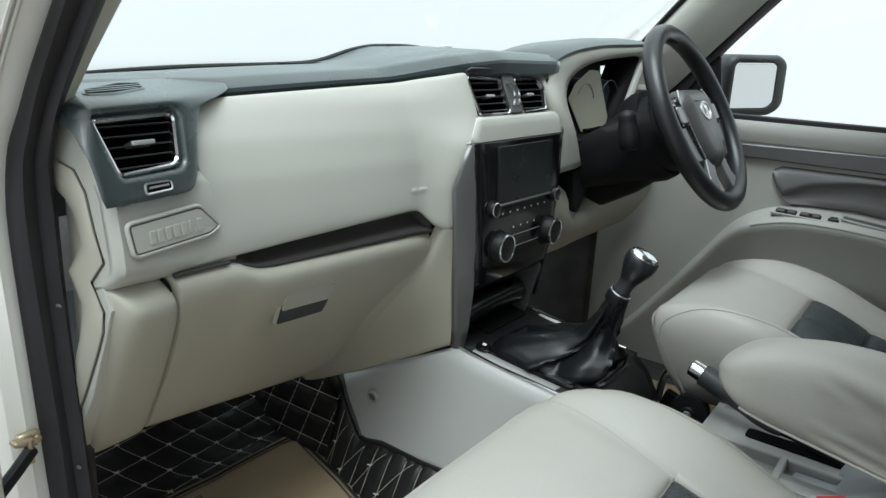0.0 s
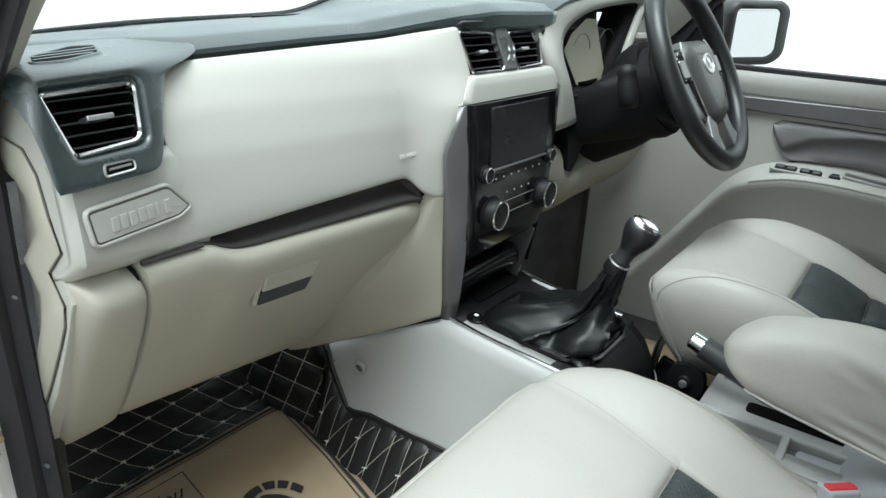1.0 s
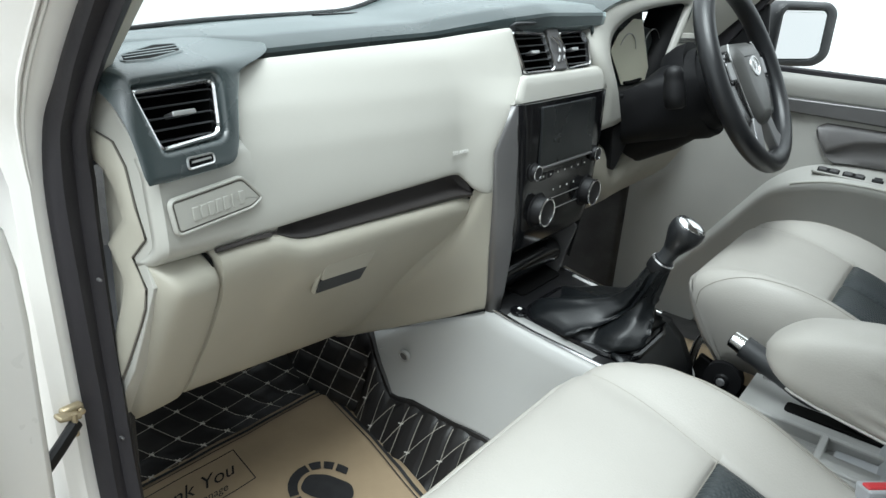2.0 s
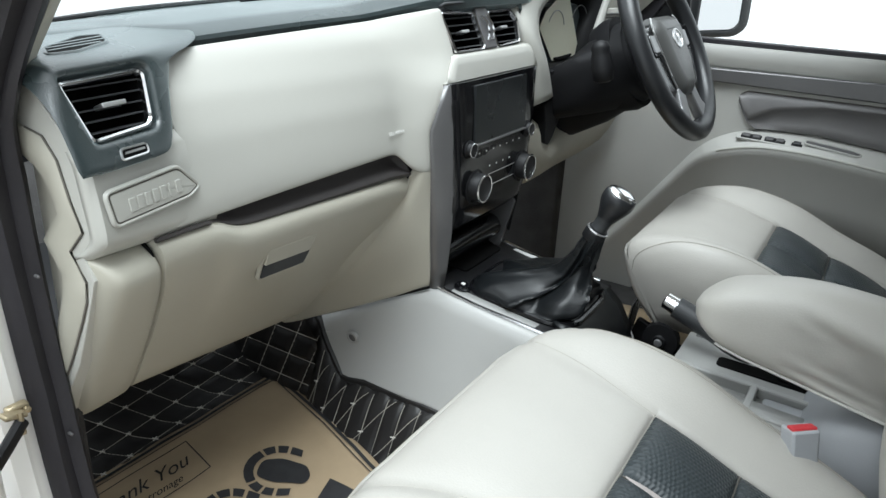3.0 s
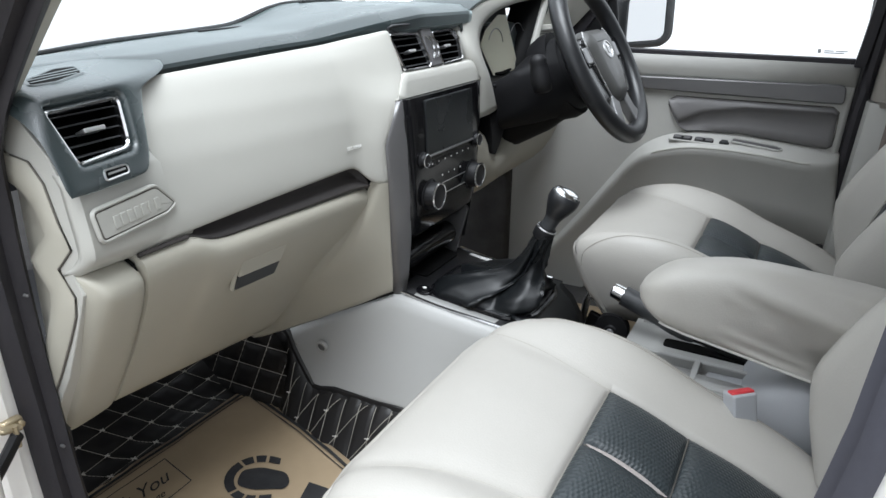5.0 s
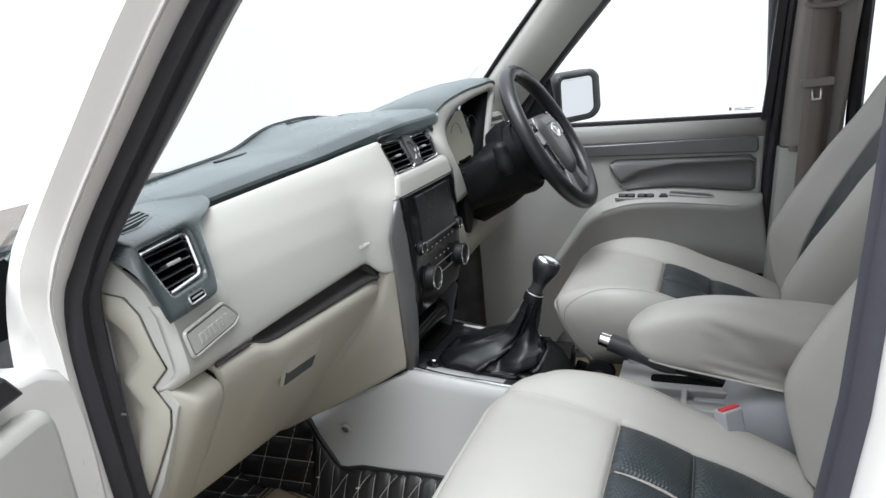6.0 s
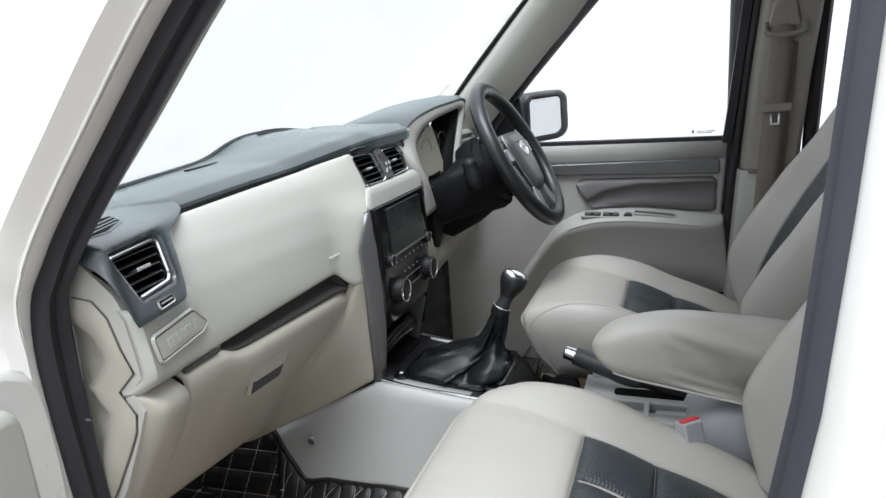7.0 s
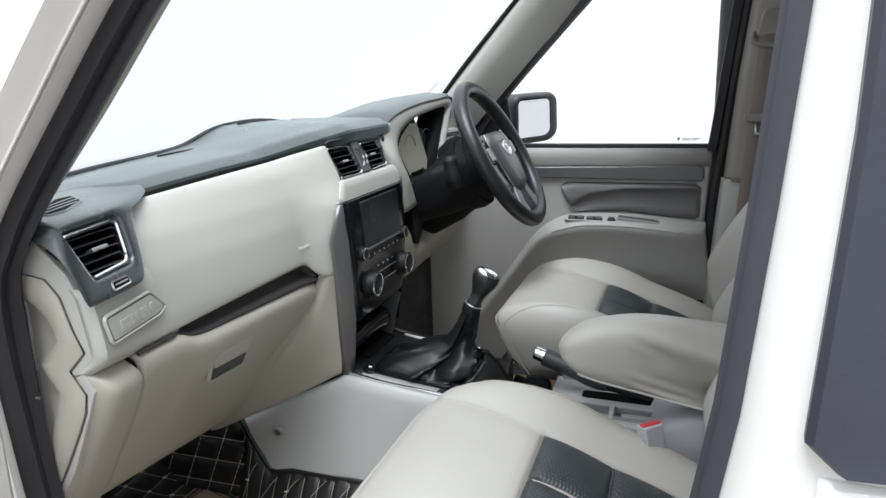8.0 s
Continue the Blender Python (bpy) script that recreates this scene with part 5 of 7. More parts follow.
for sx in (-1, 1):
    part("chrome_strip", tube(smooth_path([(sx * 0.1165, y, con_z(y) + 0.002) for y in (0.018, -0.05, -0.12, -0.168) + ((-0.21, -0.25) if sx < 0 else ())], 4), 0.0042, 8, flat=0.6), CHROME, console, "bright strip along the gate")
but_m = plane((-0.088, -0.014, con_z(-0.014)), (1, 0, 0), (0, 1, 0.15))
sw = part("socket_cap", lathe([(0.014, -0.002), (0.0135, 0.004), (0.011, 0.005), (0.0105, 0.008), (0.0005, 0.009)], but_m, 22), PIANO, console)
part("cap_mark", slab(rounded([(-0.003, -0.003), (0.003, -0.003), (0.003, 0.003), (-0.003, 0.003)], 0.001, 2), but_m, 0.0095, 0.008), MARK, sw)
# dark rear skirt of the gate, curving down to the tray
part("gate_skirt", grid([[V(x * w, y, z) for x in np.linspace(-1, 1, 9)] for y, z, w in ((-0.17, 0.952, 0.090), (-0.19, 0.945, 0.095), (-0.212, 0.925, 0.097), (-0.230, 0.895, 0.096), (-0.242, 0.86, 0.092), (-0.245, 0.82, 0.09))]), BOOT, console, solid=0.006)
part("skirt_border", tube(smooth_path([(0.108, -0.10, 0.948), (0.108, -0.15, 0.932), (0.105, -0.185, 0.912), (0.104, -0.215, 0.890), (0.102, -0.238, 0.865), (0.098, -0.245, 0.83)], 5), 0.0045, 8), CONSOLE, console)
# trays behind
part("tray_base", grid([[V(x, y, con_z(y) - 0.018) for x in (-0.122, 0.0, 0.075)] for y in (-0.335, -0.40, -0.55, -0.64)]), CONSOLE, console, solid=0.006)
for x, w in ((-0.118, 0.012), (-0.052, 0.010), (0.070, 0.01)):
    part("tray_rib", grid([[V(x + dx, y, con_z(y) + dz) for dx, dz in ((-w / 2, -0.02), (-w / 2, 0.0), (w / 2, 0.0), (w / 2, -0.02))] for y in (-0.345, -0.40, -0.45, -0.55, -0.64)], close_u=True, caps=True), CONSOLE, console, bevel=0.002)
for y in (-0.45,):
    part("tray_rib", block((-0.085, y, con_z(y) - 0.008), (0.06, 0.01, 0.02)), CONSOLE, console, bevel=0.002)
part("brake_slot", slab(rounded([(-0.012, -0.10), (0.012, -0.10), (0.014, 0.06), (-0.014, 0.06)], 0.008), plane((0.010, -0.45, con_z(-0.45) - 0.016), (1, 0, 0), (0, 1, 0)), 0.004, -0.006), CAVITY, console)
part("tray_liner", slab(rounded([(-0.025, -0.075), (0.025, -0.075), (0.025, 0.075), (-0.025, 0.075)], 0.006), plane((-0.085, -0.54, con_z(-0.54) - 0.010), (1, 0, 0), (0, 1, 0)), 0.003, -0.004), GREYBOX, console)
rows = []
for y, z in ((-0.512, 0.915), (-0.520, 0.932), (-0.54, 0.950), (-0.57, 0.964), (-0.61, 0.970), (-0.68, 0.962), (-0.76, 0.925), (-0.84, 0.84), (-0.88, 0.70)):
    half = [(0.134, 0.68), (0.133, z - 0.06), (0.130, z - 0.022), (0.122, z - 0.008), (0.108, z - 0.001), (0.07, z), (0.0, z)]
    rows.append([V(-a, y, max(0.68, b)) for a, b in half] + [V(a, y, max(0.68, b)) for a, b in half[-2::-1]])
rows.insert(0, [V(p.x, -0.510, lerp(p.z, 0.68, 0.06)) for p in rows[0]])
rows.insert(0, [V(p.x, -0.510, 0.68) for p in rows[0]])
part("rear_box", grid(rows), GREYBOX, console, "cool grey rounded rear part", solid=0.004, smooth=60)

# gear lever with its leather boot
gear = group_thing("gear_lever", (-0.01, -0.12, 0.95), "black gear lever with a pleated leather boot", "gear lever")
K = V(-0.008, -0.222, 1.142)
base_c = V(-0.005, -0.105, 0.952)
collar = V(-0.012, -0.192, 1.078)
rows = []
N = 112
for i in range(31):
    t = i / 30
    zz = lerp(0.954, 1.076, t)
    front = table(t, [0, 0.10, 0.22, 0.35, 0.5, 0.7, 1.0], [-0.014, -0.017, -0.036, -0.096, -0.136, -0.158, -0.177])
    rear = table(t, [0, 0.12, 0.3, 0.55, 0.8, 1.0], [-0.188, -0.196, -0.198, -0.196, -0.202, -0.208])
    w = table(t, [0, 0.10, 0.22, 0.35, 0.5, 0.7, 1.0], [0.086, 0.087, 0.077, 0.046, 0.031, 0.024, 0.0165])
    c = V(lerp(-0.004, collar.x, t), 0.5 * (front + rear), zz)
    l = 0.5 * (front - rear)
    soft = math.sin(math.pi * min(1.0, t * 1.02)) ** 0.7
    row = []
    for k in range(N):
        a = k * 2 * math.pi / N
        crease = (1 - abs(math.sin(1.5 * a + 0.9 + 1.2 * t))) ** 2.5 * -0.42 + 0.10 * math.sin(2 * a + 3.0 * t + 0.4) + 0.30 * (1 - abs(math.sin(3.0 * a - 1.5 * t + 0.3))) ** 3 - 0.16 * (1 - abs(math.sin(2.5 * a + 0.9 * t + 1.3))) ** 4
        fold = 1 + crease * soft
        box = min(1.25, 1 / max(abs(math.cos(a)), abs(math.sin(a))))
        sq = 1 + (box - 1) * max(0.0, 1 - t * 1.6)
        row.append(c + V(w * math.cos(a) * fold * sq, l * math.sin(a) * fold * sq, (0.010 * math.sin(3 * a + 0.5 + 4 * t) - 0.008) * soft * (1 - t)))
    rows.append(row)
part("boot", grid(rows, close_u=True, caps=True), BOOT, gear, "black soft leather boot with folds", smooth=80)
part("boot_frame", tube([base_c + V(0.083 * math.cos(a) * min(1.22, 1 / max(abs(math.cos(a)), abs(math.sin(a)))), 0.092 * math.sin(a) * min(1.22, 1 / max(abs(math.cos(a)), abs(math.sin(a)))), -0.012 * math.sin(a) * -1 * 0.6) for a in np.linspace(0, 2 * math.pi, 36, endpoint=False)], 0.0055, 8, closed=True), PIANO, gear)
axis = (K - collar).normalized()
gm = Matrix.Translation(collar) @ axis.to_track_quat("Z", "Y").to_matrix().to_4x4()
part("collar", lathe([(0.0165, -0.014), (0.0172, -0.006), (0.0172, 0.000), (0.0155, 0.003), (0.0145, 0.006)], gm, 22), BLACK, gear)
part("collar_ring", lathe([(0.0160, 0.001), (0.0172, 0.0025), (0.0165, 0.0045), (0.0145, 0.0045)], gm, 22, False), SILVER, gear)
part("shaft", lathe([(0.0130, 0.002), (0.0120, 0.012), (0.0125, 0.022), (0.0150, 0.030)], gm, 20), DARK, gear)
part("knob", lathe([(0.0140, 0.026), (0.0170, 0.034), (0.0215, 0.044), (0.0245, 0.053), (0.0250, 0.060), (0.0240, 0.066), (0.0220, 0.069)], gm, 26), GRIPLEATHER, gear, "black leather knob", smooth=60)
part("knob_cap", lathe([(0.0225, 0.0665), (0.0215, 0.0705), (0.017, 0.0735), (0.009, 0.075), (0.0005, 0.0755)], gm, 26), CHROME, gear, "bright silver shift cap", smooth=60)

# hand brake
brake = group_thing("hand_brake", (0.0, -0.44, 0.93), "black hand brake lever with a bright tip", "hand brake")
hb = smooth_path([(0.010, -0.535, 0.912), (0.010, -0.46, 0.936), (0.012, -0.42, 0.942), (0.014, -0.385, 0.957), (0.018, -0.345, 0.970), (0.020, -0.318, 0.979)], 5)
n = len(hb)
part("grip", tube(hb[8:], [lerp(0.012, 0.0165, min(1, i / 5)) for i in range(n - 8)], 12), DARK, brake, smooth=70)
part("lever", tube(hb[:11], 0.011, 10), BLACK, brake)
d = (hb[-1] - hb[-2]).normalized()
part("button", tube([hb[-1] - d * 0.002, hb[-1] + d * 0.006, hb[-1] + d * 0.018, hb[-1] + d * 0.020], [0.0135, 0.013, 0.0125, 0.009], 14), CHROME, brake, "bright chrome tip", smooth=50)

# ---- seats ----
def soft_table(x, xs, ys):
    """Smooth curve through points (cubic, level beyond the ends)."""
    if x <= xs[0]:
        return ys[0]
    if x >= xs[-1]:
        return ys[-1]
    i = max(k for k in range(len(xs) - 1) if xs[k] <= x)

    def slope(k):
        a, b = max(k - 1, 0), min(k + 1, len(xs) - 1)
        return (ys[b] - ys[a]) / (xs[b] - xs[a])

    h = xs[i + 1] - xs[i]
    t = (x - xs[i]) / h
    return (2 * t ** 3 - 3 * t * t + 1) * ys[i] + (t ** 3 - 2 * t * t + t) * h * slope(i) + (3 * t * t - 2 * t ** 3) * ys[i + 1] + (t ** 3 - t * t) * h * slope(i + 1)


def cushion_point(u, v, shallow=1.0):
    """Seat cushion about its middle: u across (-1 to 1), v from the back (0) to the front edge and down (1)."""
    ys = [-0.26, -0.20, -0.10, 0.0, 0.093, 0.172, 0.204, 0.217, 0.221, 0.216, 0.206]
    zs = [-0.105, -0.078, -0.040, 0.0, 0.018, 0.012, -0.006, -0.032, -0.075, -0.12, -0.17]
    vv = [0, 0.12, 0.28, 0.44, 0.58, 0.70, 0.77, 0.82, 0.88, 0.94, 1.0]
    y, z = soft_table(v, vv, ys), soft_table(v, vv, zs)
    if v > 0.82:
        z = -0.035 + (z + 0.035) * shallow
    wid = soft_table(v, [0, 0.28, 0.55, 0.72, 0.82, 1.0], [0.245, 0.262, 0.266, 0.250, 0.242, 0.23])
    au = abs(u)
    # side bolsters rise, then turn down
    bol = 0.024 * math.exp(-((au - 0.74) / 0.17) ** 2) * soft_table(v, [0, 0.2, 0.5, 0.68, 0.8, 1], [1, 1, 0.9, 0.35, 0, 0])
    edge = max(0.0, (au - 0.80) / 0.20)
    x = wid * (u if au < 0.8 else math.copysign(0.8 + 0.20 * math.sin(edge * math.pi / 2), u))
    drop = 0.13 * (1 - math.cos(edge * math.pi / 2)) * soft_table(v, [0, 0.75, 0.85, 1], [1, 1, 0.35, 0.05])
    front_round = (0.024 if u < 0 else 0.060) * max(0, au - 0.55) ** 2 / 0.2 * soft_table(v, [0, 0.6, 0.8, 1], [0, 0.2, 1, 1])
    return V(x, y - front_round, z + bol - drop)


def seam_u(v):
    """Where the lengthwise seam runs across the cushion."""
    return soft_table(v, [0.0, 0.28, 0.44, 0.58, 0.70, 0.78], [0.49, 0.47, 0.455, 0.53, 0.66, 0.74])


def build_seat(name, label, driver=False):
    seat = group_thing(name, (0, 0, -0.30), label, "car seat")
    nu, nv = 49, 56
    v_ins = 0.44
    vs = sorted(set([round(v, 4) for v in np.linspace(0, 1, nv)] + [0.43, 0.435, 0.44, 0.272, 0.28, 0.288, 0.745, 0.757, 0.765, 0.773, 0.785]))
    us_par = np.linspace(-1, 1, nu)

    def warp(s, v):
        """Parameter across, warped so that one line lies on the seam."""
        k, a = 0.5, abs(s)
        su = seam_u(v)
        return math.copysign(a / k * su if a <= k else su + (a - k) / (1 - k) * (1 - su), s)

    def point(s, v):
        u = warp(s, v)
        p = cushion_point(u, v, 0.85 if driver else 1.0)
        if driver:
            # narrower on the console side, and tucked under in front
            if p.x < -0.10:
                d = -0.10 - p.x
                p.x = -0.10 - d * (1 - 0.32 * min(1.0, d / 0.07))
            under = max(0.0, 0.01 - p.z) - 0.01 * min(1.0, max(0.0, 0.01 - p.z) / 0.02)
            if p.y > -0.05:
                p.y -= 0.5 * under * min(1.0, (p.y + 0.05) / 0.15)
            p.x += 0.2 * under * (p.x < 0)
        a = abs(s)
        g = 0.0
        if v < 0.80:
            g = max(g, math.exp(-((a - 0.5) / 0.018) ** 2), 1.1 * math.exp(-((a - 0.5) / 0.07) ** 2) * soft_table(v, [0.4, 0.5, 0.62, 0.72], [0.3, 0.6, 0.9, 0.5]))
        if a < 0.52 and v < 0.6:
            g = max(g, math.exp(-((v - v_ins) / 0.010) ** 2))
        g = max(g, 0.8 * math.exp(-((v - 0.765) / 0.008) ** 2))
        if a < 0.5 and v < v_ins:
            g = max(g, math.exp(-(s / 0.015) ** 2), math.exp(-((v - 0.28) / 0.008) ** 2))
            p.z += 0.012 * abs(math.sin(math.pi * min(1, a * 2)) * math.sin(math.pi * min(1, abs((v - 0.28) / 0.16)))) ** 0.6
        p.z -= 0.006 * g
        p += V(0, 0, 0.0015 * noise.noise(p * 14 + V(3, 1, 0)))
        return p

    rows_all = [[point(s, v) for s in us_par] for v in vs]
    cover, insert = bmesh.new(), bmesh.new()
    for bm, inside in ((cover, False), (insert, True)):
        made = {}
        for i in range(len(vs) - 1):
            for j in range(nu - 1):
                c = abs(0.5 * (us_par[j] + us_par[j + 1]))
                isin = c < 0.5 and 0.5 * (vs[i] + vs[i + 1]) < v_ins
                if isin != inside:
                    continue
                q = []
                for a, b in ((i, j), (i, j + 1), (i + 1, j + 1), (i + 1, j)):
                    if (a, b) not in made:
                        made[(a, b)] = bm.verts.new(rows_all[a][b])
                    q.append(made[(a, b)])
                bm.faces.new(q)
        bmesh.ops.recalc_face_normals(bm, faces=bm.faces)
        if sum(f.normal.z for f in bm.faces) < 0:
            bmesh.ops.reverse_faces(bm, faces=bm.faces)
    cush = part("cushion", cover, LEATHER, seat, solid=0.006, smooth=80)
    part("cushion_insert", insert, INSERT, cush, "slate dimpled leather insert", solid=0.005, smooth=80)
    # stitches along the seams
    for sg in (-1, 1):
        part("seam", tube([point(sg * 0.5, v) + V(0, 0, 0.0030) for v in np.linspace(0.05, 0.76, 40)], 0.0006, 5), STITCH, cush)
    def over(s, v, h):
        """A point h above the cushion's surface."""
        p = point(s, v)
        n = (point(s + 0.03, v) - point(s - 0.03, v)).cross(point(s, v + 0.02) - point(s, v - 0.02)).normalized()
        return p + n * h

    for sg in (-1, 1):
        part("seam", tube([over(sg * 0.7917, v, 0.0030) for v in np.linspace(0.06, 0.765, 70)], 0.0007, 5), STITCH, cush)
        if not driver:
            part("stitch", tube([over(sg * 0.8333, v, 0.0032) for v in np.linspace(0.06, 0.765, 70)], 0.0005, 4), STITCH, cush)
    part("seam", tube([point(s, v_ins) + V(0, 0, 0.0038) for s in np.linspace(-0.5, 0.5, 24)], 0.0006, 5), STITCH, cush)
    part("seam", tube([point(s, 0.765) + V(0, 0.0018, 0.0026) for s in np.linspace(-0.97, 0.97, 40)], 0.0007, 5), STITCH, cush)
    if not driver:
        part("stitch", tube([point(s, 0.785) + V(0, 0.0026, 0.0018) for s in np.linspace(-0.97, 0.97, 40)], 0.0005, 4), STITCH, cush)
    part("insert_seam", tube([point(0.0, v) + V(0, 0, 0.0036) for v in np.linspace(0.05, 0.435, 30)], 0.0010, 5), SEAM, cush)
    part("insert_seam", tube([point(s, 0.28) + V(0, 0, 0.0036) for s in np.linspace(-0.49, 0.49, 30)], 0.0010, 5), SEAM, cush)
    if not driver:
        # the middle seam of the insert has opened and shows pale padding
        gap = [point(0.0, v) + V(0, 0, 0.0055) for v in np.linspace(0.285, 0.43, 14)]
        part("open_seam", tube(gap, [0.001 + 0.0062 * math.sin(math.pi * i / 13) for i in range(14)], 8, flat=0.5), PADDING, cush, "pale padding showing in an opened seam")
    part("cushion_base", block((0.02, -0.09, -0.16) if driver else (0, -0.02, -0.16), (0.34, 0.30, 0.07) if driver else (0.40, 0.42, 0.07)), BLACK, seat, bevel=0.02)

    # backrest: a lofted shell with side bolsters, leaning back
    lean = radians(23)

    def back_point(u, w, front=True):
        h = w * 0.66
        wid = table(w, [0, 0.12, 0.4, 0.7, 0.9, 1.0], [0.20, 0.235, 0.250, 0.235, 0.195, 0.15])
        au = abs(u)
        thick = table(w, [0, 0.3, 0.8, 1.0], [0.11, 0.12, 0.09, 0.05])
        edge = max(0.0, (au - 0.82) / 0.18)
        x = wid * (u if au < 0.82 else math.copysign(0.82 + 0.18 * math.sin(edge * math.pi / 2), u))
        f = 0.055 * math.exp(-((au - 0.82) / 0.16) ** 2) * table(w, [0, 0.15, 0.5, 0.8, 1], [0.7, 1, 1, 0.5, 0.1]) + 0.018 * math.sin(math.pi * min(1, w * 1.6))
        f += 1.08 * soft_table(w, [0, 0.05, 0.10, 0.16, 0.21, 0.3, 0.4, 0.5], [-0.012, 0.004, 0.018, 0.026, 0.024, 0.016, 0.006, 0.0]) * math.exp(-((au - 0.85) / 0.30) ** 2)
        if front:
            f -= 0.07 * (1 - math.cos(edge * math.pi / 2))
        else:
            f = -thick - 0.02 * (1 - au * au) + (0.05 * edge)
        g = 0.0
        if front:
            g = max(math.exp(-((au - 0.58) / 0.02) ** 2) * (w < 0.72), math.exp(-((w - 0.72) / 0.012) ** 2) * (au < 0.6), math.exp(-((w - 0.42) / 0.01) ** 2) * (au < 0.58))
            f -= 0.006 * g
        y, z = f, h
        c, s = math.cos(lean), math.sin(lean)
        return V(x, -0.265 + y * c - z * s, -0.085 + z * c + y * s)

    us2, ws2 = np.linspace(-1, 1, 39), np.linspace(0, 1, 34)
    cover, insert = bmesh.new(), bmesh.new()
    for bm, inside in ((cover, False), (insert, True)):
        made = {}
        for i in range(len(ws2) - 1):
            for j in range(len(us2) - 1):
                isin = abs(0.5 * (us2[j] + us2[j + 1])) < 0.58 and 0.5 * (ws2[i] + ws2[i + 1]) < 0.72
                if isin != inside:
                    continue
                q = []
                for a, b in ((i, j), (i, j + 1), (i + 1, j + 1), (i + 1, j)):
                    if (a, b) not in made:
                        made[(a, b)] = bm.verts.new(back_point(us2[b], ws2[a]))
                    q.append(made[(a, b)])
                bm.faces.new(q)
    rowsb = [[back_point(u, w, False) for u in us2] for w in ws2]
    sv = [[cover.verts.new(p) for p in r] for r in rowsb]
    for a in range(len(ws2) - 1):
        for b in range(len(us2) - 1):
            cover.faces.new((sv[a][b], sv[a + 1][b], sv[a + 1][b + 1], sv[a][b + 1]))
    fr = [[cover.verts.new(back_point(u, w)) for u in (-1, 1)] for w in ws2]
    for a in range(len(ws2) - 1):
        cover.faces.new((fr[a][0], fr[a + 1][0], sv[a + 1][0], sv[a][0]))
        cover.faces.new((fr[a][1], sv[a][-1], sv[a + 1][-1], fr[a + 1][1]))
    tp = [cover.verts.new(back_point(u, 1.0)) for u in us2]
    for b in range(len(us2) - 1):
        cover.faces.new((tp[b], tp[b + 1], sv[-1][b + 1], sv[-1][b]))
    bmesh.ops.remove_doubles(cover, verts=cover.verts, dist=0.0004)
    bmesh.ops.recalc_face_normals(cover, faces=cover.faces)
    bmesh.ops.recalc_face_normals(insert, faces=insert.faces)
    back = part("backrest", cover, LEATHER, seat, smooth=70)
    part("backrest_insert", insert, INSERT, back, "slate dimpled leather insert", solid=0.005, smooth=80)
    for sg in (-1, 1):
        part("seam", tube([back_point(sg * 0.58, w) + V(0, 0.004, 0.003) for w in np.linspace(0.05, 0.72, 30)], 0.0007, 5), STITCH, back)
    return seat


def place(seat, m):
    seat.matrix_basis = m @ seat.matrix_basis
    return seat


place(build_seat("car_seat", "pale leather passenger seat with slate inserts, a seam opened"), pose(-0.382, -0.371, 0.972))
place(build_seat("car_seat", "pale leather driver seat with slate inserts", True), pose(0.322, -0.388, 1.003))

# armrest on the passenger backrest, in a loose cover
arm = group_thing("armrest", (-0.105, -0.62, 1.02), "pale leather covered armrest with creases at its root", "armrest")
rows = []
for i in range(80):
    t = i / 79
    y = lerp(-0.365, -0.72, t)
    grow_t = math.sqrt(max(0, 1 - (1 - min(1, t / 0.13)) ** 2))
    ztop = soft_table(t, [0, 0.2, 0.42, 0.7, 1], [1.078, 1.102, 1.113, 1.104, 1.086])
    zbot = table(t, [0, 0.2, 0.5, 0.65, 0.8, 1], [1.026, 1.004, 0.982, 0.972, 0.966, 0.966])
    cz, hz = 0.5 * (ztop + zbot), 0.5 * (ztop - zbot) * max(0.05, grow_t)
    hw = 0.046 * max(0.05, grow_t)
    row = []
    for k in range(84):
        a = k * 2 * math.pi / 84
        ca, sa = math.cos(a), math.sin(a)
        sx, sz = math.copysign(abs(ca) ** 0.62, ca), math.copysign(abs(sa) ** 0.62, sa)
        # loose cover: creases that fan out from the low end of the root
        run = max(0.0, (t - 0.30) / 0.70)
        crease = 0.0
        for begin, depth, wide in ((0.75, 0.012, 0.15), (0.25, 0.026, 0.13), (-0.15, 0.022, 0.11), (-0.55, 0.018, 0.10)):
            crease -= depth * min(1.0, run * 1.8) * math.exp(-((sz - lerp(begin, -0.8, run ** 0.8)) / wide) ** 2)
        crease += 0.004 * min(1.0, run * 2) * math.sin(9 * sz + 6 * t)
        row.append(V(-0.105 + hw * sx + crease * (1 if sx > 0 else -1) * min(1, abs(sx) * 2), y, cz + hz * sz + 0.6 * crease * min(1, abs(sz))))
    rows.append(row)
part("pad", grid(rows, close_u=True, caps=True), LEATHER, arm, smooth=80)
part("seam", tube(smooth_path([r[54] + V(-0.001, 0, -0.001) for r in rows[8:]], 1), 0.0018, 6), LEATHER_DIM, arm, "piping along the lower edge")

# seat belt buckle
buckle = group_thing("seat_belt_buckle", (-0.184, -0.53, 0.86), "grey seat belt buckle with a red button", "buckle")
bk = plane((-0.184, -0.520, 0.948), (0.62, -0.78, 0.05), (-0.05, 0.42, 1))
part("buckle_body", slab(rounded([(-0.016, -0.085), (0.016, -0.085), (0.0165, 0.02), (-0.0165, 0.02)], 0.004), bk, 0.010, -0.016), GREYBOX, buckle, bevel=0.003)
part("release_button", slab(rounded([(-0.0150, -0.0065), (0.0150, -0.0065), (0.0150, 0.0065), (-0.0150, 0.0065)], 0.002), bk @ pose(0, 0.0195, 0, -90, 0, 0), 0.003, -0.004), RED, buckle, "red release button", bevel=0.001)


# ---- far side door ----
DX = 0.707
door = group_thing("driver_door", (DX, -0.2, 0.62), "closed grey beige driver door with a dark armrest insert", "car door")


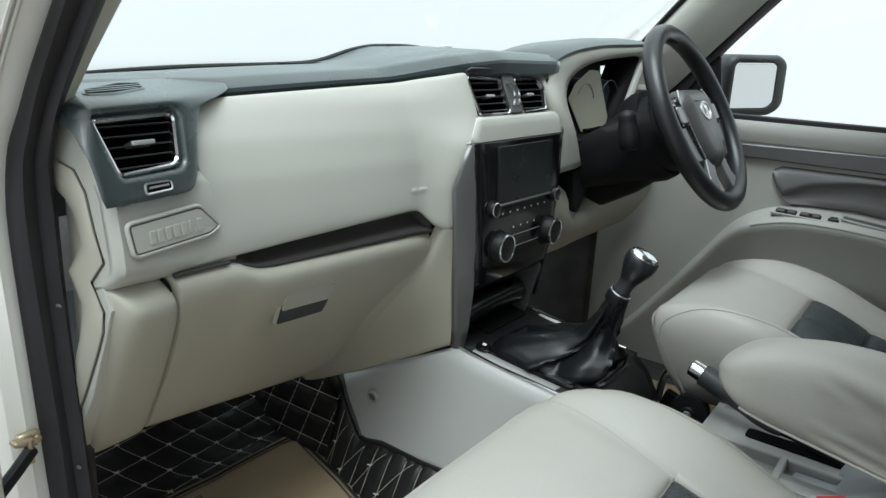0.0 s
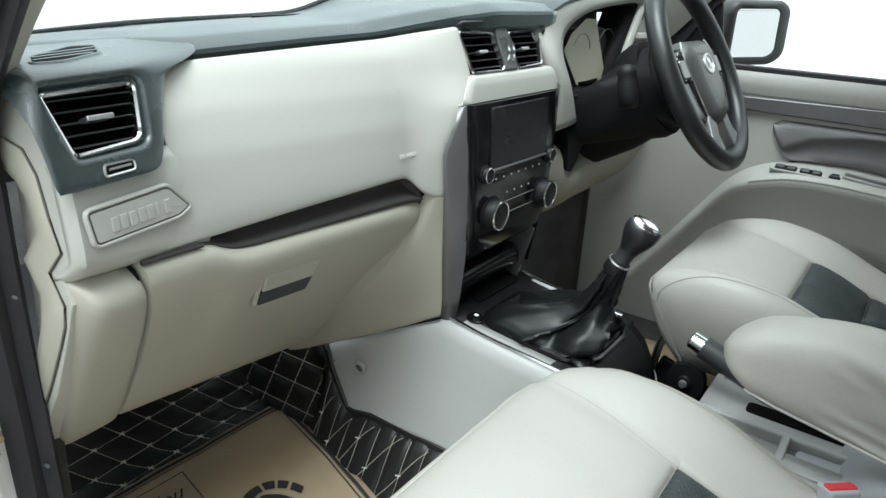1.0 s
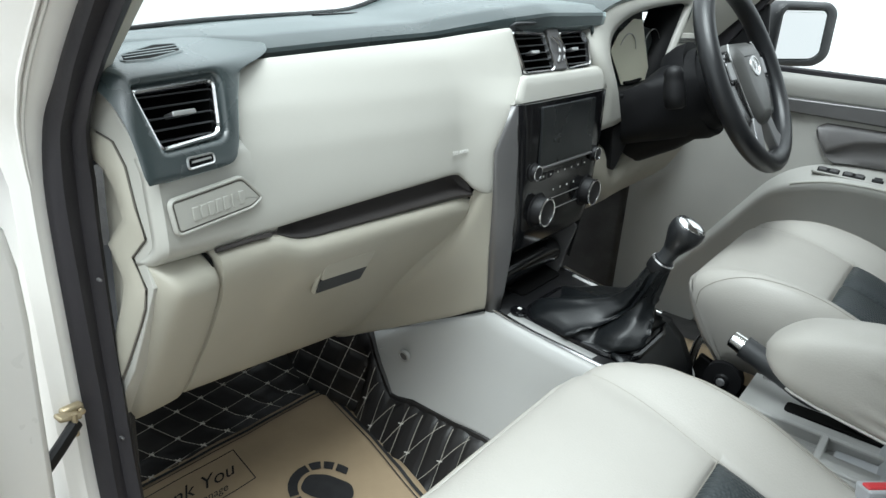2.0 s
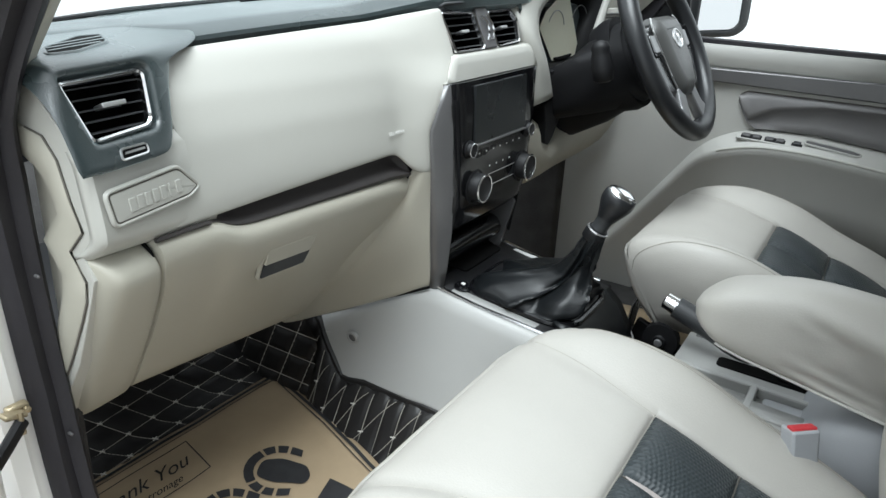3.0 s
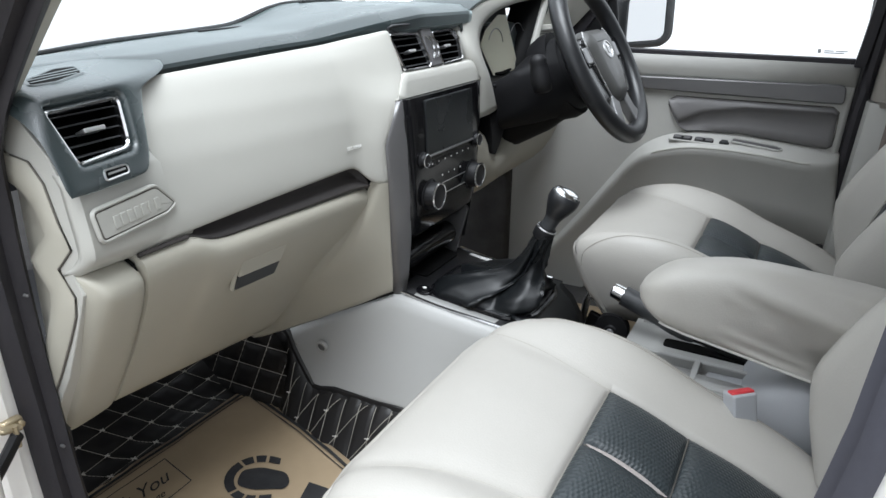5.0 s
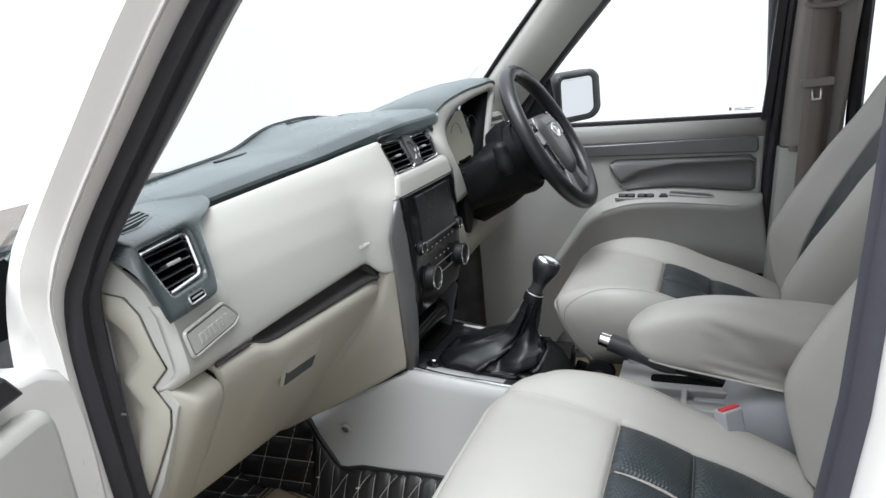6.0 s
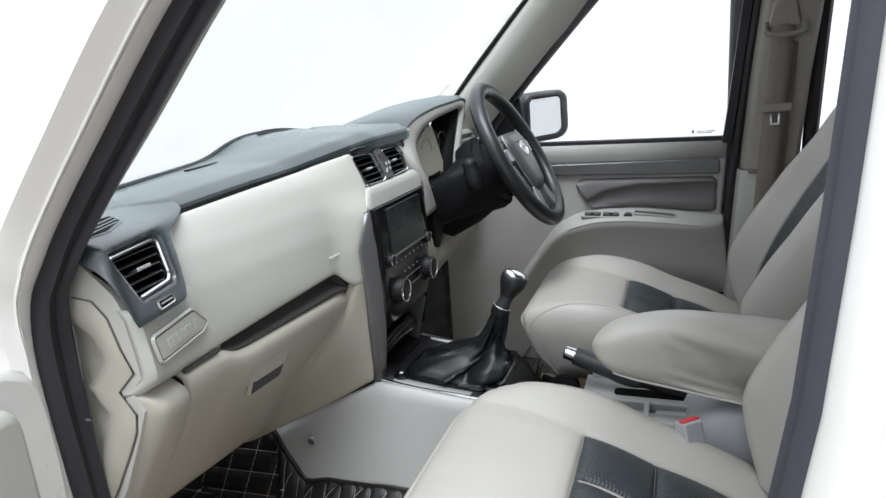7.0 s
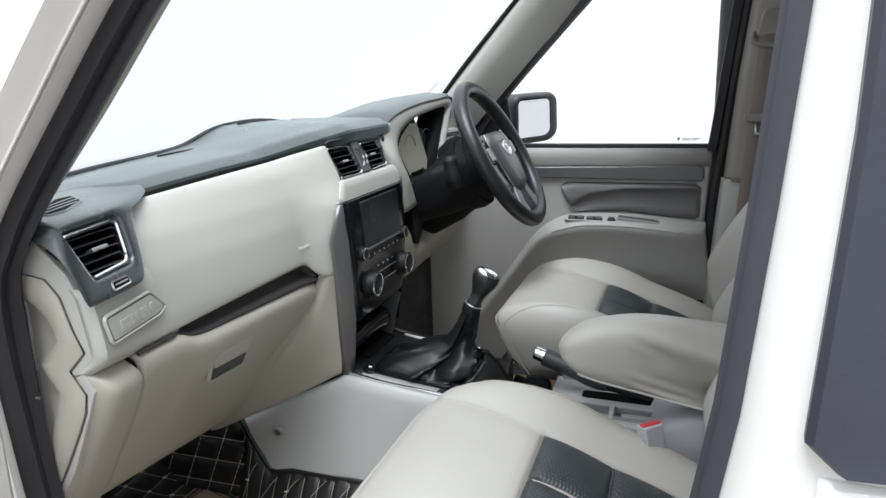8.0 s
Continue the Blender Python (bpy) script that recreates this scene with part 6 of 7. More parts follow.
def yz(pts):
    """A frame in which x runs rearwards and z points into the car, for outlines given as (y, z)."""
    return [(-y, z) for y, z in pts]


def door_m(x):
    return Matrix(((0, 0, -1, x), (-1, 0, 0, 0), (0, 1, 0, 0), (0, 0, 0, 1)))


part("door_panel", slab(yz([(0.22, 0.62), (0.22, 1.25), (-0.03, 1.29), (-0.15, 1.293), (-0.612, 1.293), (-0.606, 1.2), (-0.590, 0.92), (-0.575, 0.62)]), door_m(DX), 0.0, -0.05), DOORCARD, door, bevel=0.008)
part("belt_moulding", block((DX + 0.014, -0.28, 1.297), (0.022, 0.68, 0.014)), RUBBER, door, bevel=0.003)
part("upper_roll", grid([[V(DX + dx, y, 1.287 + dz) for dx, dz in ((0.012, 0.006), (-0.001, 0.004), (-0.007, -0.006), (-0.0065, -0.022), (-0.002, -0.037), (0.002, -0.038))] for y in (0.05, -0.2, -0.4, -0.606)]), DOORCARD, door, solid=0.003)
part("trim_strip", slab(rounded(yz([(0.05, 1.228), (-0.17, 1.244), (-0.592, 1.251), (-0.594, 1.211), (-0.17, 1.215), (0.05, 1.205)]), [0.004, 0.004, 0.012, 0.012, 0.004, 0.004], 4), door_m(DX), 0.012, -0.004), SATIN, door, "dark grey metallic trim strip", bevel=0.004)
pk = rounded(yz([(-0.232, 1.202), (-0.588, 1.204), (-0.580, 1.108), (-0.52, 1.116), (-0.40, 1.128), (-0.272, 1.122)]), [0.012, 0.012, 0.02, 0.03, 0.05, 0.02], 5)
INS_Y = [-0.236, -0.250, -0.262, -0.28, -0.31, -0.35, -0.40, -0.46, -0.52, -0.56, -0.575, -0.584]
rows = []
for y in INS_Y:
    zt = table(y, [-0.588, -0.575, -0.25, -0.236], [1.192, 1.203, 1.202, 1.194])
    zb = table(y, [-0.588, -0.575, -0.52, -0.40, -0.30, -0.272, -0.255, -0.236], [1.122, 1.114, 1.118, 1.130, 1.126, 1.124, 1.145, 1.180])
    zh = min(zt - 0.008, table(y, [-0.588, -0.395, -0.308, -0.280, -0.266, -0.236], [1.194, 1.190, 1.174, 1.158, 1.144, 1.150]))
    zh = max(zh, zb + 0.010)
    k = min(1.0, (zh - zb) / 0.04)
    rows.append([V(DX + 0.004, y, zt), V(DX - 0.002, y, zt - 0.0015), V(DX - 0.007, y, lerp(zt, zh, 0.3)), V(DX - 0.012, y, lerp(zt, zh, 0.8)), V(DX - 0.0125, y, zh), V(DX - 0.010 + 0.003 * k, y, zh - 0.004 * k), V(DX - 0.010 + 0.008 * k, y, zh - 0.012 * k),
                 V(DX - 0.010 + 0.009 * k, y, lerp(zh, zb, 0.45)), V(DX - 0.010 + 0.006 * k, y, lerp(zh, zb, 0.7)), V(DX - 0.009, y, lerp(zh, zb, 0.92)), V(DX - 0.005, y, lerp(zh, zb, 0.985)), V(DX + 0.004, y, zb)])
for r0, inner, sgn in ((0, rows[0], 1), (1, rows[-1], -1)):
    edge = [V(DX + 0.004, p.y + 0.003 * sgn, p.z) for p in inner]
    rows = [edge] + rows if r0 == 0 else rows + [edge]
pocket = part("arm_insert", grid(rows), POCKET, door, "dark grey padded insert with a scooped hollow", solid=0.002, smooth=70)
# shade in the insert's gap, drawn as a dark line
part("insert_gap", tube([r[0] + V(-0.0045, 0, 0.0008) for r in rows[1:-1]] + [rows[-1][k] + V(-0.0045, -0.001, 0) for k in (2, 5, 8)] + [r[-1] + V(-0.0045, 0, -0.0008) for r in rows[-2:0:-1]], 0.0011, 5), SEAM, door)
# armrest ledge: an arch from the rear edge forwards and down
ledge = smooth_path([(0, -0.604, 1.097), (0, -0.55, 1.106), (0, -0.45, 1.116), (0, -0.36, 1.120), (0, -0.28, 1.115), (0, -0.215, 1.093), (0, -0.166, 1.055), (0, -0.117, 0.988), (0, -0.053, 0.897), (0, 0.02, 0.80), (0, 0.08, 0.73)], 5)


def ledge_row(p, t):
    dep = table(t, [0, 0.05, 0.12, 0.45, 0.58, 1], [0.012, 0.030, 0.044, 0.044, 0.032, 0.014])
    z, y = p.z, p.y
    return [V(DX + 0.01, y, z + 0.008), V(DX - 0.003, y, z + 0.004), V(DX - 0.010, y, z - 0.001), V(DX - dep * 0.9, y, z - dep * 0.45), V(DX - dep, y, z - dep * 0.50 - 0.002), V(DX - dep - 0.001, y, z - dep * 0.5 - 0.008), V(DX - dep * 0.92, y - 0.002, z - dep * 0.5 - 0.020),
            V(DX - dep * 0.62, y - 0.006, z - 0.070), V(DX - dep * 0.40, y - 0.012, z - 0.13), V(DX - 0.006, y - 0.02, z - 0.20), V(DX + 0.01, y - 0.02, z - 0.21)]


rows = [ledge_row(p, i / (len(ledge) - 1)) for i, p in enumerate(ledge)]
part("arm_ledge", grid(rows), DOORCARD, door, solid=0.004, smooth=60)
lip_pts = [r[4] + V(-0.0005, 0, 0.0012) for r in rows if -0.553 < r[4].y < -0.212]
part("ledge_lip", tube(lip_pts, 0.0034, 8), BEIGE, door, "pale lip along the ledge")
sw_m = plane((DX - 0.024, -0.318, 1.1095), (0, -1, -0.02), (1, 0, 0.45))
part("switch_plate", slab(rounded([(-0.072, -0.011), (0.076, -0.013), (0.080, 0.009), (-0.068, 0.009)], 0.008), sw_m, 0.0022, -0.004), DOORCARD, door, bevel=0.001)
for k, (cx, wd) in enumerate(((-0.040, 0.021), (0.008, 0.021), (0.052, 0.011))):
    w = part("window_switch", slab(rounded([(cx - wd, -0.0085), (cx + wd, -0.0085), (cx + wd, 0.0075), (cx - wd, 0.0075)], 0.003), sw_m, 0.0035, 0.0), BLACK, door, bevel=0.001)
    for sgn in ((-1, 1) if k < 2 else (0,)):
        part("rocker", slab(rounded([(cx + sgn * 0.0105 - 0.0075, -0.006), (cx + sgn * 0.0105 + 0.0075, -0.006), (cx + sgn * 0.0105 + 0.0075, 0.005), (cx + sgn * 0.0105 - 0.0075, 0.005)], 0.002), sw_m, 0.0065, 0.003), TRIM if k < 2 else DARK, w, bevel=0.0012)
gs_m = plane((DX - 0.022, -0.436, 1.1112), (0, -1, -0.10), (1, 0, 0.45))
gs = rounded([(-0.052, -0.006), (0.050, -0.007), (0.056, 0.002), (0.040, 0.007), (-0.050, 0.006)], 0.005)
slot = part("grab_slot", slab(gs, gs_m, 0.0016, -0.002), TRIM, door)
part("slot_rim", grid([[gs_m @ V(p[0], p[1], h) for p in offset(gs, d)] for d, h in ((-0.003, 0.0), (-0.0015, 0.003), (0.0, 0.0034), (0.0012, 0.001))], close_u=True), DOORCARD, slot)
# window frame of the door and its glass
frame_pts = smooth_path([(0.700, 0.02, 1.295), (0.692, -0.070, 1.425), (0.680, -0.17, 1.535), (0.665, -0.31, 1.68), (0.645, -0.46, 1.83), (0.64, -0.52, 1.855), (0.64, -0.60, 1.86)], 5)
part("window_frame", sweep(frame_pts, [(-0.022, -0.010), (0.012, -0.012), (0.016, 0.008), (-0.010, 0.012)], (0, -1, 0)), RUBBER, door)
part("window_frame", sweep(smooth_path([(0.708, -0.607, 1.29), (0.700, -0.616, 1.36), (0.680, -0.645, 1.62), (0.655, -0.675, 1.86)], 4), [(-0.010, -0.012), (0.010, -0.012), (0.010, 0.012), (-0.010, 0.012)], (0, -1, 0)), RUBBER, door)
part("mirror_sail", slab([(-y, z) for y, z in ((0.05, 1.29), (-0.112, 1.295), (-0.090, 1.425), (-0.055, 1.42))], door_m(0.697), 0.006, -0.006), BLACK, door, bevel=0.003)
gl = part("window_glass", grid([[V(lerp(0.715, 0.67, t), y, lerp(1.29, 1.86, t)) for y in (lerp(0.0, -0.50, t), -0.35 - 0.2 * t, -0.625 - 0.05 * t)] for t in (0, 0.33, 0.66, 1)]), GLASS, door, solid=0.004, smooth=0)
gl.visible_shadow = False
mk_m = Matrix(((0, 0, -1, 0.7125), (-1, 0, 0, -0.555), (0, 1, 0, 1.317), (0, 0, 0, 1)))
part("glass_mark", slab([(-0.03, -0.004), (-0.024, -0.004), (-0.024, 0.004), (-0.03, 0.004)], mk_m, 0.002, 0.001), GREYBOX, door)
for x0, x1, y0 in ((-0.018, 0.0, 0.0), (0.004, 0.026, 0.0), (-0.018, 0.02, -0.004)):
    part("glass_mark", slab([(x0, y0), (x1, y0), (x1, y0 + 0.002), (x0, y0 + 0.002)], mk_m, 0.002, 0.001), GREYBOX, door)

# door mirror outside
mirror = group_thing("door_mirror", (0.85, -0.12, 1.30), "black door mirror with a clear glass", "mirror")
mm = plane((0.862, -0.128, 1.358), (1, -0.72, 0), (0.02, 0, 1))
mo = rounded([(-0.075, -0.062), (0.045, -0.058), (0.072, -0.038), (0.070, 0.058), (0.052, 0.072), (-0.062, 0.068), (-0.075, 0.052)], [0.02, 0.02, 0.018, 0.016, 0.014, 0.014, 0.014])
part("housing", grid([[mm @ V(p[0] + k * max(0.0, min(1.0, (p[0] - 0.0) / 0.04)), p[1], h) for p in offset(mo, d)] for d, h, k in ((0.013, -0.003, 0), (0.010, 0.005, 0), (0.004, 0.006, 0.004), (-0.002, 0.002, 0.016), (-0.006, -0.012, 0.022), (-0.006, -0.05, 0.022), (0.02, -0.08, 0.01), (0.05, -0.09, 0))], close_u=True, caps=True), DARK, mirror, smooth=60)
part("mirror_glass", slab(offset(mo, 0.013), mm, 0.0035, -0.004), MIRROR, mirror, "clear mirror glass")
part("arm", tube([(0.70, -0.045, 1.315), (0.76, -0.06, 1.318), (0.83, -0.06, 1.33)], [0.02, 0.018, 0.018], 10), BLACK, mirror)

# seat belt on the far centre pillar
belt = group_thing("seat_belt", (0.65, -0.72, 1.2), "taupe seat belt hanging on the centre pillar", "seat belt")
part("anchor_cover", slab(rounded([(-0.036, -0.03), (0.036, -0.03), (0.022, 0.03), (-0.022, 0.03)], 0.012), plane((0.642, -0.721, 1.585), (0, -1, 0), (-0.1, 0, 1)) @ pose(0, 0, 0, 0, 0, 0), 0.016, -0.004), PILLAR, belt, bevel=0.005, segs=3)
part("guide_loop", tube(smooth_path([(0.634, -0.681, 1.566), (0.630, -0.684, 1.542), (0.628, -0.722, 1.536), (0.630, -0.760, 1.542), (0.634, -0.763, 1.564)], 4), 0.006, 8), PILLAR, belt)
web = [(0.630, -0.719, 1.56), (0.632, -0.714, 1.45), (0.636, -0.706, 1.34), (0.64, -0.698, 1.22), (0.645, -0.69, 1.08), (0.65, -0.685, 0.95)]
part("webbing", grid([[V(x + dx, y + s * 0.024, z) for s, dx in ((-1, 0.001), (-0.3, -0.001), (0.3, -0.001), (1, 0.001))] for x, y, z in web]), WEBBING, belt, solid=0.002)
part("webbing", grid([[V(x + 0.012, y + s * 0.023 - 0.012, z) for s in (-1, 0, 1)] for x, y, z in web[:5]]), WEBBING, belt, solid=0.002)
part("tongue", slab(rounded([(-0.034, -0.008), (0.034, -0.008), (0.036, 0.010), (-0.036, 0.010)], 0.006), plane((0.628, -0.708, 1.372), (0, -1, 0.03), (-0.03, 0, 1)), 0.006, -0.006), PILLAR, belt, bevel=0.002)
part("tongue_plate", grid([[V(0.627, y, z) for y, z in pts] for pts in (((-0.697, 1.362), (-0.697, 1.332), (-0.719, 1.332), (-0.719, 1.362)), ((-0.702, 1.360), (-0.702, 1.338), (-0.714, 1.338), (-0.714, 1.360)))]), SILVER, belt, solid=0.003)
part("retractor_slot", slab(rounded([(-0.05, -0.006), (0.05, -0.006), (0.05, 0.006), (-0.05, 0.006)], 0.004), plane((0.660, -0.705, 1.222), (0, -1, 0), (-0.2, 0, 1)), 0.004, -0.004), PILLAR, belt)

# ---- near door, standing open ----
near_door = group_thing("passenger_door", (-0.76, 0.16, 0.62), "open cream white passenger door with beige trim", "car door")
HX, HY, OPEN = -0.748, 0.106, radians(72)


def nd(d, out, z):
    """A point of the open door: d along it from the hinge, out towards the cabin side of its trim."""
    c, s = math.cos(OPEN), math.sin(OPEN)
    return V(HX - d * s + out * c, HY - d * c - out * s, z)


def nd_slab(outline, o0, o1):
    return grid([[nd(d, o, z) for d, z in outline] for o in (o0, o1)], close_u=True, caps=True)


part("shell", nd_slab([(0.0, 0.62), (0.0, 1.15), (0.003, 1.20), (0.010, 1.235), (0.026, 1.258), (0.06, 1.275), (0.12, 1.285), (1.0, 1.285), (1.0, 0.75), (0.9, 0.62)], -0.05, 0.03), PAINT, near_door, bevel=0.012, segs=3)
part("trim_panel", nd_slab(rounded([(0.075, 0.66), (0.07, 1.0), (0.085, 1.255), (0.95, 1.262), (0.95, 0.68)], 0.03), 0.03, 0.055), BEIGE, near_door, bevel=0.012, segs=3)
part("belt_moulding", nd_slab([(0.11, 1.272), (0.98, 1.272), (0.98, 1.297), (0.13, 1.297)], 0.022, 0.05), RUBBER, near_door, bevel=0.004)
part("arm_insert", nd_slab(rounded([(0.10, 1.06), (0.6, 1.08), (0.6, 1.18), (0.12, 1.16)], 0.03), 0.05, 0.064), POCKET, near_door, bevel=0.005)
part("window_frame", tube([nd(0.10, 0.0, 1.275), nd(0.18, 0.0, 1.40), nd(0.5, 0.0, 1.80), nd(0.95, 0.0, 1.86), nd(1.0, 0.0, 1.28)], 0.02, 8), PAINT, near_door)
strap = group_thing("door_check_strap", (-0.71, 0.13, 1.0), "zinc yellow door check bracket with a black strap", "door check")
part("bracket", block((-0.698, 0.128, 1.022), (0.022, 0.010, 0.013)), BRASS, strap, bevel=0.003)
part("bracket", block((-0.706, 0.119, 1.024), (0.022, 0.014, 0.005), (0, 14, 0)), BRASS, strap, bevel=0.002)
for dx in (-0.005, 0.006):
    part("bolt", lathe([(0.0035, 0.0), (0.0035, 0.003), (0.001, 0.004)], plane((-0.698 + dx, 0.122, 1.022), (1, 0, 0), (0, 0, 1)), 8), BRASS, strap)
part("pin", tube([(-0.703, 0.113, 1.028), (-0.703, 0.113, 1.004)], 0.003, 8), BRASS, strap)
part("strap_bar", tube([(-0.700, 0.116, 1.016), (-0.722, 0.106, 1.004), (-0.76, 0.09, 0.984)], 0.0055, 8, flat=1.4), BLACK, strap)

# ---- floor mats and paper ----
EDGE_MY = [-0.24, -0.016, 0.112, 0.158, 0.203, 0.232, 0.32, 0.45, 0.60]
EDGE_MX = [-0.178, -0.178, -0.174, -0.170, -0.156, -0.142, -0.135, -0.135, -0.135]
EDGE_MZ = [0.770, 0.787, 0.783, 0.772, 0.816, 0.850, 0.92, 1.0, 1.06]


def mat_height(x, y):
    """Upper face of the passenger mat: flat, rising to the toe board and up the tunnel side."""
    z = table(y, [-0.30, 0.0, 0.30, 0.36, 0.42, 0.62], [0.688, 0.692, 0.706, 0.728, 0.775, 0.985])
    xe, ze = table(y, EDGE_MY, EDGE_MX), table(y, EDGE_MY, EDGE_MZ)
    wide = table(y, [0.10, 0.22, 0.30], [0.085, 0.06, 0.035])
    s = max(0.0, min(1.0, (x - xe + wide) / wide))
    z = lerp(z, max(z, ze), s * s * (3 - 2 * s))
    return z


P, Q = 0.050, 0.030
SLANT_X, SLANT_Y, PH_X, PH_Y = 0.93, 0.064, 0.0, -0.13


def quilt(x, y):
    a, b = (x + y * SLANT_X) / P + PH_X, (y - x * SLANT_Y) / Q + PH_Y
    fa, fb = abs(a - round(a)), abs(b - round(b))
    d = min(fa, fb)
    return 0.0045 * min(1, d * 4.5) ** 0.6


mat_thing = group_thing("floor_mat", (-0.39, 0.1, 0.69), "black quilted floor mat with pale diamond stitching", "floor mat")
xs_m, ys_m = np.linspace(-0.618, -0.138, 120), np.linspace(-0.24, 0.60, 200)
part("quilted_sheet", grid([[V(min(x, table(y, EDGE_MY, EDGE_MX)), y, mat_height(x, y) + quilt(x, y)) for x in xs_m] for y in ys_m]), MAT, mat_thing, smooth=80)
threads = []
for k in range(-24, 26):
    line = []
    for s in np.linspace(-0.24, 0.60, 170):
        x = (k - PH_X) * P - s * SLANT_X
        if -0.612 < x < table(s, EDGE_MY, EDGE_MX) - 0.008:
            line.append(V(x, s, mat_height(x, s) + 0.0016))
    if len(line) > 2:
        threads.append(tube(line, 0.0007, 4))
    line = []
    for x in np.linspace(-0.612, -0.165, 130):
        y = (k - PH_Y) * Q + x * SLANT_Y
        if -0.24 < y < 0.60 and x < table(y, EDGE_MY, EDGE_MX) - 0.008:
            line.append(V(x, y, mat_height(x, y) + 0.0016))
    if len(line) > 2:
        threads.append(tube(line, 0.0007, 4))
part("stitching", join(*threads), STITCH, mat_thing, "grey beige stitching in diamonds")
knots = []
for i in range(-26, 26):
    for j in range(-26, 26):
        # crossing of the two families of stitch lines
        y = ((j - PH_Y) * Q + SLANT_Y * (i - PH_X) * P) / (1 + SLANT_Y * SLANT_X)
        x = (i - PH_X) * P - SLANT_X * y
        if -0.24 < y < 0.59 and -0.60 < x < table(y, EDGE_MY, EDGE_MX) - 0.025:
            c = V(x, y, mat_height(x, y) + 0.0030)
            knots.append(tube([c + V(-0.0045, -0.002, 0), c + V(0.0045, 0.002, 0)], 0.0012, 4))
            knots.append(tube([c + V(0.002, -0.0045, 0), c + V(-0.002, 0.0045, 0)], 0.0012, 4))
tagged(part("stitch_knots", join(*knots), PALETHREAD, mat_thing), "pale crossed stitches where the lines meet", kind="stuff")
part("mat_border", tube([V(table(y, EDGE_MY, EDGE_MX), y, table(y, EDGE_MY, EDGE_MZ) + 0.002) for y in np.linspace(0.58, -0.24, 50)], 0.007, 8), MAT, mat_thing)

def flank(y, t):
    """The mat's upright flank against the tunnel, t from its foot to its upper edge."""
    top = table(y, EDGE_MY, EDGE_MZ)
    z = lerp(0.725, top, t)
    return V(lerp(-0.184, -0.146, (z - 0.72) / 0.23) - 0.003, y, z)


def flank_quilt(p):
    a, b = (p.z - 0.70) / 0.043, (p.y + 0.35 * p.z) / 0.05
    d = min(abs(a - round(a)), abs(b - round(b)))
    return 0.005 * min(1, d * 4.5) ** 0.6


rows = []
for t in np.linspace(0, 1, 60):
    rows.append([flank(y, t) + V(-flank_quilt(flank(y, t)), 0, 0) for y in np.linspace(0.215, 0.56, 90)])
part("quilted_flank", grid(rows), MAT, mat_thing, smooth=80)
threads = []
for k in range(1, 8):
    line = [V(lerp(-0.184, -0.146, (0.70 + k * 0.043 - 0.72) / 0.23) - 0.0045, y, 0.70 + k * 0.043) for y in np.linspace(0.215, 0.56, 60) if 0.725 < 0.70 + k * 0.043 < table(y, EDGE_MY, EDGE_MZ)]
    if len(line) > 2:
        threads.append(tube(line, 0.0008, 4))
for k in range(9, 19):
    line = []
    for z in np.linspace(0.727, 1.0, 60):
        y = k * 0.05 - 0.35 * z
        if 0.215 < y < 0.56 and z < table(y, EDGE_MY, EDGE_MZ):
            line.append(V(lerp(-0.184, -0.146, (z - 0.72) / 0.23) - 0.0045, y, z))
    if len(line) > 2:
        threads.append(tube(line, 0.0008, 4))
part("stitching", join(*threads), STITCH, mat_thing, "grey beige stitching in diamonds")

paper = group_thing("paper_floor_mat", (-0.4, 0.15, 0.705), "brown kraft paper mat with black shoe prints and thanks", "paper mat")
pc, pxd = V(-0.158, 0.322, 0), V(-1, 0.03, 0).normalized()
pyd = V(-0.30, -0.954, 0).normalized()


def on_paper(a, b, lift=0.0):
    """A point of the sheet: a along its front edge from the far corner, b back from it."""
    p = pc + pxd * a + pyd * b
    bow = 0.003 * math.sin(a * 9 + 1.0) * math.sin(b * 7 + 0.5) + 0.004 * math.exp(-(a / 0.12) ** 2) + 0.0035 * noise.noise(V(a * 14, b * 14, 2))
    return V(p.x, p.y, mat_height(max(-0.58, min(table(p.y, [0.1, 0.25], [-0.25, -0.20]), p.x)), min(p.y, 0.305)) + 0.013 + bow + lift)


part("sheet", grid([[on_paper(a, b) for a in np.linspace(0, 0.46, 40)] for b in np.linspace(0, 0.56, 46)]), PAPER, paper, solid=0.0006, smooth=80)


def ink(name, outline, parent=paper, sub=1):
    """A printed patch with an outline in sheet coordinates."""
    bm = bmesh.new()
    f = bm.faces.new([bm.verts.new(V(p[0], p[1], 0)) for p in outline])
    bmesh.ops.triangulate(bm, faces=[f])
    bmesh.ops.subdivide_edges(bm, edges=bm.edges[:], cuts=3, use_grid_fill=True)
    for v in bm.verts:
        v.co = on_paper(v.co.x, v.co.y, 0.0026)
    bmesh.ops.recalc_face_normals(bm, faces=bm.faces)
    return part(name, bm, INK, parent, smooth=0)


def band_ink(a0, b0, a1, b1, w):
    d = Vector((a1 - a0, b1 - b0))
    n = Vector((-d[1], d[0])).normalized() * w * 0.5
    k = 14
    bm = grid([[on_paper(a0 + d[0] * t + s * n[0], b0 + d[1] * t + s * n[1], 0.0030) for s in (-1, 1)] for t in np.linspace(0, 1, k)])
    return part("border_line", bm, INK, paper, smooth=0)


for off, w in ((0.012, 0.006), (0.021, 0.002)):
    band_ink(off, off, 0.455, off, w)
    band_ink(off, off, off, 0.55, w)


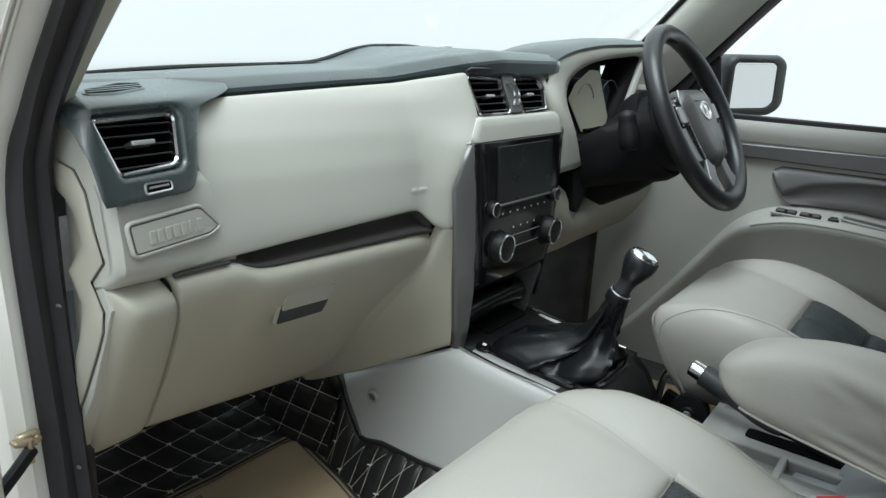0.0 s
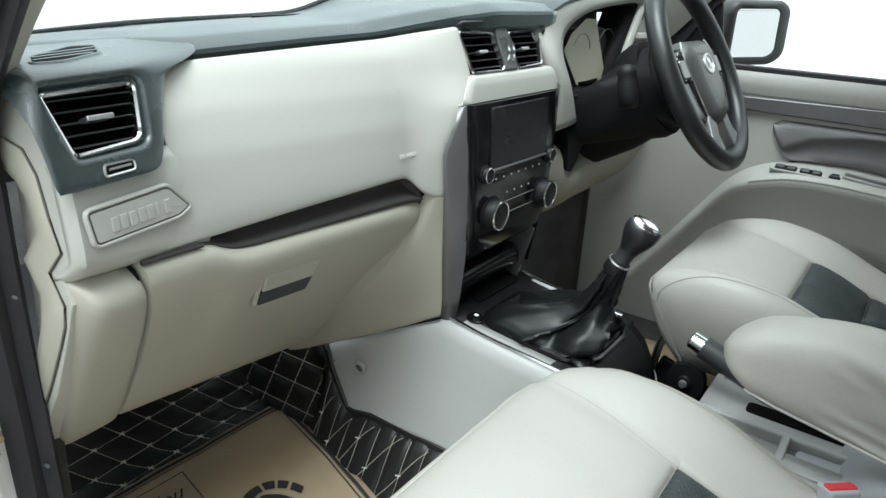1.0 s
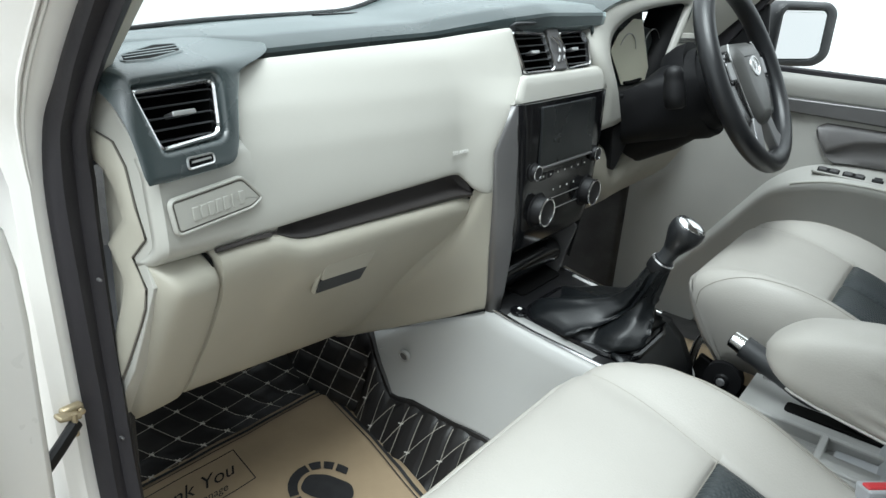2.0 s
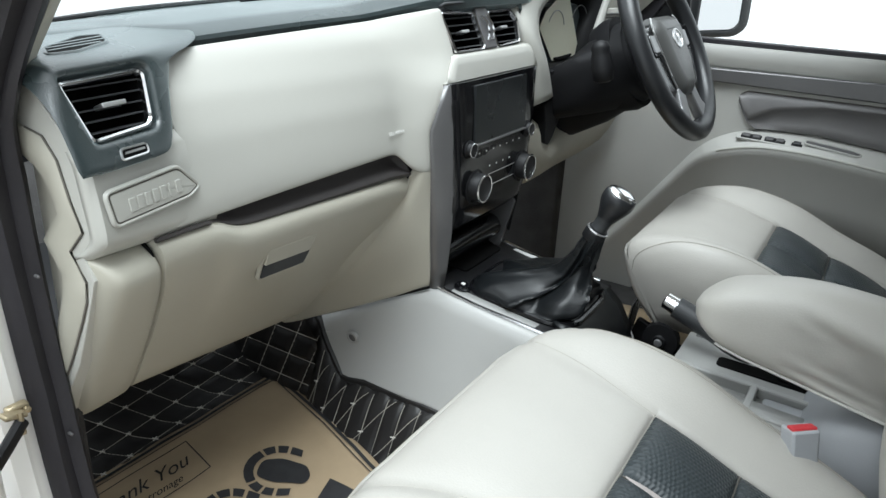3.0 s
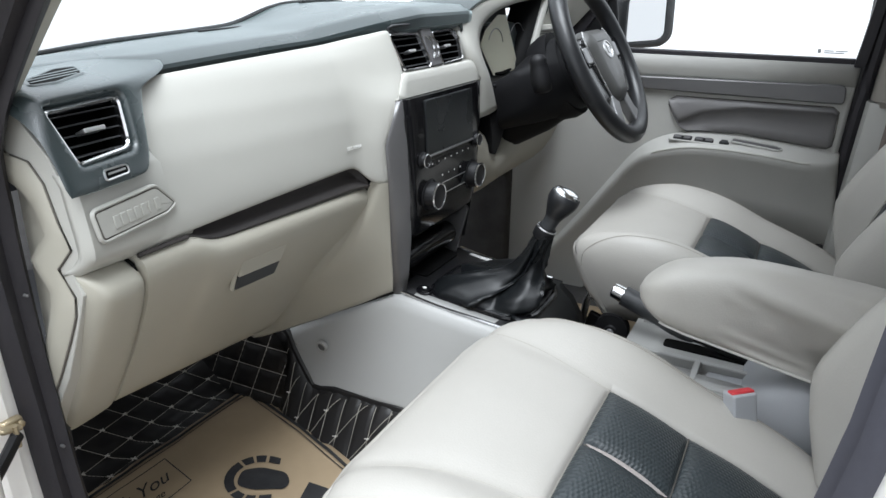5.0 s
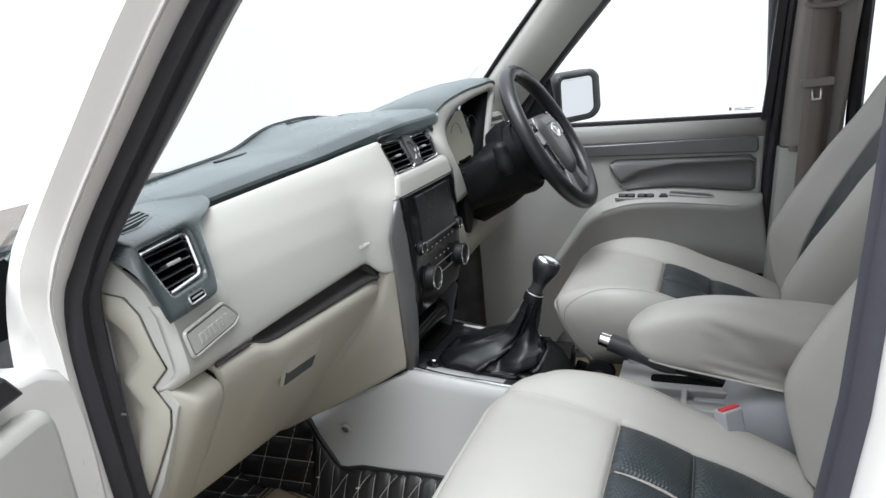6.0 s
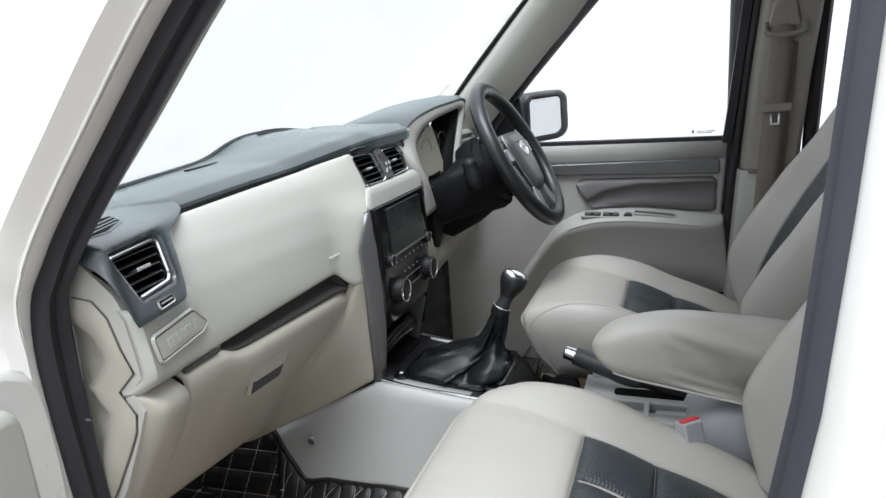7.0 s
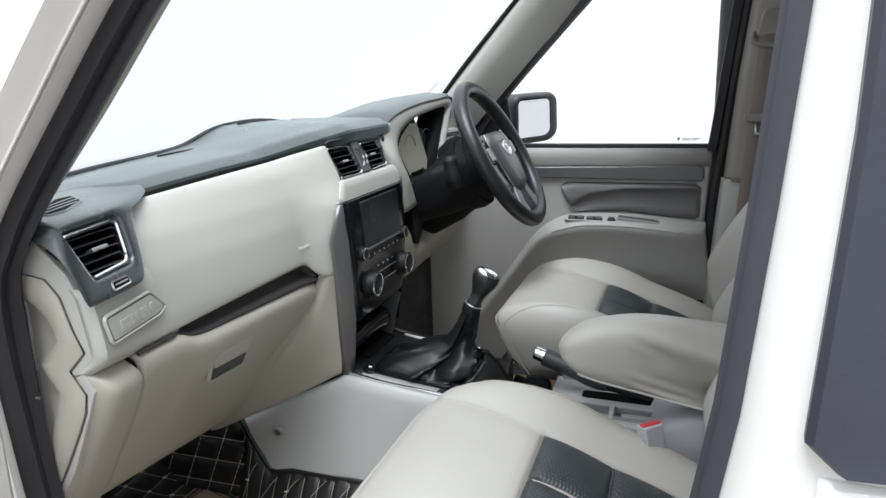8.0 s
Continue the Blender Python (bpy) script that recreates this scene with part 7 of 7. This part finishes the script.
def shoe(ca, cb, turn, mirror_it=1):
    c, s = math.cos(turn), math.sin(turn)

    def at(p):
        x, y = p[0] * mirror_it, p[1]
        return (ca + x * c - y * s, cb + x * s + y * c)

    # sole: an inner tread and a ring of blocks round it; y runs from the toe (0) to the heel
    ink("shoe_print", [at(p) for p in rounded([(-0.016, 0.026), (0.015, 0.024), (0.023, 0.06), (0.019, 0.112), (0.004, 0.120), (-0.016, 0.110), (-0.024, 0.06)], 0.012, 4)])

    def oval(t, r):
        return (r * 0.047 * math.sin(t), 0.062 - r * 0.062 * math.cos(t)) if math.cos(t) > 0 else (r * 0.047 * math.sin(t), 0.062 - 0.075 * math.cos(t) * 1.0)

    for t0, t1 in ((-0.72, 0.72), (0.82, 1.20), (1.30, 1.62), (1.70, 2.0), (-1.20, -0.82), (-1.62, -1.30), (-2.0, -1.70)):
        ts = np.linspace(t0, t1, 7)
        ink("shoe_print", [at(oval(t, 1.0)) for t in ts] + [at(oval(t, 0.72)) for t in ts[::-1]])


shoe(0.172, 0.152, radians(37))
shoe(0.272, 0.168, radians(37))
ink("shoe_print", [(0.080, 0.275), (0.135, 0.295), (0.115, 0.355), (0.06, 0.335)])


def on_sheet_text(body, a, b, size, turn):
    ob = lettering(body, Matrix.Identity(4), size, INK, paper, "lettering", 0.0, 0.35, "LEFT")
    c, s = math.cos(turn), math.sin(turn)
    bm = bmesh.new()
    bm.from_mesh(ob.data)
    for v in bm.verts:
        x, y = v.co.x, v.co.y
        v.co = on_paper(a - (x * c - y * s), b - (x * s + y * c), 0.0028)
    bm.to_mesh(ob.data)
    bm.free()
    return ob


on_sheet_text("Thank You", 0.397, 0.080, 0.036, radians(0))
on_sheet_text("For Your Patronage", 0.412, 0.102, 0.019, radians(0))
for a0, b0, a1, b1 in ((0.222, 0.036, 0.45, 0.036), (0.222, 0.036, 0.215, 0.112), (0.215, 0.112, 0.45, 0.112)):
    band_ink(a0, b0, a1, b1, 0.0018)

# driver's footwell: paper and the seat rail
far_paper = part("paper_floor_mat", grid([[V(x, y, 0.70 + 0.01 * math.sin(9 * x + 7 * y)) for x in np.linspace(0.15, 0.58, 14)] for y in np.linspace(-0.34, 0.16, 14)]), PAPER, solid=0.001)
tagged(far_paper, "brown kraft paper mat in the driver footwell", "paper mat")
rail_t = group_thing("seat_rail", (0.16, -0.3, 0.70), "black seat rail with a round pivot", "seat rail")
part("rail", block((0.185, -0.42, 0.80), (0.035, 0.34, 0.04), (4, 0, 0)), BLACK, rail_t, bevel=0.006)
part("pivot", lathe([(0.03, 0.0), (0.03, 0.02), (0.012, 0.022), (0.010, 0.026), (0.001, 0.027)], plane((0.150, -0.279, 0.858), (0, -1, 0), (0, 0, 1)), 24), BLACK, rail_t)
part("pivot_bolt", lathe([(0.007, 0.0), (0.006, 0.004), (0.001, 0.005)], plane((0.122, -0.279, 0.858), (0, -1, 0), (0, 0, 1)), 12), WHEELTRIM, rail_t)
part("slide_lever", tube([(0.175, -0.225, 0.912), (0.168, -0.221, 0.89), (0.160, -0.214, 0.835), (0.165, -0.222, 0.80)], [0.006, 0.009, 0.008, 0.006], 10, flat=0.5), CHROME, rail_t, "bright seat slide lever", smooth=60)
part("bracket", block((0.185, -0.25, 0.83), (0.012, 0.07, 0.05), (20, 0, 0)), BLACK, rail_t, bevel=0.004)
